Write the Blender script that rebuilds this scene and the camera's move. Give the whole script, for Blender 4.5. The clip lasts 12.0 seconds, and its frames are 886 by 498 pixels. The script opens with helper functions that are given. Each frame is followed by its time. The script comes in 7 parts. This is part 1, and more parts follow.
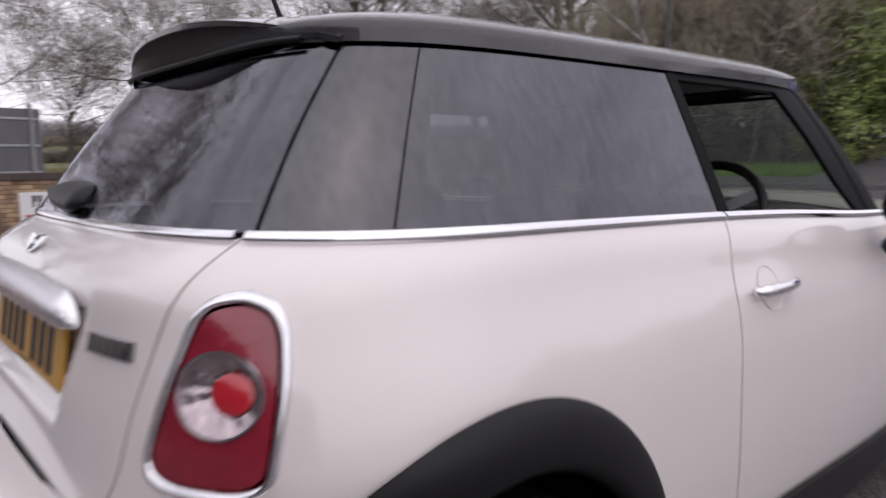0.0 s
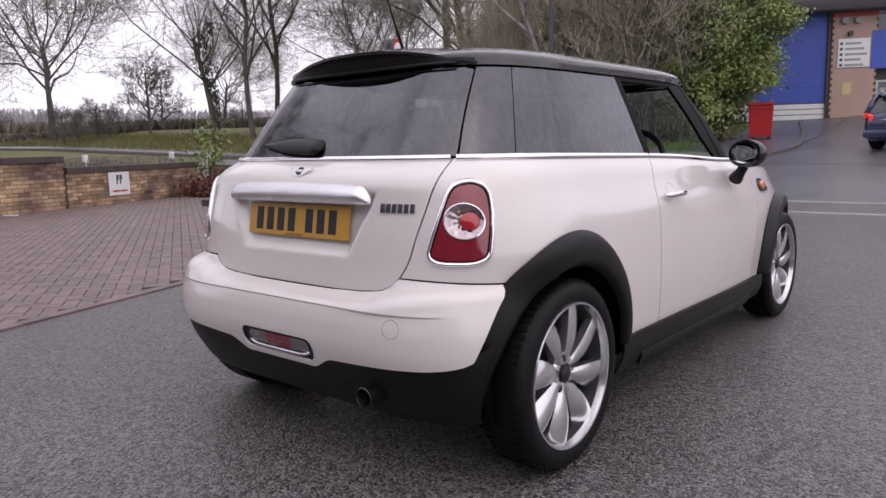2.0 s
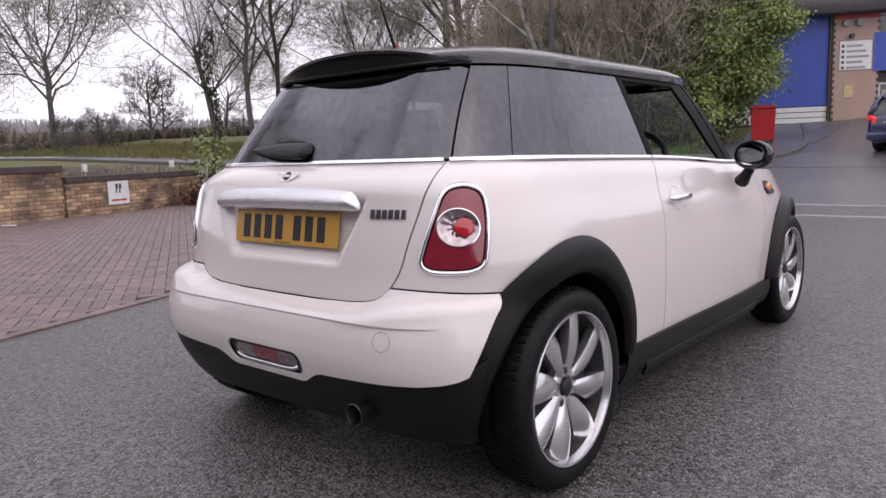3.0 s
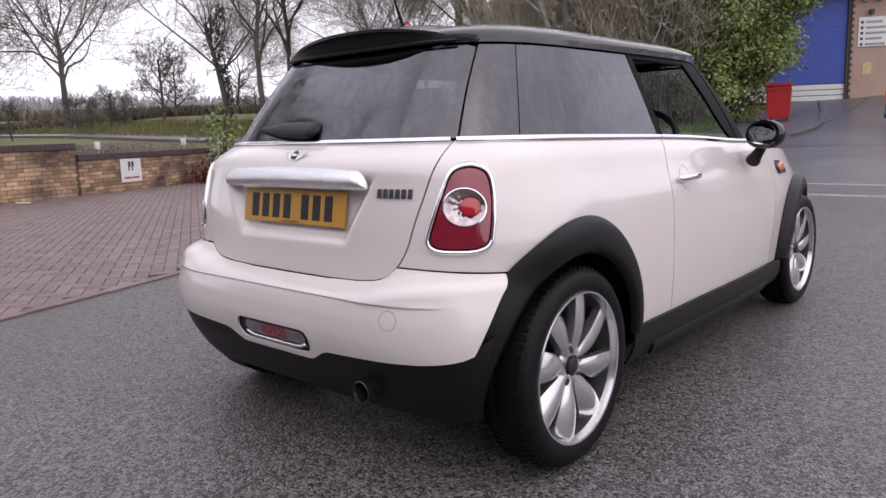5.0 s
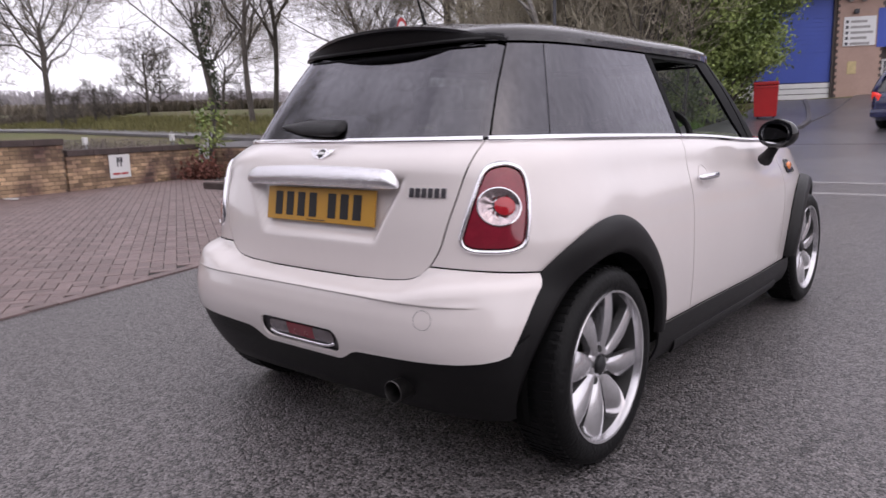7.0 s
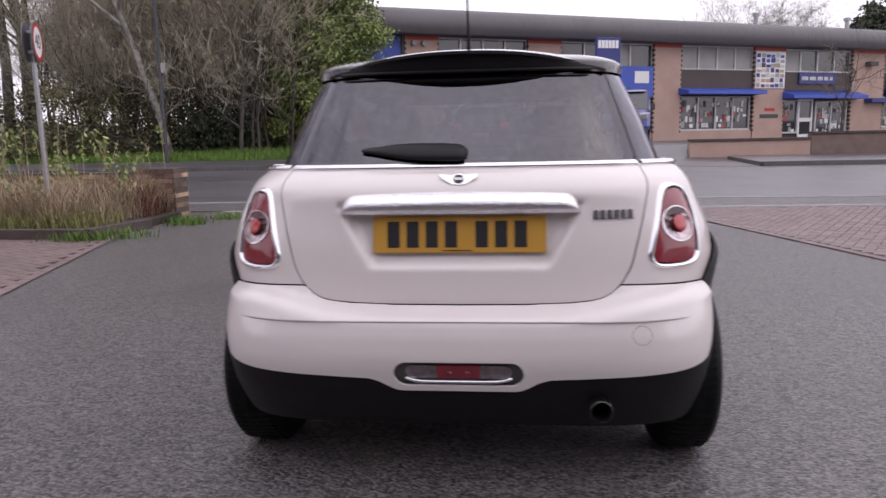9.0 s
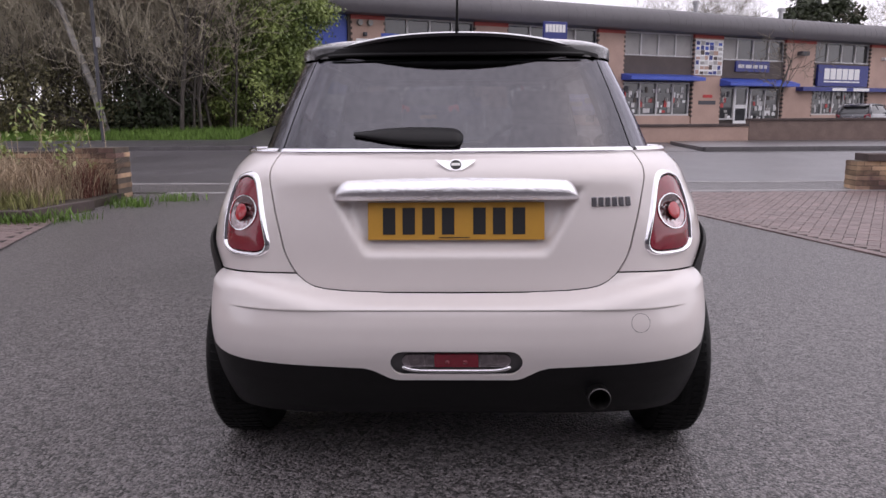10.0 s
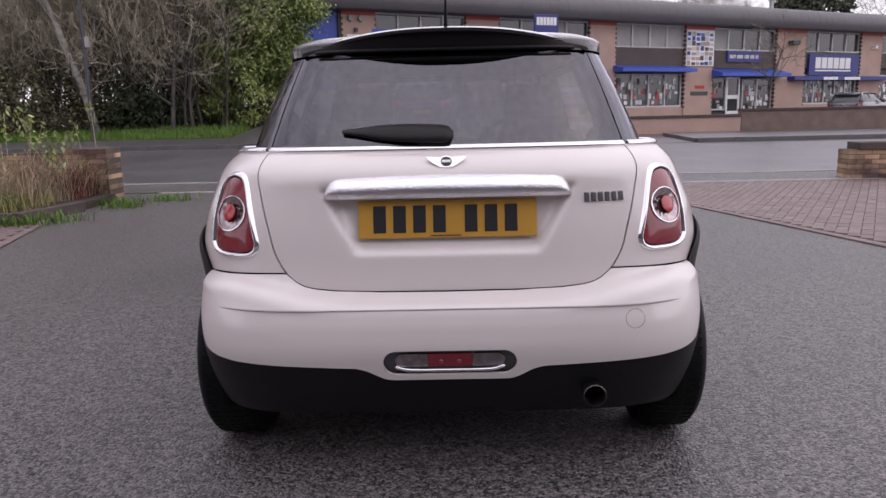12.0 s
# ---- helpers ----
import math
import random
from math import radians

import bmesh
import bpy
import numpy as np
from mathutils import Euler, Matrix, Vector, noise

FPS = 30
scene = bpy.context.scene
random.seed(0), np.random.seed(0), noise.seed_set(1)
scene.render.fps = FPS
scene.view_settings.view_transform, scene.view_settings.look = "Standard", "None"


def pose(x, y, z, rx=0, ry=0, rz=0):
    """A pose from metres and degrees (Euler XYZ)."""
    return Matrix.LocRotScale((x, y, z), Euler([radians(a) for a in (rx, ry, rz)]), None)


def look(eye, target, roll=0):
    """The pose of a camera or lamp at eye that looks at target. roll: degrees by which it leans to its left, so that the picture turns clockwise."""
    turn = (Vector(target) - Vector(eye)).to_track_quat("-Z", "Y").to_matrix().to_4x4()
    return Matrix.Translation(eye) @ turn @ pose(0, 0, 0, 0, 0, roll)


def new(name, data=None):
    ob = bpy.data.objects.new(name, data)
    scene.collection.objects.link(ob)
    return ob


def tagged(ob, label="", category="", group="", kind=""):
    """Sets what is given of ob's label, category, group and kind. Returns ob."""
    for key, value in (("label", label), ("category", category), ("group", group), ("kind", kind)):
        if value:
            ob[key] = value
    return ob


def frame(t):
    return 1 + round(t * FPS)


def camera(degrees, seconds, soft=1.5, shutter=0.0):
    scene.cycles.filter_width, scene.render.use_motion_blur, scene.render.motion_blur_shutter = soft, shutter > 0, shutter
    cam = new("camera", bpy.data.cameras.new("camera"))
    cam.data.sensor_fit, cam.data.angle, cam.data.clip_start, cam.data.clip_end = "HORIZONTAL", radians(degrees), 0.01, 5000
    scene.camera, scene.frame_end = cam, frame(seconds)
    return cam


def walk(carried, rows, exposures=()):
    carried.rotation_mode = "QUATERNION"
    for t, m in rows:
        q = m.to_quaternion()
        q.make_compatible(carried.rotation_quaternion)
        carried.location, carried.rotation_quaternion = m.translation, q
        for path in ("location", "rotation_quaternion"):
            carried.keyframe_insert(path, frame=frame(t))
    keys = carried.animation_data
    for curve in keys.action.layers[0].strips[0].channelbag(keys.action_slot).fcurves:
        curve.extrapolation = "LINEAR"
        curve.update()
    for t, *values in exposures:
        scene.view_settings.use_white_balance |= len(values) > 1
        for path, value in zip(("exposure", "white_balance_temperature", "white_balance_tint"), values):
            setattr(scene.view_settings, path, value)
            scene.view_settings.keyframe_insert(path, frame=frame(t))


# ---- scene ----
cam = camera(63.4, 12.0, shutter=0.5)
PATH = [
    (0, (1.486, -0.709, 1.112), (-0.018, 0.587, 0.870), -0.8),
    (0.5, (1.625, -1.237, 1.066), (0.314, 0.259, 0.859), -1.7),
    (1, (1.816, -1.66, 1.047), (0.521, -0.148, 0.848), -3.1),
    (1.5, (1.911, -1.885, 1.051), (0.605, -0.399, 0.758), -2.3),
    (2, (1.933, -1.977, 1.051), (0.659, -0.463, 0.763), -1.5),
    (2.5, (1.917, -1.912, 1.045), (0.621, -0.409, 0.798), -1.8),
    (3, (1.884, -1.878, 1.038), (0.603, -0.366, 0.768), -2.0),
    (3.5, (1.901, -1.872, 1.043), (0.612, -0.372, 0.739), -2.0),
    (5.5, (1.896, -1.875, 1.042), (0.592, -0.395, 0.711), -2.1),
    (6, (1.889, -1.877, 1.047), (0.585, -0.397, 0.716), -2.6),
    (6.5, (1.891, -1.879, 1.045), (0.586, -0.399, 0.717), -2.9),
    (7, (1.794, -1.957, 1.053), (0.525, -0.449, 0.714), -1.7),
    (7.2, (1.695, -2.051, 1.061), (0.507, -0.474, 0.739), -0.1),
    (8.8, (0.31, -2.569, 1.081), (0.134, -0.602, 0.762), -1.7),
    (9, (0.171, -2.572, 1.093), (-0.032, -0.605, 0.792), -1.2),
    (9.5, (0.02, -2.563, 1.099), (0.01, -0.59, 0.775), -1.4),
    (10, (0.008, -2.539, 1.103), (-0.036, -0.571, 0.751), -0.4),
    (10.5, (0.011, -2.522, 1.105), (-0.02, -0.556, 0.738), -0.4),
    (11, (0.013, -2.521, 1.108), (-0.022, -0.554, 0.749), -0.6),
    (11.5, (0.016, -2.521, 1.108), (-0.016, -0.554, 0.748), -0.7),
    (12, (0.017, -2.514, 1.107), (-0.013, -0.548, 0.741), -1.3),
]
walk(cam, [(t, look(eye, target, roll)) for t, eye, target, roll in PATH],
     [(0.0, 0.08, 6500, 11), (0.6, 0.03, 6500, 12), (1.2, 0.05, 6500, 13), (2.4, 0.30, 6500, 13), (5.5, 0.37, 6500, 13), (7.2, 0.31, 6500, 14), (8.8, 0.28, 6500, 15.5), (10.5, 0.20, 6500, 15.5), (12.0, 0.18, 6500, 15.5)])

# ---- world and light: an overcast, wet winter day ----
SUN = (58, 105)
world = bpy.data.worlds.new("overcast")
scene.world = world
world.use_nodes = True
wn, wl = world.node_tree.nodes, world.node_tree.links
wn.clear()
sky = wn.new("ShaderNodeTexSky")
sky.sky_type, sky.sun_disc = "NISHITA", False
sky.sun_elevation, sky.sun_rotation = radians(SUN[0]), radians(SUN[1])
sky.air_density, sky.dust_density, sky.ozone_density = 1.0, 6.0, 1.0
wtc, wmap, wnoise, wramp = wn.new("ShaderNodeTexCoord"), wn.new("ShaderNodeMapping"), wn.new("ShaderNodeTexNoise"), wn.new("ShaderNodeValToRGB")
wmap.inputs["Scale"].default_value = (1.0, 1.0, 2.6)
wnoise.inputs["Scale"].default_value, wnoise.inputs["Detail"].default_value = 2.2, 5.0
wramp.color_ramp.elements[0].position, wramp.color_ramp.elements[0].color = 0.30, (7.5, 7.2, 8.0, 1)
wramp.color_ramp.elements[1].position, wramp.color_ramp.elements[1].color = 0.72, (11.0, 10.7, 11.6, 1)
wmix, wbg, wout = wn.new("ShaderNodeMixRGB"), wn.new("ShaderNodeBackground"), wn.new("ShaderNodeOutputWorld")
wmix.inputs[0].default_value = 0.90
wbg.inputs["Strength"].default_value = 0.117
wl.new(wtc.outputs["Generated"], wmap.inputs["Vector"])
wl.new(wmap.outputs["Vector"], wnoise.inputs["Vector"])
wl.new(wnoise.outputs["Fac"], wramp.inputs["Fac"])
wl.new(sky.outputs["Color"], wmix.inputs[1])
wl.new(wramp.outputs["Color"], wmix.inputs[2])
wl.new(wmix.outputs["Color"], wbg.inputs["Color"])
wl.new(wbg.outputs["Background"], wout.inputs["Surface"])
sun = new("sun", bpy.data.lights.new("sun", "SUN"))
sun.data.energy, sun.data.angle, sun.data.color = 0.5, radians(120), (1.0, 0.985, 0.97)
sun.matrix_world = look((0, 0, 0), (-math.sin(radians(SUN[1])) * math.cos(radians(SUN[0])), -math.cos(radians(SUN[1])) * math.cos(radians(SUN[0])), -math.sin(radians(SUN[0]))))

# ---- materials ----
def mat(name, color, rough=0.5, metal=0.0, var=0.0, scale=8.0, bump=0.0, bscale=60.0, coat=0.0, spec=0.5, tint=None, trans=0.0, emit=None, random_var=0.0, rough_var=0.0, island=False, placed=False):
    """A surface with colour that varies at two scales, bump and gloss. tint: the second colour of the large stains."""
    m = bpy.data.materials.new(name)
    m.use_nodes = True
    nt = m.node_tree
    nodes, links = nt.nodes, nt.links
    b = nodes["Principled BSDF"]
    b.inputs["Base Color"].default_value = (*color, 1)
    b.inputs["Roughness"].default_value, b.inputs["Metallic"].default_value = rough, metal
    b.inputs["Coat Weight"].default_value, b.inputs["Coat Roughness"].default_value = coat, 0.04
    b.inputs["Specular IOR Level"].default_value = spec
    b.inputs["Transmission Weight"].default_value = trans
    if emit:
        b.inputs["Emission Color"].default_value, b.inputs["Emission Strength"].default_value = (*emit[0], 1), emit[1]
    where = nodes.new("ShaderNodeNewGeometry").outputs["Position"] if placed else nodes.new("ShaderNodeTexCoord").outputs["Object"]
    if var or tint or random_var:
        n1, n2 = nodes.new("ShaderNodeTexNoise"), nodes.new("ShaderNodeTexNoise")
        n1.inputs["Scale"].default_value, n1.inputs["Detail"].default_value = scale, 6
        n2.inputs["Scale"].default_value, n2.inputs["Detail"].default_value = scale * 9, 4
        links.new(where, n1.inputs["Vector"])
        links.new(where, n2.inputs["Vector"])
        ramp = nodes.new("ShaderNodeValToRGB")
        two = tint or tuple(c * (1 - var) for c in color)
        ramp.color_ramp.elements[0].position, ramp.color_ramp.elements[0].color = 0.36, (*two, 1)
        ramp.color_ramp.elements[1].position, ramp.color_ramp.elements[1].color = 0.64, (*color, 1)
        links.new(n1.outputs["Fac"], ramp.inputs["Fac"])
        hsv = nodes.new("ShaderNodeHueSaturation")
        links.new(ramp.outputs["Color"], hsv.inputs["Color"])
        mr = nodes.new("ShaderNodeMapRange")
        mr.inputs["To Min"].default_value, mr.inputs["To Max"].default_value = 1 - var, 1 + var
        links.new(n2.outputs["Fac"], mr.inputs["Value"])
        value = mr.outputs["Result"]
        if random_var:
            mr2, mul = nodes.new("ShaderNodeMapRange"), nodes.new("ShaderNodeMath")
            mr2.inputs["To Min"].default_value, mr2.inputs["To Max"].default_value = 1 - random_var, 1 + random_var
            if island:
                links.new(nodes.new("ShaderNodeNewGeometry").outputs["Random Per Island"], mr2.inputs["Value"])
            else:
                links.new(nodes.new("ShaderNodeObjectInfo").outputs["Random"], mr2.inputs["Value"])
            mul.operation = "MULTIPLY"
            links.new(value, mul.inputs[0])
            links.new(mr2.outputs["Result"], mul.inputs[1])
            value = mul.outputs["Value"]
        links.new(value, hsv.inputs["Value"])
        links.new(hsv.outputs["Color"], b.inputs["Base Color"])
        if rough_var:
            mr3 = nodes.new("ShaderNodeMapRange")
            mr3.inputs["From Min"].default_value, mr3.inputs["From Max"].default_value = 0.35, 0.65
            mr3.inputs["To Min"].default_value, mr3.inputs["To Max"].default_value = max(0.02, rough - rough_var), rough + rough_var
            links.new(n1.outputs["Fac"], mr3.inputs["Value"])
            links.new(mr3.outputs["Result"], b.inputs["Roughness"])
    if bump:
        n3, bp = nodes.new("ShaderNodeTexNoise"), nodes.new("ShaderNodeBump")
        n3.inputs["Scale"].default_value, n3.inputs["Detail"].default_value = bscale, 5
        links.new(where, n3.inputs["Vector"])
        links.new(n3.outputs["Fac"], bp.inputs["Height"])
        bp.inputs["Strength"].default_value, bp.inputs["Distance"].default_value = min(1.0, bump), 0.01
        links.new(bp.outputs["Normal"], b.inputs["Normal"])
    return m


def glass(name, color, clear, gloss=0.075):
    """A pane: a gloss coat over tinted, straight-through glass. clear: how much of the light passes."""
    m = bpy.data.materials.new(name)
    m.use_nodes = True
    nodes, links = m.node_tree.nodes, m.node_tree.links
    nodes.clear()
    out, mix, tr, gl, fr = (nodes.new("ShaderNode" + k) for k in ("OutputMaterial", "MixShader", "BsdfTransparent", "BsdfGlossy", "LayerWeight"))
    tr.inputs["Color"].default_value = (*(c * clear for c in color), 1)
    gl.inputs["Color"].default_value, gl.inputs["Roughness"].default_value = (0.93, 0.92, 1.0, 1), 0.02
    fr.inputs["Blend"].default_value = 0.5
    power, scaled, total = nodes.new("ShaderNodeMath"), nodes.new("ShaderNodeMath"), nodes.new("ShaderNodeMath")
    power.operation, scaled.operation, total.operation = "POWER", "MULTIPLY", "ADD"
    power.inputs[1].default_value, scaled.inputs[1].default_value, total.inputs[1].default_value = 5.0, 0.92, gloss
    links.new(fr.outputs["Facing"], power.inputs[0])
    links.new(power.outputs["Value"], scaled.inputs[0])
    links.new(scaled.outputs["Value"], total.inputs[0])
    if clear < 0.9:
        # rain runs down the pane
        tc, mp, nz, bp = nodes.new("ShaderNodeTexCoord"), nodes.new("ShaderNodeMapping"), nodes.new("ShaderNodeTexNoise"), nodes.new("ShaderNodeBump")
        mp.inputs["Scale"].default_value = (1.0, 1.0, 0.12)
        nz.inputs["Scale"].default_value, nz.inputs["Detail"].default_value = 70, 3
        bp.inputs["Strength"].default_value, bp.inputs["Distance"].default_value = 0.045, 0.004
        links.new(tc.outputs["Object"], mp.inputs["Vector"])
        links.new(mp.outputs["Vector"], nz.inputs["Vector"])
        links.new(nz.outputs["Fac"], bp.inputs["Height"])
        links.new(bp.outputs["Normal"], gl.inputs["Normal"])
        # drops and runs of water scatter a little more light
        mr, wet, wn2 = nodes.new("ShaderNodeMapRange"), nodes.new("ShaderNodeMath"), nodes.new("ShaderNodeTexNoise")
        mp2 = nodes.new("ShaderNodeMapping")
        mp2.inputs["Scale"].default_value = (1.0, 1.0, 0.10)
        wn2.inputs["Scale"].default_value, wn2.inputs["Detail"].default_value = 55, 4
        links.new(tc.outputs["Object"], mp2.inputs["Vector"])
        links.new(mp2.outputs["Vector"], wn2.inputs["Vector"])
        mr.inputs["From Min"].default_value, mr.inputs["From Max"].default_value = 0.35, 0.70
        mr.inputs["To Min"].default_value, mr.inputs["To Max"].default_value = 0.94, 1.12
        wet.operation = "MULTIPLY"
        links.new(wn2.outputs["Fac"], mr.inputs["Value"])
        links.new(total.outputs["Value"], wet.inputs[0])
        links.new(mr.outputs["Result"], wet.inputs[1])
        total = wet
    links.new(total.outputs["Value"], mix.inputs["Fac"])
    links.new(tr.outputs["BSDF"], mix.inputs[1])
    links.new(gl.outputs["BSDF"], mix.inputs[2])
    links.new(mix.outputs["Shader"], out.inputs["Surface"])
    return m


M_PAINT = mat("pepper_white_paint", (0.735, 0.68, 0.665), 0.30, coat=1.0, var=0.015, scale=3)
M_BLACK_GLOSS = mat("black_gloss", (0.010, 0.010, 0.012), 0.05, spec=0.6)
M_ROOF = mat("black_roof_paint", (0.014, 0.013, 0.017), 0.22, coat=1.0, bump=0.30, bscale=260)
M_TRIM = mat("black_plastic", (0.0065, 0.006, 0.0068), 0.46, spec=0.3, var=0.15, scale=30, bump=0.15, bscale=400)
M_PILLAR = mat("satin_black_frame", (0.003, 0.003, 0.0035), 0.55, spec=0.06, var=0.1, scale=30)
M_SHELL = mat("dark_underbody", (0.004, 0.004, 0.004), 0.9, spec=0.08)
M_CHROME = mat("chrome", (0.86, 0.85, 0.88), 0.10, 1.0)
M_CHROME_WET = mat("wet_chrome", (0.84, 0.83, 0.86), 0.16, 1.0, bump=0.35, bscale=180)
M_ALLOY = mat("silver_alloy", (0.70, 0.69, 0.71), 0.24, 0.9, coat=0.6, var=0.04, scale=20)
# shade inside the wheels, put into a dark colour; the bolts share it
M_WHEEL_SHADE_BOLT = mat("wheel_shade_and_bolt", (0.03, 0.03, 0.03), 0.6, var=0.3, scale=20)
M_TYRE = mat("tyre_rubber", (0.005, 0.005, 0.0054), 0.5, spec=0.2, var=0.25, scale=18, bump=0.3, bscale=90)
M_GLASS_DARK = glass("privacy_glass", (0.36, 0.36, 0.38), 0.34, 0.112)
M_GLASS = glass("clear_glass", (0.60, 0.67, 0.63), 1.0, 0.04)
M_RED = mat("red_lens", (0.24, 0.012, 0.028), 0.12, coat=1.0, var=0.16, scale=22, bump=0.1, bscale=120)
M_FOG_CLEAR = mat("ribbed_clear_lens", (0.34, 0.29, 0.31), 0.12, 0.85, coat=1.0, var=0.5, scale=70, bump=0.5, bscale=130)
M_RED_BRIGHT = mat("bright_red_lens", (0.44, 0.014, 0.025), 0.15, coat=1.0)
M_CLEAR_LENS = mat("clear_lens", (0.55, 0.53, 0.55), 0.12, 0.7, coat=1.0, bump=0.2, bscale=90)
M_REFLECTOR = mat("faceted_reflector", (0.50, 0.41, 0.43), 0.24, 0.9, coat=1.0, var=0.3, scale=40)
M_DARK_CHROME = mat("dark_chrome", (0.24, 0.23, 0.245), 0.2, 1.0)
M_RECESS = mat("grey_recess_plastic", (0.10, 0.094, 0.10), 0.5, var=0.1, scale=30)
M_AMBER = mat("amber_lens", (0.75, 0.20, 0.03), 0.15, coat=1.0)
M_PLATE = mat("yellow_plate", (0.54, 0.29, 0.045), 0.35, var=0.05, scale=12)
M_INK = mat("black_ink", (0.012, 0.012, 0.014), 0.5)
M_SEAT = mat("dark_seat_cloth", (0.03, 0.03, 0.032), 0.85, var=0.2, scale=40, bump=0.2, bscale=300)
M_SILVER = mat("silver_dash", (0.40, 0.40, 0.42), 0.4, 0.4)
M_MIRROR = mat("mirror_glass", (0.9, 0.9, 0.9), 0.01, 1.0)
def asphalt(name, dark, light, grain, rough, bump, film=(0.15, 0.35), spread=(0.86, 1.12)):
    """Coarse damp asphalt: rounded chippings of many greys in a dark binder, worn and damp areas at a large scale."""
    m = bpy.data.materials.new(name)
    m.use_nodes = True
    nodes, links = m.node_tree.nodes, m.node_tree.links
    b = nodes["Principled BSDF"]
    tc = nodes.new("ShaderNodeTexCoord")
    vor, tiny, fine, wide = nodes.new("ShaderNodeTexVoronoi"), nodes.new("ShaderNodeTexVoronoi"), nodes.new("ShaderNodeTexNoise"), nodes.new("ShaderNodeTexNoise")
    vor.inputs["Scale"].default_value, tiny.inputs["Scale"].default_value = grain, grain * 2.3
    fine.inputs["Scale"].default_value, fine.inputs["Detail"].default_value = grain * 0.22, 5
    wide.inputs["Scale"].default_value, wide.inputs["Detail"].default_value = 0.55, 6
    for n in (vor, tiny, fine, wide):
        links.new(tc.outputs["Object"], n.inputs["Vector"])
    # each chipping has its own grey; the binder between them is dark
    chip, chip2 = nodes.new("ShaderNodeSeparateColor"), nodes.new("ShaderNodeSeparateColor")
    links.new(vor.outputs["Color"], chip.inputs["Color"])
    links.new(tiny.outputs["Color"], chip2.inputs["Color"])
    mix1, mix2 = nodes.new("ShaderNodeMix"), nodes.new("ShaderNodeMix")
    mix1.inputs["Factor"].default_value, mix2.inputs["Factor"].default_value = 0.40, 0.30
    links.new(chip.outputs["Red"], mix1.inputs["A"])
    links.new(chip2.outputs["Red"], mix1.inputs["B"])
    links.new(mix1.outputs["Result"], mix2.inputs["A"])
    links.new(fine.outputs["Fac"], mix2.inputs["B"])
    ramp, hsv = nodes.new("ShaderNodeValToRGB"), nodes.new("ShaderNodeHueSaturation")
    ramp.color_ramp.elements[0].position, ramp.color_ramp.elements[0].color = 0.30, (*dark, 1)
    ramp.color_ramp.elements[1].position, ramp.color_ramp.elements[1].color = 0.78, (*light, 1)
    links.new(mix2.outputs["Result"], ramp.inputs["Fac"])
    mr = nodes.new("ShaderNodeMapRange")
    mr.inputs["From Min"].default_value, mr.inputs["From Max"].default_value = 0.3, 0.7
    mr.inputs["To Min"].default_value, mr.inputs["To Max"].default_value = spread
    links.new(wide.outputs["Fac"], mr.inputs["Value"])
    links.new(ramp.outputs["Color"], hsv.inputs["Color"])
    links.new(mr.outputs["Result"], hsv.inputs["Value"])
    links.new(hsv.outputs["Color"], b.inputs["Base Color"])
    mr2 = nodes.new("ShaderNodeMapRange")
    mr2.inputs["From Min"].default_value, mr2.inputs["From Max"].default_value = 0.35, 0.65
    mr2.inputs["To Min"].default_value, mr2.inputs["To Max"].default_value = rough - 0.04, rough + 0.08
    links.new(wide.outputs["Fac"], mr2.inputs["Value"])
    links.new(mr2.outputs["Result"], b.inputs["Roughness"])
    # chippings stand up as low domes
    dome, low, bp = nodes.new("ShaderNodeMath"), nodes.new("ShaderNodeMath"), nodes.new("ShaderNodeBump")
    dome.operation, low.operation = "MULTIPLY", "MULTIPLY_ADD"
    links.new(vor.outputs["Distance"], dome.inputs[0])
    links.new(vor.outputs["Distance"], dome.inputs[1])
    links.new(dome.outputs["Value"], low.inputs[0])
    low.inputs[1].default_value = -1.0
    links.new(chip.outputs["Green"], low.inputs[2])
    links.new(low.outputs["Value"], bp.inputs["Height"])
    bp.inputs["Strength"].default_value, bp.inputs["Distance"].default_value = bump, 0.009
    links.new(bp.outputs["Normal"], b.inputs["Normal"])
    b.inputs["Specular IOR Level"].default_value = 0.5
    b.inputs["Coat Weight"].default_value, b.inputs["Coat Roughness"].default_value = film
    return m


M_ASPHALT = asphalt("damp_asphalt", (0.004, 0.0036, 0.0038), (0.290, 0.265, 0.268), 105, 0.42, 1.0, (0.26, 0.30))
M_ROAD = asphalt("wet_road", (0.055, 0.051, 0.056), (0.150, 0.141, 0.154), 70, 0.36, 0.25, (0.35, 0.30))
M_PAVER = mat("red_block_paver", (0.185, 0.132, 0.126), 0.5, var=0.14, scale=7, bump=0.3, bscale=120, random_var=0.22, placed=True)
M_PAVER_FAR = mat("red_block_paver_field", (0.185, 0.132, 0.126), 0.5, var=0.14, scale=7, bump=0.3, bscale=120, random_var=0.22, island=True, placed=True)
M_JOINT = mat("paver_joint", (0.030, 0.025, 0.022), 0.85, var=0.3, scale=12, bump=0.4, bscale=160)
M_BRICK = mat("buff_brick", (0.46, 0.315, 0.195), 0.85, var=0.34, scale=1.6, bump=0.5, bscale=90, random_var=0.45, tint=(0.125, 0.075, 0.065), placed=True)
M_BRICK_FAR = mat("buff_brick_field", (0.46, 0.315, 0.195), 0.85, var=0.34, scale=1.6, bump=0.5, bscale=90, random_var=0.45, island=True, tint=(0.125, 0.075, 0.065), placed=True)
M_MORTAR = mat("dirty_mortar", (0.115, 0.092, 0.074), 0.9, var=0.3, scale=5, bump=0.4, bscale=120, placed=True)
M_COPING = mat("dark_coping", (0.085, 0.062, 0.058), 0.75, var=0.3, scale=4, bump=0.4, bscale=60, placed=True)
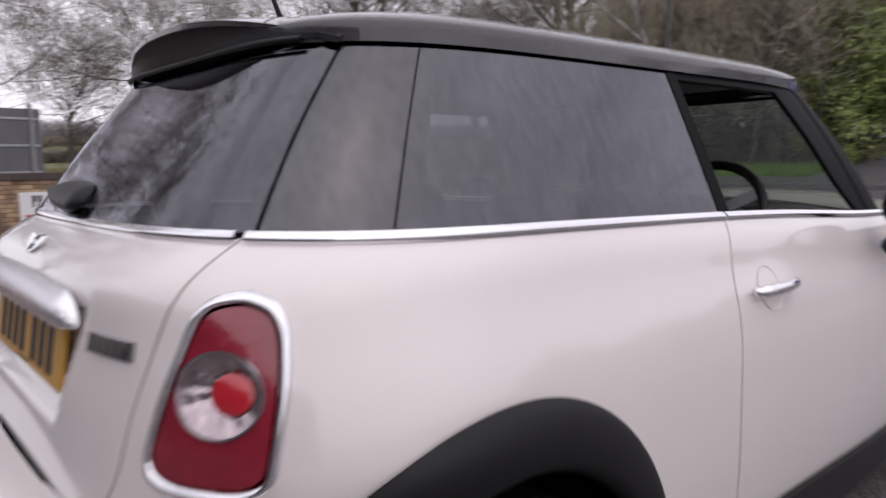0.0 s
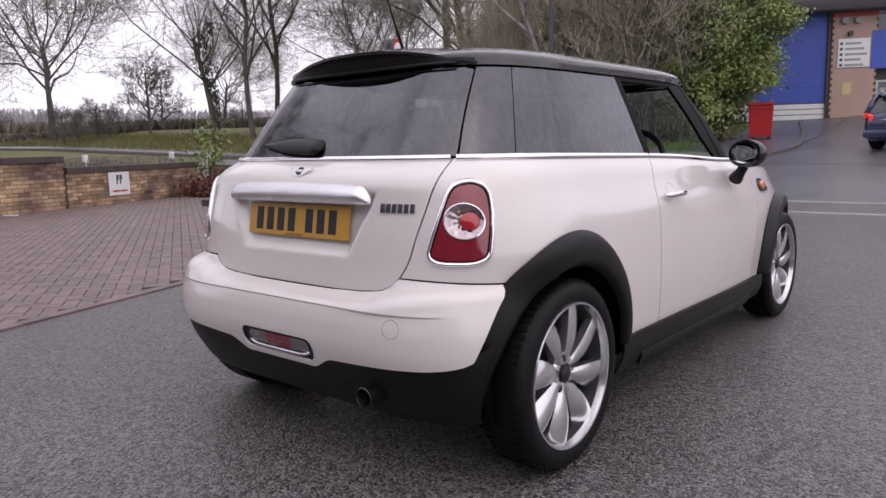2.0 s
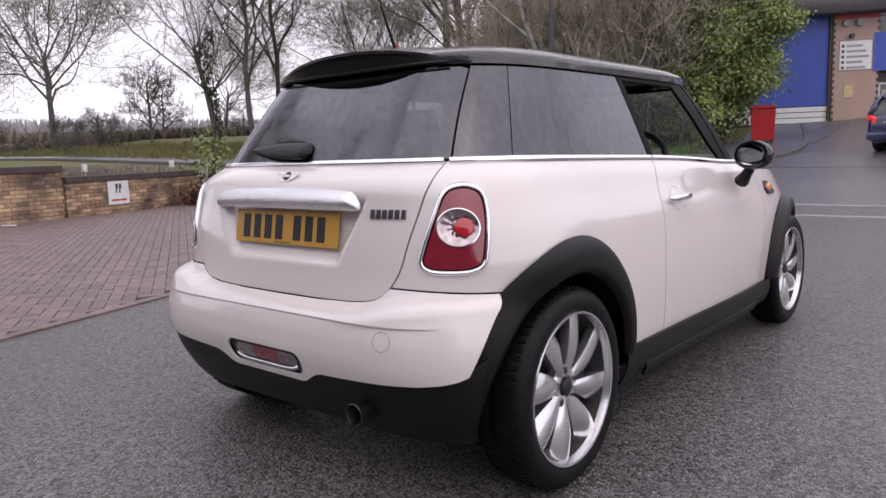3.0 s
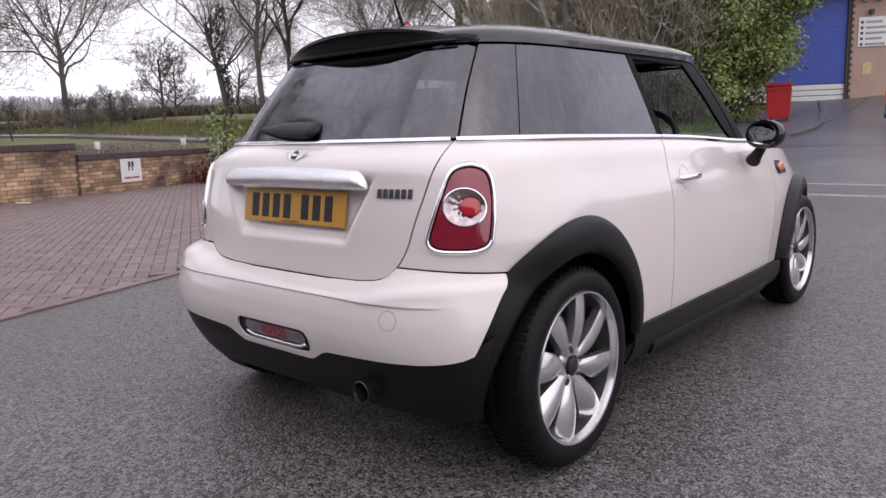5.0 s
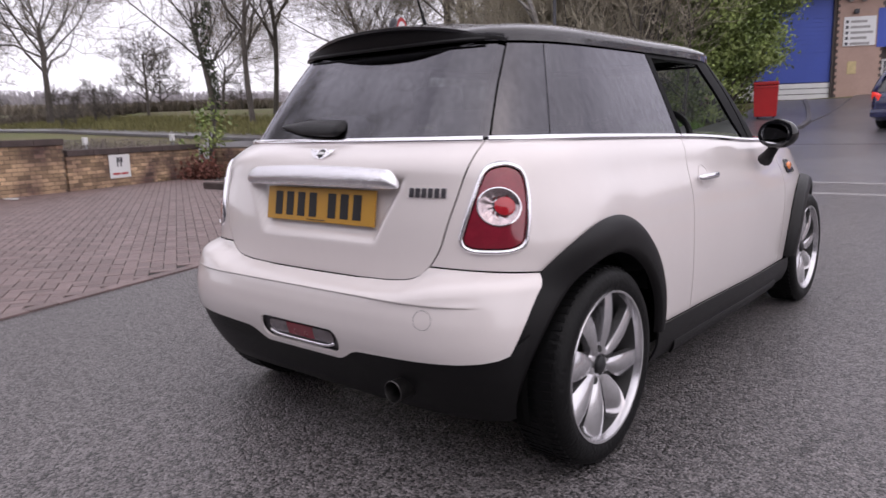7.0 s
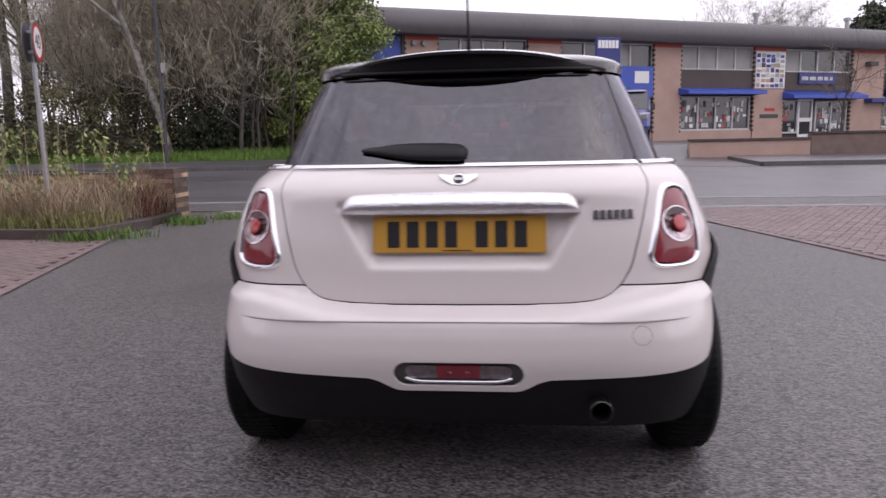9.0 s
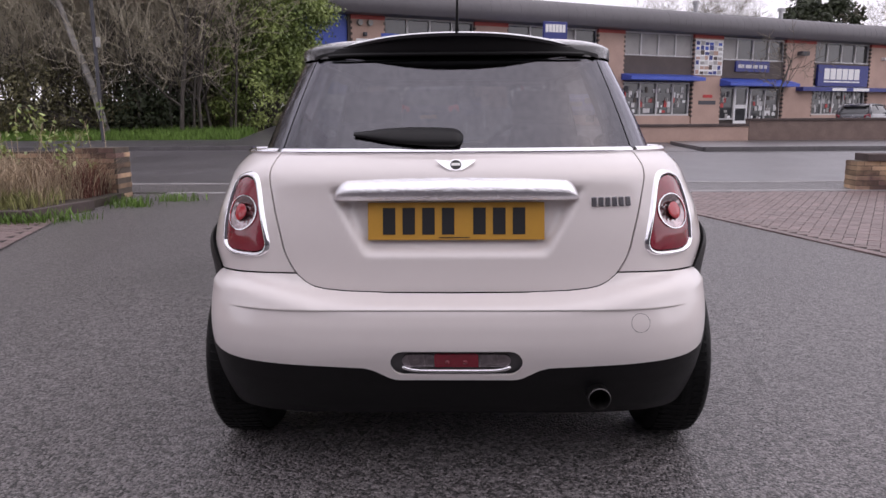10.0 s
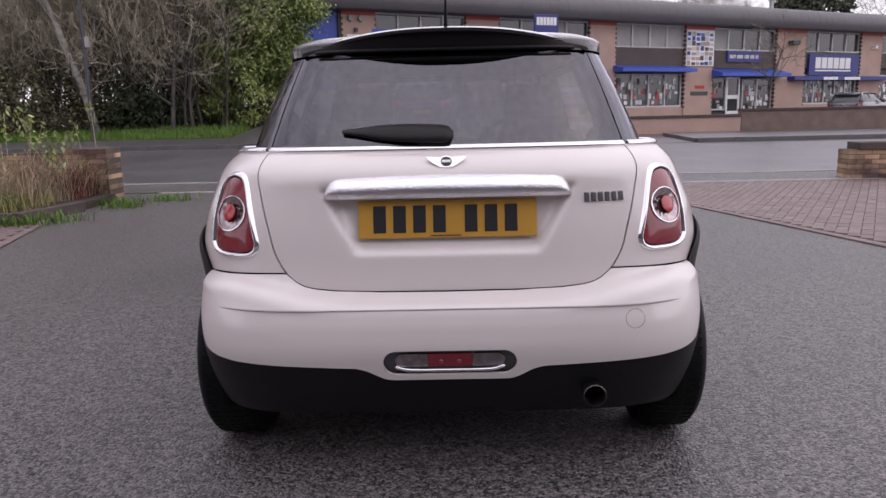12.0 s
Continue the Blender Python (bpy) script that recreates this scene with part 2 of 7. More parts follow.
M_KERB = mat("kerb_stone", (0.34, 0.325, 0.33), 0.5, var=0.25, scale=3, bump=0.4, bscale=80, placed=True)
M_KERB_DARK = mat("wet_dark_kerb_stone", (0.115, 0.108, 0.112), 0.5, var=0.25, scale=3, bump=0.4, bscale=80, placed=True)
M_GRASS = mat("winter_grass_ground", (0.125, 0.140, 0.048), 0.95, var=0.35, scale=0.35, bump=0.8, bscale=14, tint=(0.150, 0.125, 0.068))
M_SOIL = mat("soil", (0.050, 0.038, 0.028), 0.95, var=0.4, scale=2, bump=0.8, bscale=30)
M_BARK = mat("grey_bark", (0.105, 0.092, 0.082), 0.9, var=0.3, scale=3, bump=0.6, bscale=30)
M_TWIG = mat("brown_twigs", (0.215, 0.185, 0.150), 0.9, var=0.3, scale=2)
M_SCRUB = mat("thicket_twigs", (0.48, 0.430, 0.335), 0.9, var=0.35, scale=1.5)
M_SCRUB_LEAF = mat("thicket_leaf", (0.34, 0.310, 0.190), 0.7, var=0.3, scale=0.8, random_var=0.5, island=True)
M_IVY = mat("ivy_leaf", (0.034, 0.046, 0.019), 0.6, var=0.3, scale=2, random_var=0.3, island=True)
M_LEAF = mat("evergreen_leaf", (0.29, 0.35, 0.112), 0.40, var=0.35, scale=1.0, random_var=0.45, island=True, tint=(0.125, 0.175, 0.045))
# aerial haze over the far woods, put into their pale twig colour
M_HAZE_TWIG = mat("far_haze_twigs", (0.52, 0.49, 0.53), 0.95, var=0.2, scale=0.3)
M_BIRCH = mat("birch_bark", (0.42, 0.40, 0.38), 0.8, var=0.4, scale=3, bump=0.3, bscale=30, tint=(0.10, 0.09, 0.08))
M_STRAW = mat("dead_grass", (0.46, 0.36, 0.25), 0.85, var=0.25, scale=2, random_var=0.35, island=True)
M_GREEN = mat("fresh_grass", (0.115, 0.205, 0.032), 0.8, var=0.25, scale=0.8, random_var=0.35, island=True)
M_MOSS = mat("moss", (0.085, 0.085, 0.035), 0.95, var=0.4, scale=3, random_var=0.5, island=True)
M_FADED = mat("faded_grass", (0.24, 0.24, 0.085), 0.85, var=0.3, scale=2, random_var=0.4, island=True)
M_WHITE = mat("white_paint", (0.78, 0.78, 0.78), 0.5, var=0.04, scale=3)
M_DARK_INK = mat("dark_print", (0.06, 0.06, 0.07), 0.6)
M_RED_INK = mat("red_print", (0.45, 0.05, 0.05), 0.6)
M_BLUE_DOOR = mat("blue_shutter_paint", (0.050, 0.095, 0.46), 0.45, var=0.08, scale=1.5)
M_BLUE = mat("navy_sign_paint", (0.030, 0.040, 0.200), 0.45, var=0.06, scale=1.5)
M_WALL = mat("pink_brown_brickwork", (0.46, 0.32, 0.265), 0.85, var=0.10, scale=1.2, bump=0.3, bscale=40)
M_WALL_DARK = mat("brown_cladding", (0.085, 0.066, 0.060), 0.7, var=0.15, scale=1.5)
M_ROOF_METAL = mat("grey_metal_roof", (0.115, 0.108, 0.118), 0.5, var=0.10, scale=0.8)
M_RED_BAND = mat("red_fascia_paint", (0.42, 0.06, 0.05), 0.5, var=0.08, scale=1.5)
M_FRAME = mat("pale_window_frame", (0.55, 0.54, 0.54), 0.45, var=0.05, scale=2)
M_PANE = mat("office_pane", (0.050, 0.052, 0.055), 0.08, spec=0.8, var=0.2, scale=0.6)
M_BLIND = mat("pale_blind", (0.36, 0.35, 0.34), 0.7, var=0.12, scale=2)
M_REDBIN = mat("red_bin_plastic", (0.46, 0.018, 0.020), 0.4, var=0.08, scale=4)
M_NAVY = mat("navy_car_paint", (0.012, 0.016, 0.075), 0.25, coat=1.0)
M_VAN = mat("blue_van_paint", (0.030, 0.050, 0.26), 0.3, coat=1.0)
M_SILVER_CAR = mat("dark_silver_paint", (0.10, 0.10, 0.11), 0.3, 0.5, coat=1.0)
M_STEEL = mat("galvanised_steel", (0.42, 0.42, 0.44), 0.45, 0.7, var=0.15, scale=6)
M_GREYPANEL = mat("grey_sign_back", (0.16, 0.16, 0.175), 0.55, 0.3, var=0.10, scale=2)
M_ROSE = mat("dead_leaves", (0.16, 0.062, 0.045), 0.85, var=0.3, scale=2, random_var=0.4, island=True)

# ---- building tools ----
def mesh_of(name, verts, faces, material, smooth=False, sharp=None):
    me = bpy.data.meshes.new(name)
    me.from_pydata([tuple(v) for v in verts], [], [tuple(f) for f in faces])
    me.materials.append(material)
    if smooth:
        me.shade_smooth()
        if sharp:
            me.set_sharp_from_angle(angle=radians(sharp))
    me.update()
    return me


def put(name, me, parent=None, m=None, label="", category="", group="", kind=""):
    ob = new(name, me)
    if m is not None:
        ob.matrix_basis = m
    if parent:
        ob.parent = parent
    return tagged(ob, label, category, group, kind)


def part(name, bm, material, parent, label="", smooth=False, sharp=None, m=None):
    me = bpy.data.meshes.new(name)
    bm.normal_update()
    bm.to_mesh(me)
    bm.free()
    me.materials.append(material)
    if smooth:
        me.shade_smooth()
        if sharp:
            me.set_sharp_from_angle(angle=radians(sharp))
    return put(name, me, parent, m, label)


def root(name, m, label, category, group="", kind=""):
    return put(name, None, None, m, label, category, group, kind)


def box(bm, x0, y0, z0, x1, y1, z1, bevel=0.0, m=None):
    mm = Matrix.Translation(((x0 + x1) / 2, (y0 + y1) / 2, (z0 + z1) / 2)) @ Matrix.Diagonal((x1 - x0, y1 - y0, z1 - z0, 1))
    r = bmesh.ops.create_cube(bm, size=1, matrix=mm)
    if bevel:
        edges = list({e for v in r["verts"] for e in v.link_edges})
        r = bmesh.ops.bevel(bm, geom=edges, offset=bevel, segments=2, affect="EDGES", profile=0.6)
    if m is not None:
        bmesh.ops.transform(bm, matrix=m, verts=list({v for v in r["verts"]} | {v for f in r.get("faces", []) for v in f.verts}))
    return r


def boxed(x0, y0, z0, x1, y1, z1, bevel=0.0):
    bm = bmesh.new()
    box(bm, x0, y0, z0, x1, y1, z1, bevel)
    return bm


def tube(bm, points, radii, sides=6, cap=True):
    """A tapered tube along points."""
    rings = []
    for i, p in enumerate(points):
        p = Vector(p)
        d = (Vector(points[min(i + 1, len(points) - 1)]) - Vector(points[max(i - 1, 0)])).normalized()
        a = d.orthogonal().normalized()
        if i and rings:
            a = (prev - d * prev.dot(d)).normalized() if (prev - d * prev.dot(d)).length > 1e-5 else a
        prev = a
        b = d.cross(a)
        r = radii[i] if hasattr(radii, "__len__") else radii
        rings.append([bm.verts.new(p + (a * math.cos(2 * math.pi * k / sides) + b * math.sin(2 * math.pi * k / sides)) * r) for k in range(sides)])
    for r0, r1 in zip(rings, rings[1:]):
        for k in range(sides):
            bm.faces.new((r0[k], r0[(k + 1) % sides], r1[(k + 1) % sides], r1[k]))
    if cap and sides > 2:
        bm.faces.new(rings[0][::-1])
        bm.faces.new(rings[-1])


def lathe(bm, profile, steps=48, axis="x"):
    """Turns a profile of (along, radius) round the axis."""
    rings = []
    for k in range(steps):
        a = 2 * math.pi * k / steps
        c, s = math.cos(a), math.sin(a)
        rings.append([bm.verts.new((p, r * c, r * s) if axis == "x" else ((r * c, p, r * s) if axis == "y" else (r * c, r * s, p))) for p, r in profile])
    for k in range(steps):
        r0, r1 = rings[k], rings[(k + 1) % steps]
        for i in range(len(profile) - 1):
            bm.faces.new((r0[i], r1[i], r1[i + 1], r0[i + 1]))


def clipped(params, faces, value):
    """Keeps of a net of faces over (a, b) the part where value >= 0, cut along its zero line."""
    vals = value(params[:, 0], params[:, 1])
    pts, cuts, out = [tuple(p) for p in params], {}, []
    for f in faces:
        s = [vals[i] >= 0 for i in f]
        if all(s):
            out.append(f)
        elif any(s):
            g = []
            for i, j in zip(f, f[1:] + f[:1]):
                if vals[i] >= 0:
                    g.append(i)
                if (vals[i] >= 0) != (vals[j] >= 0):
                    key = (min(i, j), max(i, j))
                    if key not in cuts:
                        t = vals[i] / (vals[i] - vals[j])
                        cuts[key] = len(pts)
                        pts.append((pts[i][0] + t * (pts[j][0] - pts[i][0]), pts[i][1] + t * (pts[j][1] - pts[i][1])))
                    g.append(cuts[key])
            if len(g) > 2:
                out.append(g)
    return np.array(pts), out


def sheet(name, surface, a, b, material, parent, limits=(), edge=0.008, mirror=False, label="", rim_mat=None, smooth=True):
    """A panel of a surface(a, b) -> (n, 3), over the steps a and b, cut to where all limits(a, b) are >= 0, with its rim folded in."""
    A, B = np.meshgrid(a, b, indexing="ij")
    params, nb = np.stack([A.ravel(), B.ravel()], -1), len(b)
    faces = [[i * nb + j, (i + 1) * nb + j, (i + 1) * nb + j + 1, i * nb + j + 1] for i in range(len(a) - 1) for j in range(nb - 1)]
    for f in limits:
        params, faces = clipped(params, faces, f)
    used = sorted({i for f in faces for i in f})
    index = {k: i for i, k in enumerate(used)}
    P = surface(params[used, 0], params[used, 1])
    faces = [[index[i] for i in f] for f in faces]
    # face outwards
    e = 1e-3
    pa, pb = params[used, 0], params[used, 1]
    nrm = np.cross(surface(pa + e, pb) - surface(pa - e, pb), surface(pa, pb + e) - surface(pa, pb - e))
    nrm /= np.maximum(np.linalg.norm(nrm, axis=1, keepdims=True), 1e-9)
    away = P - np.array([0, np.clip(P[:, 1].mean(), 0.4, 2.4), 0.6])
    if (nrm * away).sum() < 0:
        nrm = -nrm
    f0 = faces[len(faces) // 2]
    if np.dot(np.cross(P[f0[1]] - P[f0[0]], P[f0[2]] - P[f0[1]]), nrm[f0[0]]) < 0:
        faces = [f[::-1] for f in faces]
    verts, nv = P.tolist(), len(P)
    if edge:
        seen = {}
        for f in faces:
            for i, j in zip(f, f[1:] + f[:1]):
                seen[(i, j)] = 1
        rim = [(i, j) for i, j in seen if (j, i) not in seen]
        twin = {}
        for i, j in rim:
            for k in (i, j):
                if k not in twin:
                    twin[k] = len(verts)
                    verts.append(P[k].tolist())
                    verts.append((P[k] - nrm[k] * edge).tolist())
        faces = faces + [[twin[j], twin[i], twin[i] + 1, twin[j] + 1] for i, j in rim]
    if mirror:
        verts, faces = [(-x, y, z) for x, y, z in verts], [f[::-1] for f in faces]
    return put(name, mesh_of(name, verts, faces, material, smooth), parent, label=label)


def both(name, *args, **kw):
    return sheet(name, *args, **kw), sheet(name, *args, mirror=True, **kw)

# ---- the ground ----
def smooth(x):
    x = np.clip(x, 0, 1)
    return x * x * (3 - 2 * x)


def ground_z(x, y):
    """Heights: a flat yard, the road and the far side rising, fields rising to low hills."""
    x, y = np.asarray(x, float), np.asarray(y, float)
    zl = np.interp(y, [8.5, 16, 23, 27.4, 40, 120, 400], [0, 0.40, 1.00, 1.70, 2.0, 2.6, 6])
    zr = np.interp(y, [8.5, 15.6, 19, 19.6, 45, 120, 400], [0, 0.29, 0.38, 0.80, 0.86, 2.6, 6])
    w = smooth((x - 1.0) / 5.0)
    z = zl * (1 - w) + zr * w
    left = np.clip(-14 - x, 0, None)
    z = z + np.interp(left, [0, 4, 30, 60, 110, 260, 600], [0, 0.10, 0.95, 1.5, 2.6, 9.5, 12]) * smooth((y + 30) / 30)
    right = np.clip(x - 40, 0, None)
    return z + right * 0.01


def drape(name, xs, ys, material, lift=0.0, parent=None, shear=0.0, warp=None, **tags):
    """A sheet over the ground on the net xs by ys, lifted; shear slants it along y."""
    X, Y = np.meshgrid(xs, ys, indexing="ij")
    X = X + shear * Y
    Z = ground_z(X, Y) + lift
    X, Y, Z = (np.pad(q, 1, 'edge') for q in (X, Y, Z))
    Z[0, :], Z[-1, :], Z[:, 0], Z[:, -1] = Z[0, :] - 0.25, Z[-1, :] - 0.25, Z[:, 0] - 0.25, Z[:, -1] - 0.25
    n = len(ys) + 2
    verts = np.stack([X.ravel(), Y.ravel(), Z.ravel()], -1)
    faces = [(i * n + j, (i + 1) * n + j, (i + 1) * n + j + 1, i * n + j + 1) for i in range(len(xs) + 1) for j in range(n - 1)]
    return put(name, mesh_of(name, verts, faces, material, True, 30), parent, **tags)


far = np.concatenate([-np.geomspace(900, 46, 26), np.linspace(-44, 44, 89), np.geomspace(46, 900, 26)])
drape("ground", far, far, M_GRASS, -0.05, label="rough winter grass and fields running out to low hills", category="ground", kind="structure")
yard = drape("yard", np.linspace(-13.2, 18, 60), np.linspace(-16, 8.62, 50), M_ASPHALT, 0.0, label="wet coarse grey asphalt of the car park", category="yard", kind="structure")
drape("road", np.linspace(-24, 90, 115), np.linspace(9.78, 16.0, 14), M_ROAD, -0.012, label="wet grey road shining under an overcast sky", category="road", kind="structure")
drape("footway", np.linspace(-24, 60, 85), np.linspace(8.74, 9.63, 4), M_ASPHALT, 0.0, label="narrow asphalt footway between the yard and the road", category="pavement", kind="structure")
drape("driveway", np.linspace(-3.6, 6.2, 24), np.linspace(16.0, 36, 40), M_ROAD, -0.006, label="wet asphalt drive up to the shop forecourt", category="road", kind="structure")
drape("driveway", np.linspace(-6.3, -3.55, 8), np.linspace(17.65, 26.5, 14), M_ROAD, 0.03, label="wet concrete apron beside the drive", category="road", kind="structure")
drape("forecourt", np.linspace(6.25, 60, 40), np.linspace(19.9, 60, 40), M_ROAD, -0.004, label="asphalt forecourt before the shops", category="yard", kind="structure")
drape("pavement", np.linspace(6.25, 70, 60), np.linspace(16.14, 19.0, 6), M_ROAD, 0.085, label="wet asphalt pavement on the far side of the road", category="pavement", kind="structure")
drape("pavement", np.linspace(-160, -3.9, 120), np.linspace(16.14, 17.6, 4), M_ROAD, 0.085, label="narrow pavement below the wood", category="pavement", kind="structure")


def kerb_run(x0, x1, y, lift, group, length=0.915, wide=0.125, stone=None):
    """Kerb stones end to end along x."""
    me = None
    x = x0
    while x < x1 - 0.1:
        if me is None:
            bm = boxed(0, 0, -0.12, length - 0.008, wide, 0, 0.008)
            me = bpy.data.meshes.new("kerb_stone")
            bm.to_mesh(me)
            bm.free()
            me.materials.append(stone or M_KERB)
        dz = float(ground_z(x + length, y) - ground_z(x, y))
        put("kerb_stone", me, None, pose(x, y, float(ground_z(x, y)) + lift, 0, -math.degrees(math.atan2(dz, length))), "grey concrete kerb stone along the road", "kerb", group, "structure")
        x += length


kerb_run(-4.6, 6.6, 8.61, 0.008, "dropped kerb at the entrance")
kerb_run(-20, 40, 9.64, 0.012, "kerb along the near side of the road")
kerb_run(6.3, 40, 16.0, 0.10, "far kerb", stone=M_KERB_DARK)
kerb_run(-60, -3.8, 16.0, 0.10, "far kerb by the wood", stone=M_KERB_DARK)


CURVE = [(-4.3, 16.75), (-3.75, 17.4), (-3.48, 18.4), (-3.42, 19.6), (-3.62, 21.2), (-3.95, 22.6), (-4.4, 24.4), (-5.0, 26.4)]
for (ax, ay), (bx, by) in zip(CURVE, CURVE[1:]):
    n = max(1, round(math.hypot(bx - ax, by - ay) / 0.6))
    for k in range(n):
        x0, y0, x1, y1 = ax + (bx - ax) * k / n, ay + (by - ay) * k / n, ax + (bx - ax) * (k + 1) / n, ay + (by - ay) * (k + 1) / n
        run, z0, z1 = math.hypot(x1 - x0, y1 - y0), float(ground_z(x0, y0)), float(ground_z(x1, y1))
        stone = part("kerb_stone", boxed(0, -0.065, -0.15, run - 0.006, 0.065, 0.0, 0.010), M_KERB_DARK, None, m=pose(x0, y0, z0 + 0.075, 0, -math.degrees(math.atan2(z1 - z0, run)), math.degrees(math.atan2(y1 - y0, x1 - x0))))
        tagged(stone, "grey concrete kerb stone round the verge's corner", "kerb", "curved kerb by the drive", "structure")


# block paving: herringbone blocks with a course of blocks along the asphalt's edge
def paved(name, inside, xr, yr, turn, near, label, edge0, edge1):
    """Blocks of 200 x 100 mm in herringbone at the angle turn where inside(x, y); the nearest 300 singly, the rest as one part. edge0, edge1: the ends of the edge course."""
    bed = put(name, None, None, None, label, "paving", "", "structure")
    bm = boxed(0.003, 0.003, -0.06, 0.197, 0.097, 0.0, 0.004)
    me = bpy.data.meshes.new("paver")
    bm.to_mesh(me)
    bm.free()
    me.materials.append(M_PAVER)
    base_v = np.array([(x, y, z) for x, y, z in ((0.004, 0.004, -0.004), (0.196, 0.004, -0.004), (0.196, 0.096, -0.004), (0.004, 0.096, -0.004), (0.008, 0.008, 0.0), (0.192, 0.008, 0.0), (0.192, 0.092, 0.0), (0.008, 0.092, 0.0))])
    base_f = [(4, 5, 6, 7), (0, 1, 5, 4), (1, 2, 6, 5), (2, 3, 7, 6), (3, 0, 4, 7)]
    rng = np.random.default_rng(4)
    c, s = math.cos(radians(turn)), math.sin(radians(turn))
    cells = []
    for j in range(-200, 200):
        for i in range(-200, 200):
            k = (i - j) % 4
            if k not in (0, 3):
                continue
            a, b, w, h = 0.1 * i, 0.1 * j, (0.1 if k == 0 else 0.05), (0.05 if k == 0 else 0.1)
            mx, my = near[0] + (a + w) * c - (b + h) * s, near[1] + (a + w) * s + (b + h) * c
            if xr[0] < mx < xr[1] and yr[0] < my < yr[1] and inside(mx, my):
                cells.append((math.hypot(mx - near[0], my - near[1]), mx, my, turn + (0 if k == 0 else 90)))
    ex, ey = edge1[0] - edge0[0], edge1[1] - edge0[1]
    run, across = math.hypot(ex, ey), math.degrees(math.atan2(ey, ex))
    for k in range(int(run / 0.2)):
        x, y = edge0[0] + ex * (k + 0.5) * 0.2 / run, edge0[1] + ey * (k + 0.5) * 0.2 / run
        cells.append((math.hypot(x - near[0], y - near[1]), x, y, across))
    cells.sort()
    for d, x, y, a in cells[:300]:
        put("paver", me, bed, pose(x, y, (0.014 if a == across else 0.010) + rng.uniform(-0.001, 0.001), rng.uniform(-0.4, 0.4), rng.uniform(-0.3, 0.3), a + rng.uniform(-0.4, 0.4)) @ pose(-0.1, -0.05, 0))
    verts, faces = [], []
    for d, x, y, a in cells[300:]:
        k = len(verts)
        ca, sa = math.cos(radians(a)), math.sin(radians(a))
        v = base_v - (0.1, 0.05, 0)
        v = np.stack([v[:, 0] * ca - v[:, 1] * sa + x, v[:, 0] * sa + v[:, 1] * ca + y, v[:, 2] + (0.014 if a == across else 0.010) + rng.uniform(-0.001, 0.001)], -1)
        verts.extend(v.tolist())
        faces.extend([tuple(i + k for i in f) for f in base_f])
    put("paver_field", mesh_of("paver_field", verts, faces, M_PAVER_FAR), bed, kind="stuff")
    return bed


EDGE_L, EDGE_R = ((-1.30, -5.9), (-5.06, 6.9)), ((2.21, 8.42), (4.70, -2.0))


def right_of(edge, x, y):
    """Distance to the right of the line along an edge."""
    (ax, ay), (bx, by) = edge
    return ((x - ax) * (by - ay) - (y - ay) * (bx - ax)) / math.hypot(bx - ax, by - ay)


def left_paving(x, y):
    return right_of(EDGE_L, x, y) < -0.06 and x > -12.75 - 0.30 * (y - 3.5) and y < 6.95


def right_paving(x, y):
    return right_of(EDGE_R, x, y) < -0.06 and y < 8.45 and x < 12


BED_L = mesh_of("joint_bed", [(-0.98, -7, 0.004), (-5.15, 7.2, 0.004), (-14.2, 7.2, 0.004), (-9.6, -7, 0.004)], [(0, 1, 2, 3)], M_JOINT)
put("joint_sand", BED_L, None, None, "dark sandy joints under the block paving", "paving", "", "structure")
BED_R = mesh_of("joint_bed", [(2.19, 8.5, 0.004), (4.84, -2.6, 0.004), (12.05, -2.6, 0.004), (12.05, 8.5, 0.004)], [(0, 3, 2, 1)], M_JOINT)
put("joint_sand", BED_R, None, None, "dark sandy joints under the block paving", "paving", "", "structure")


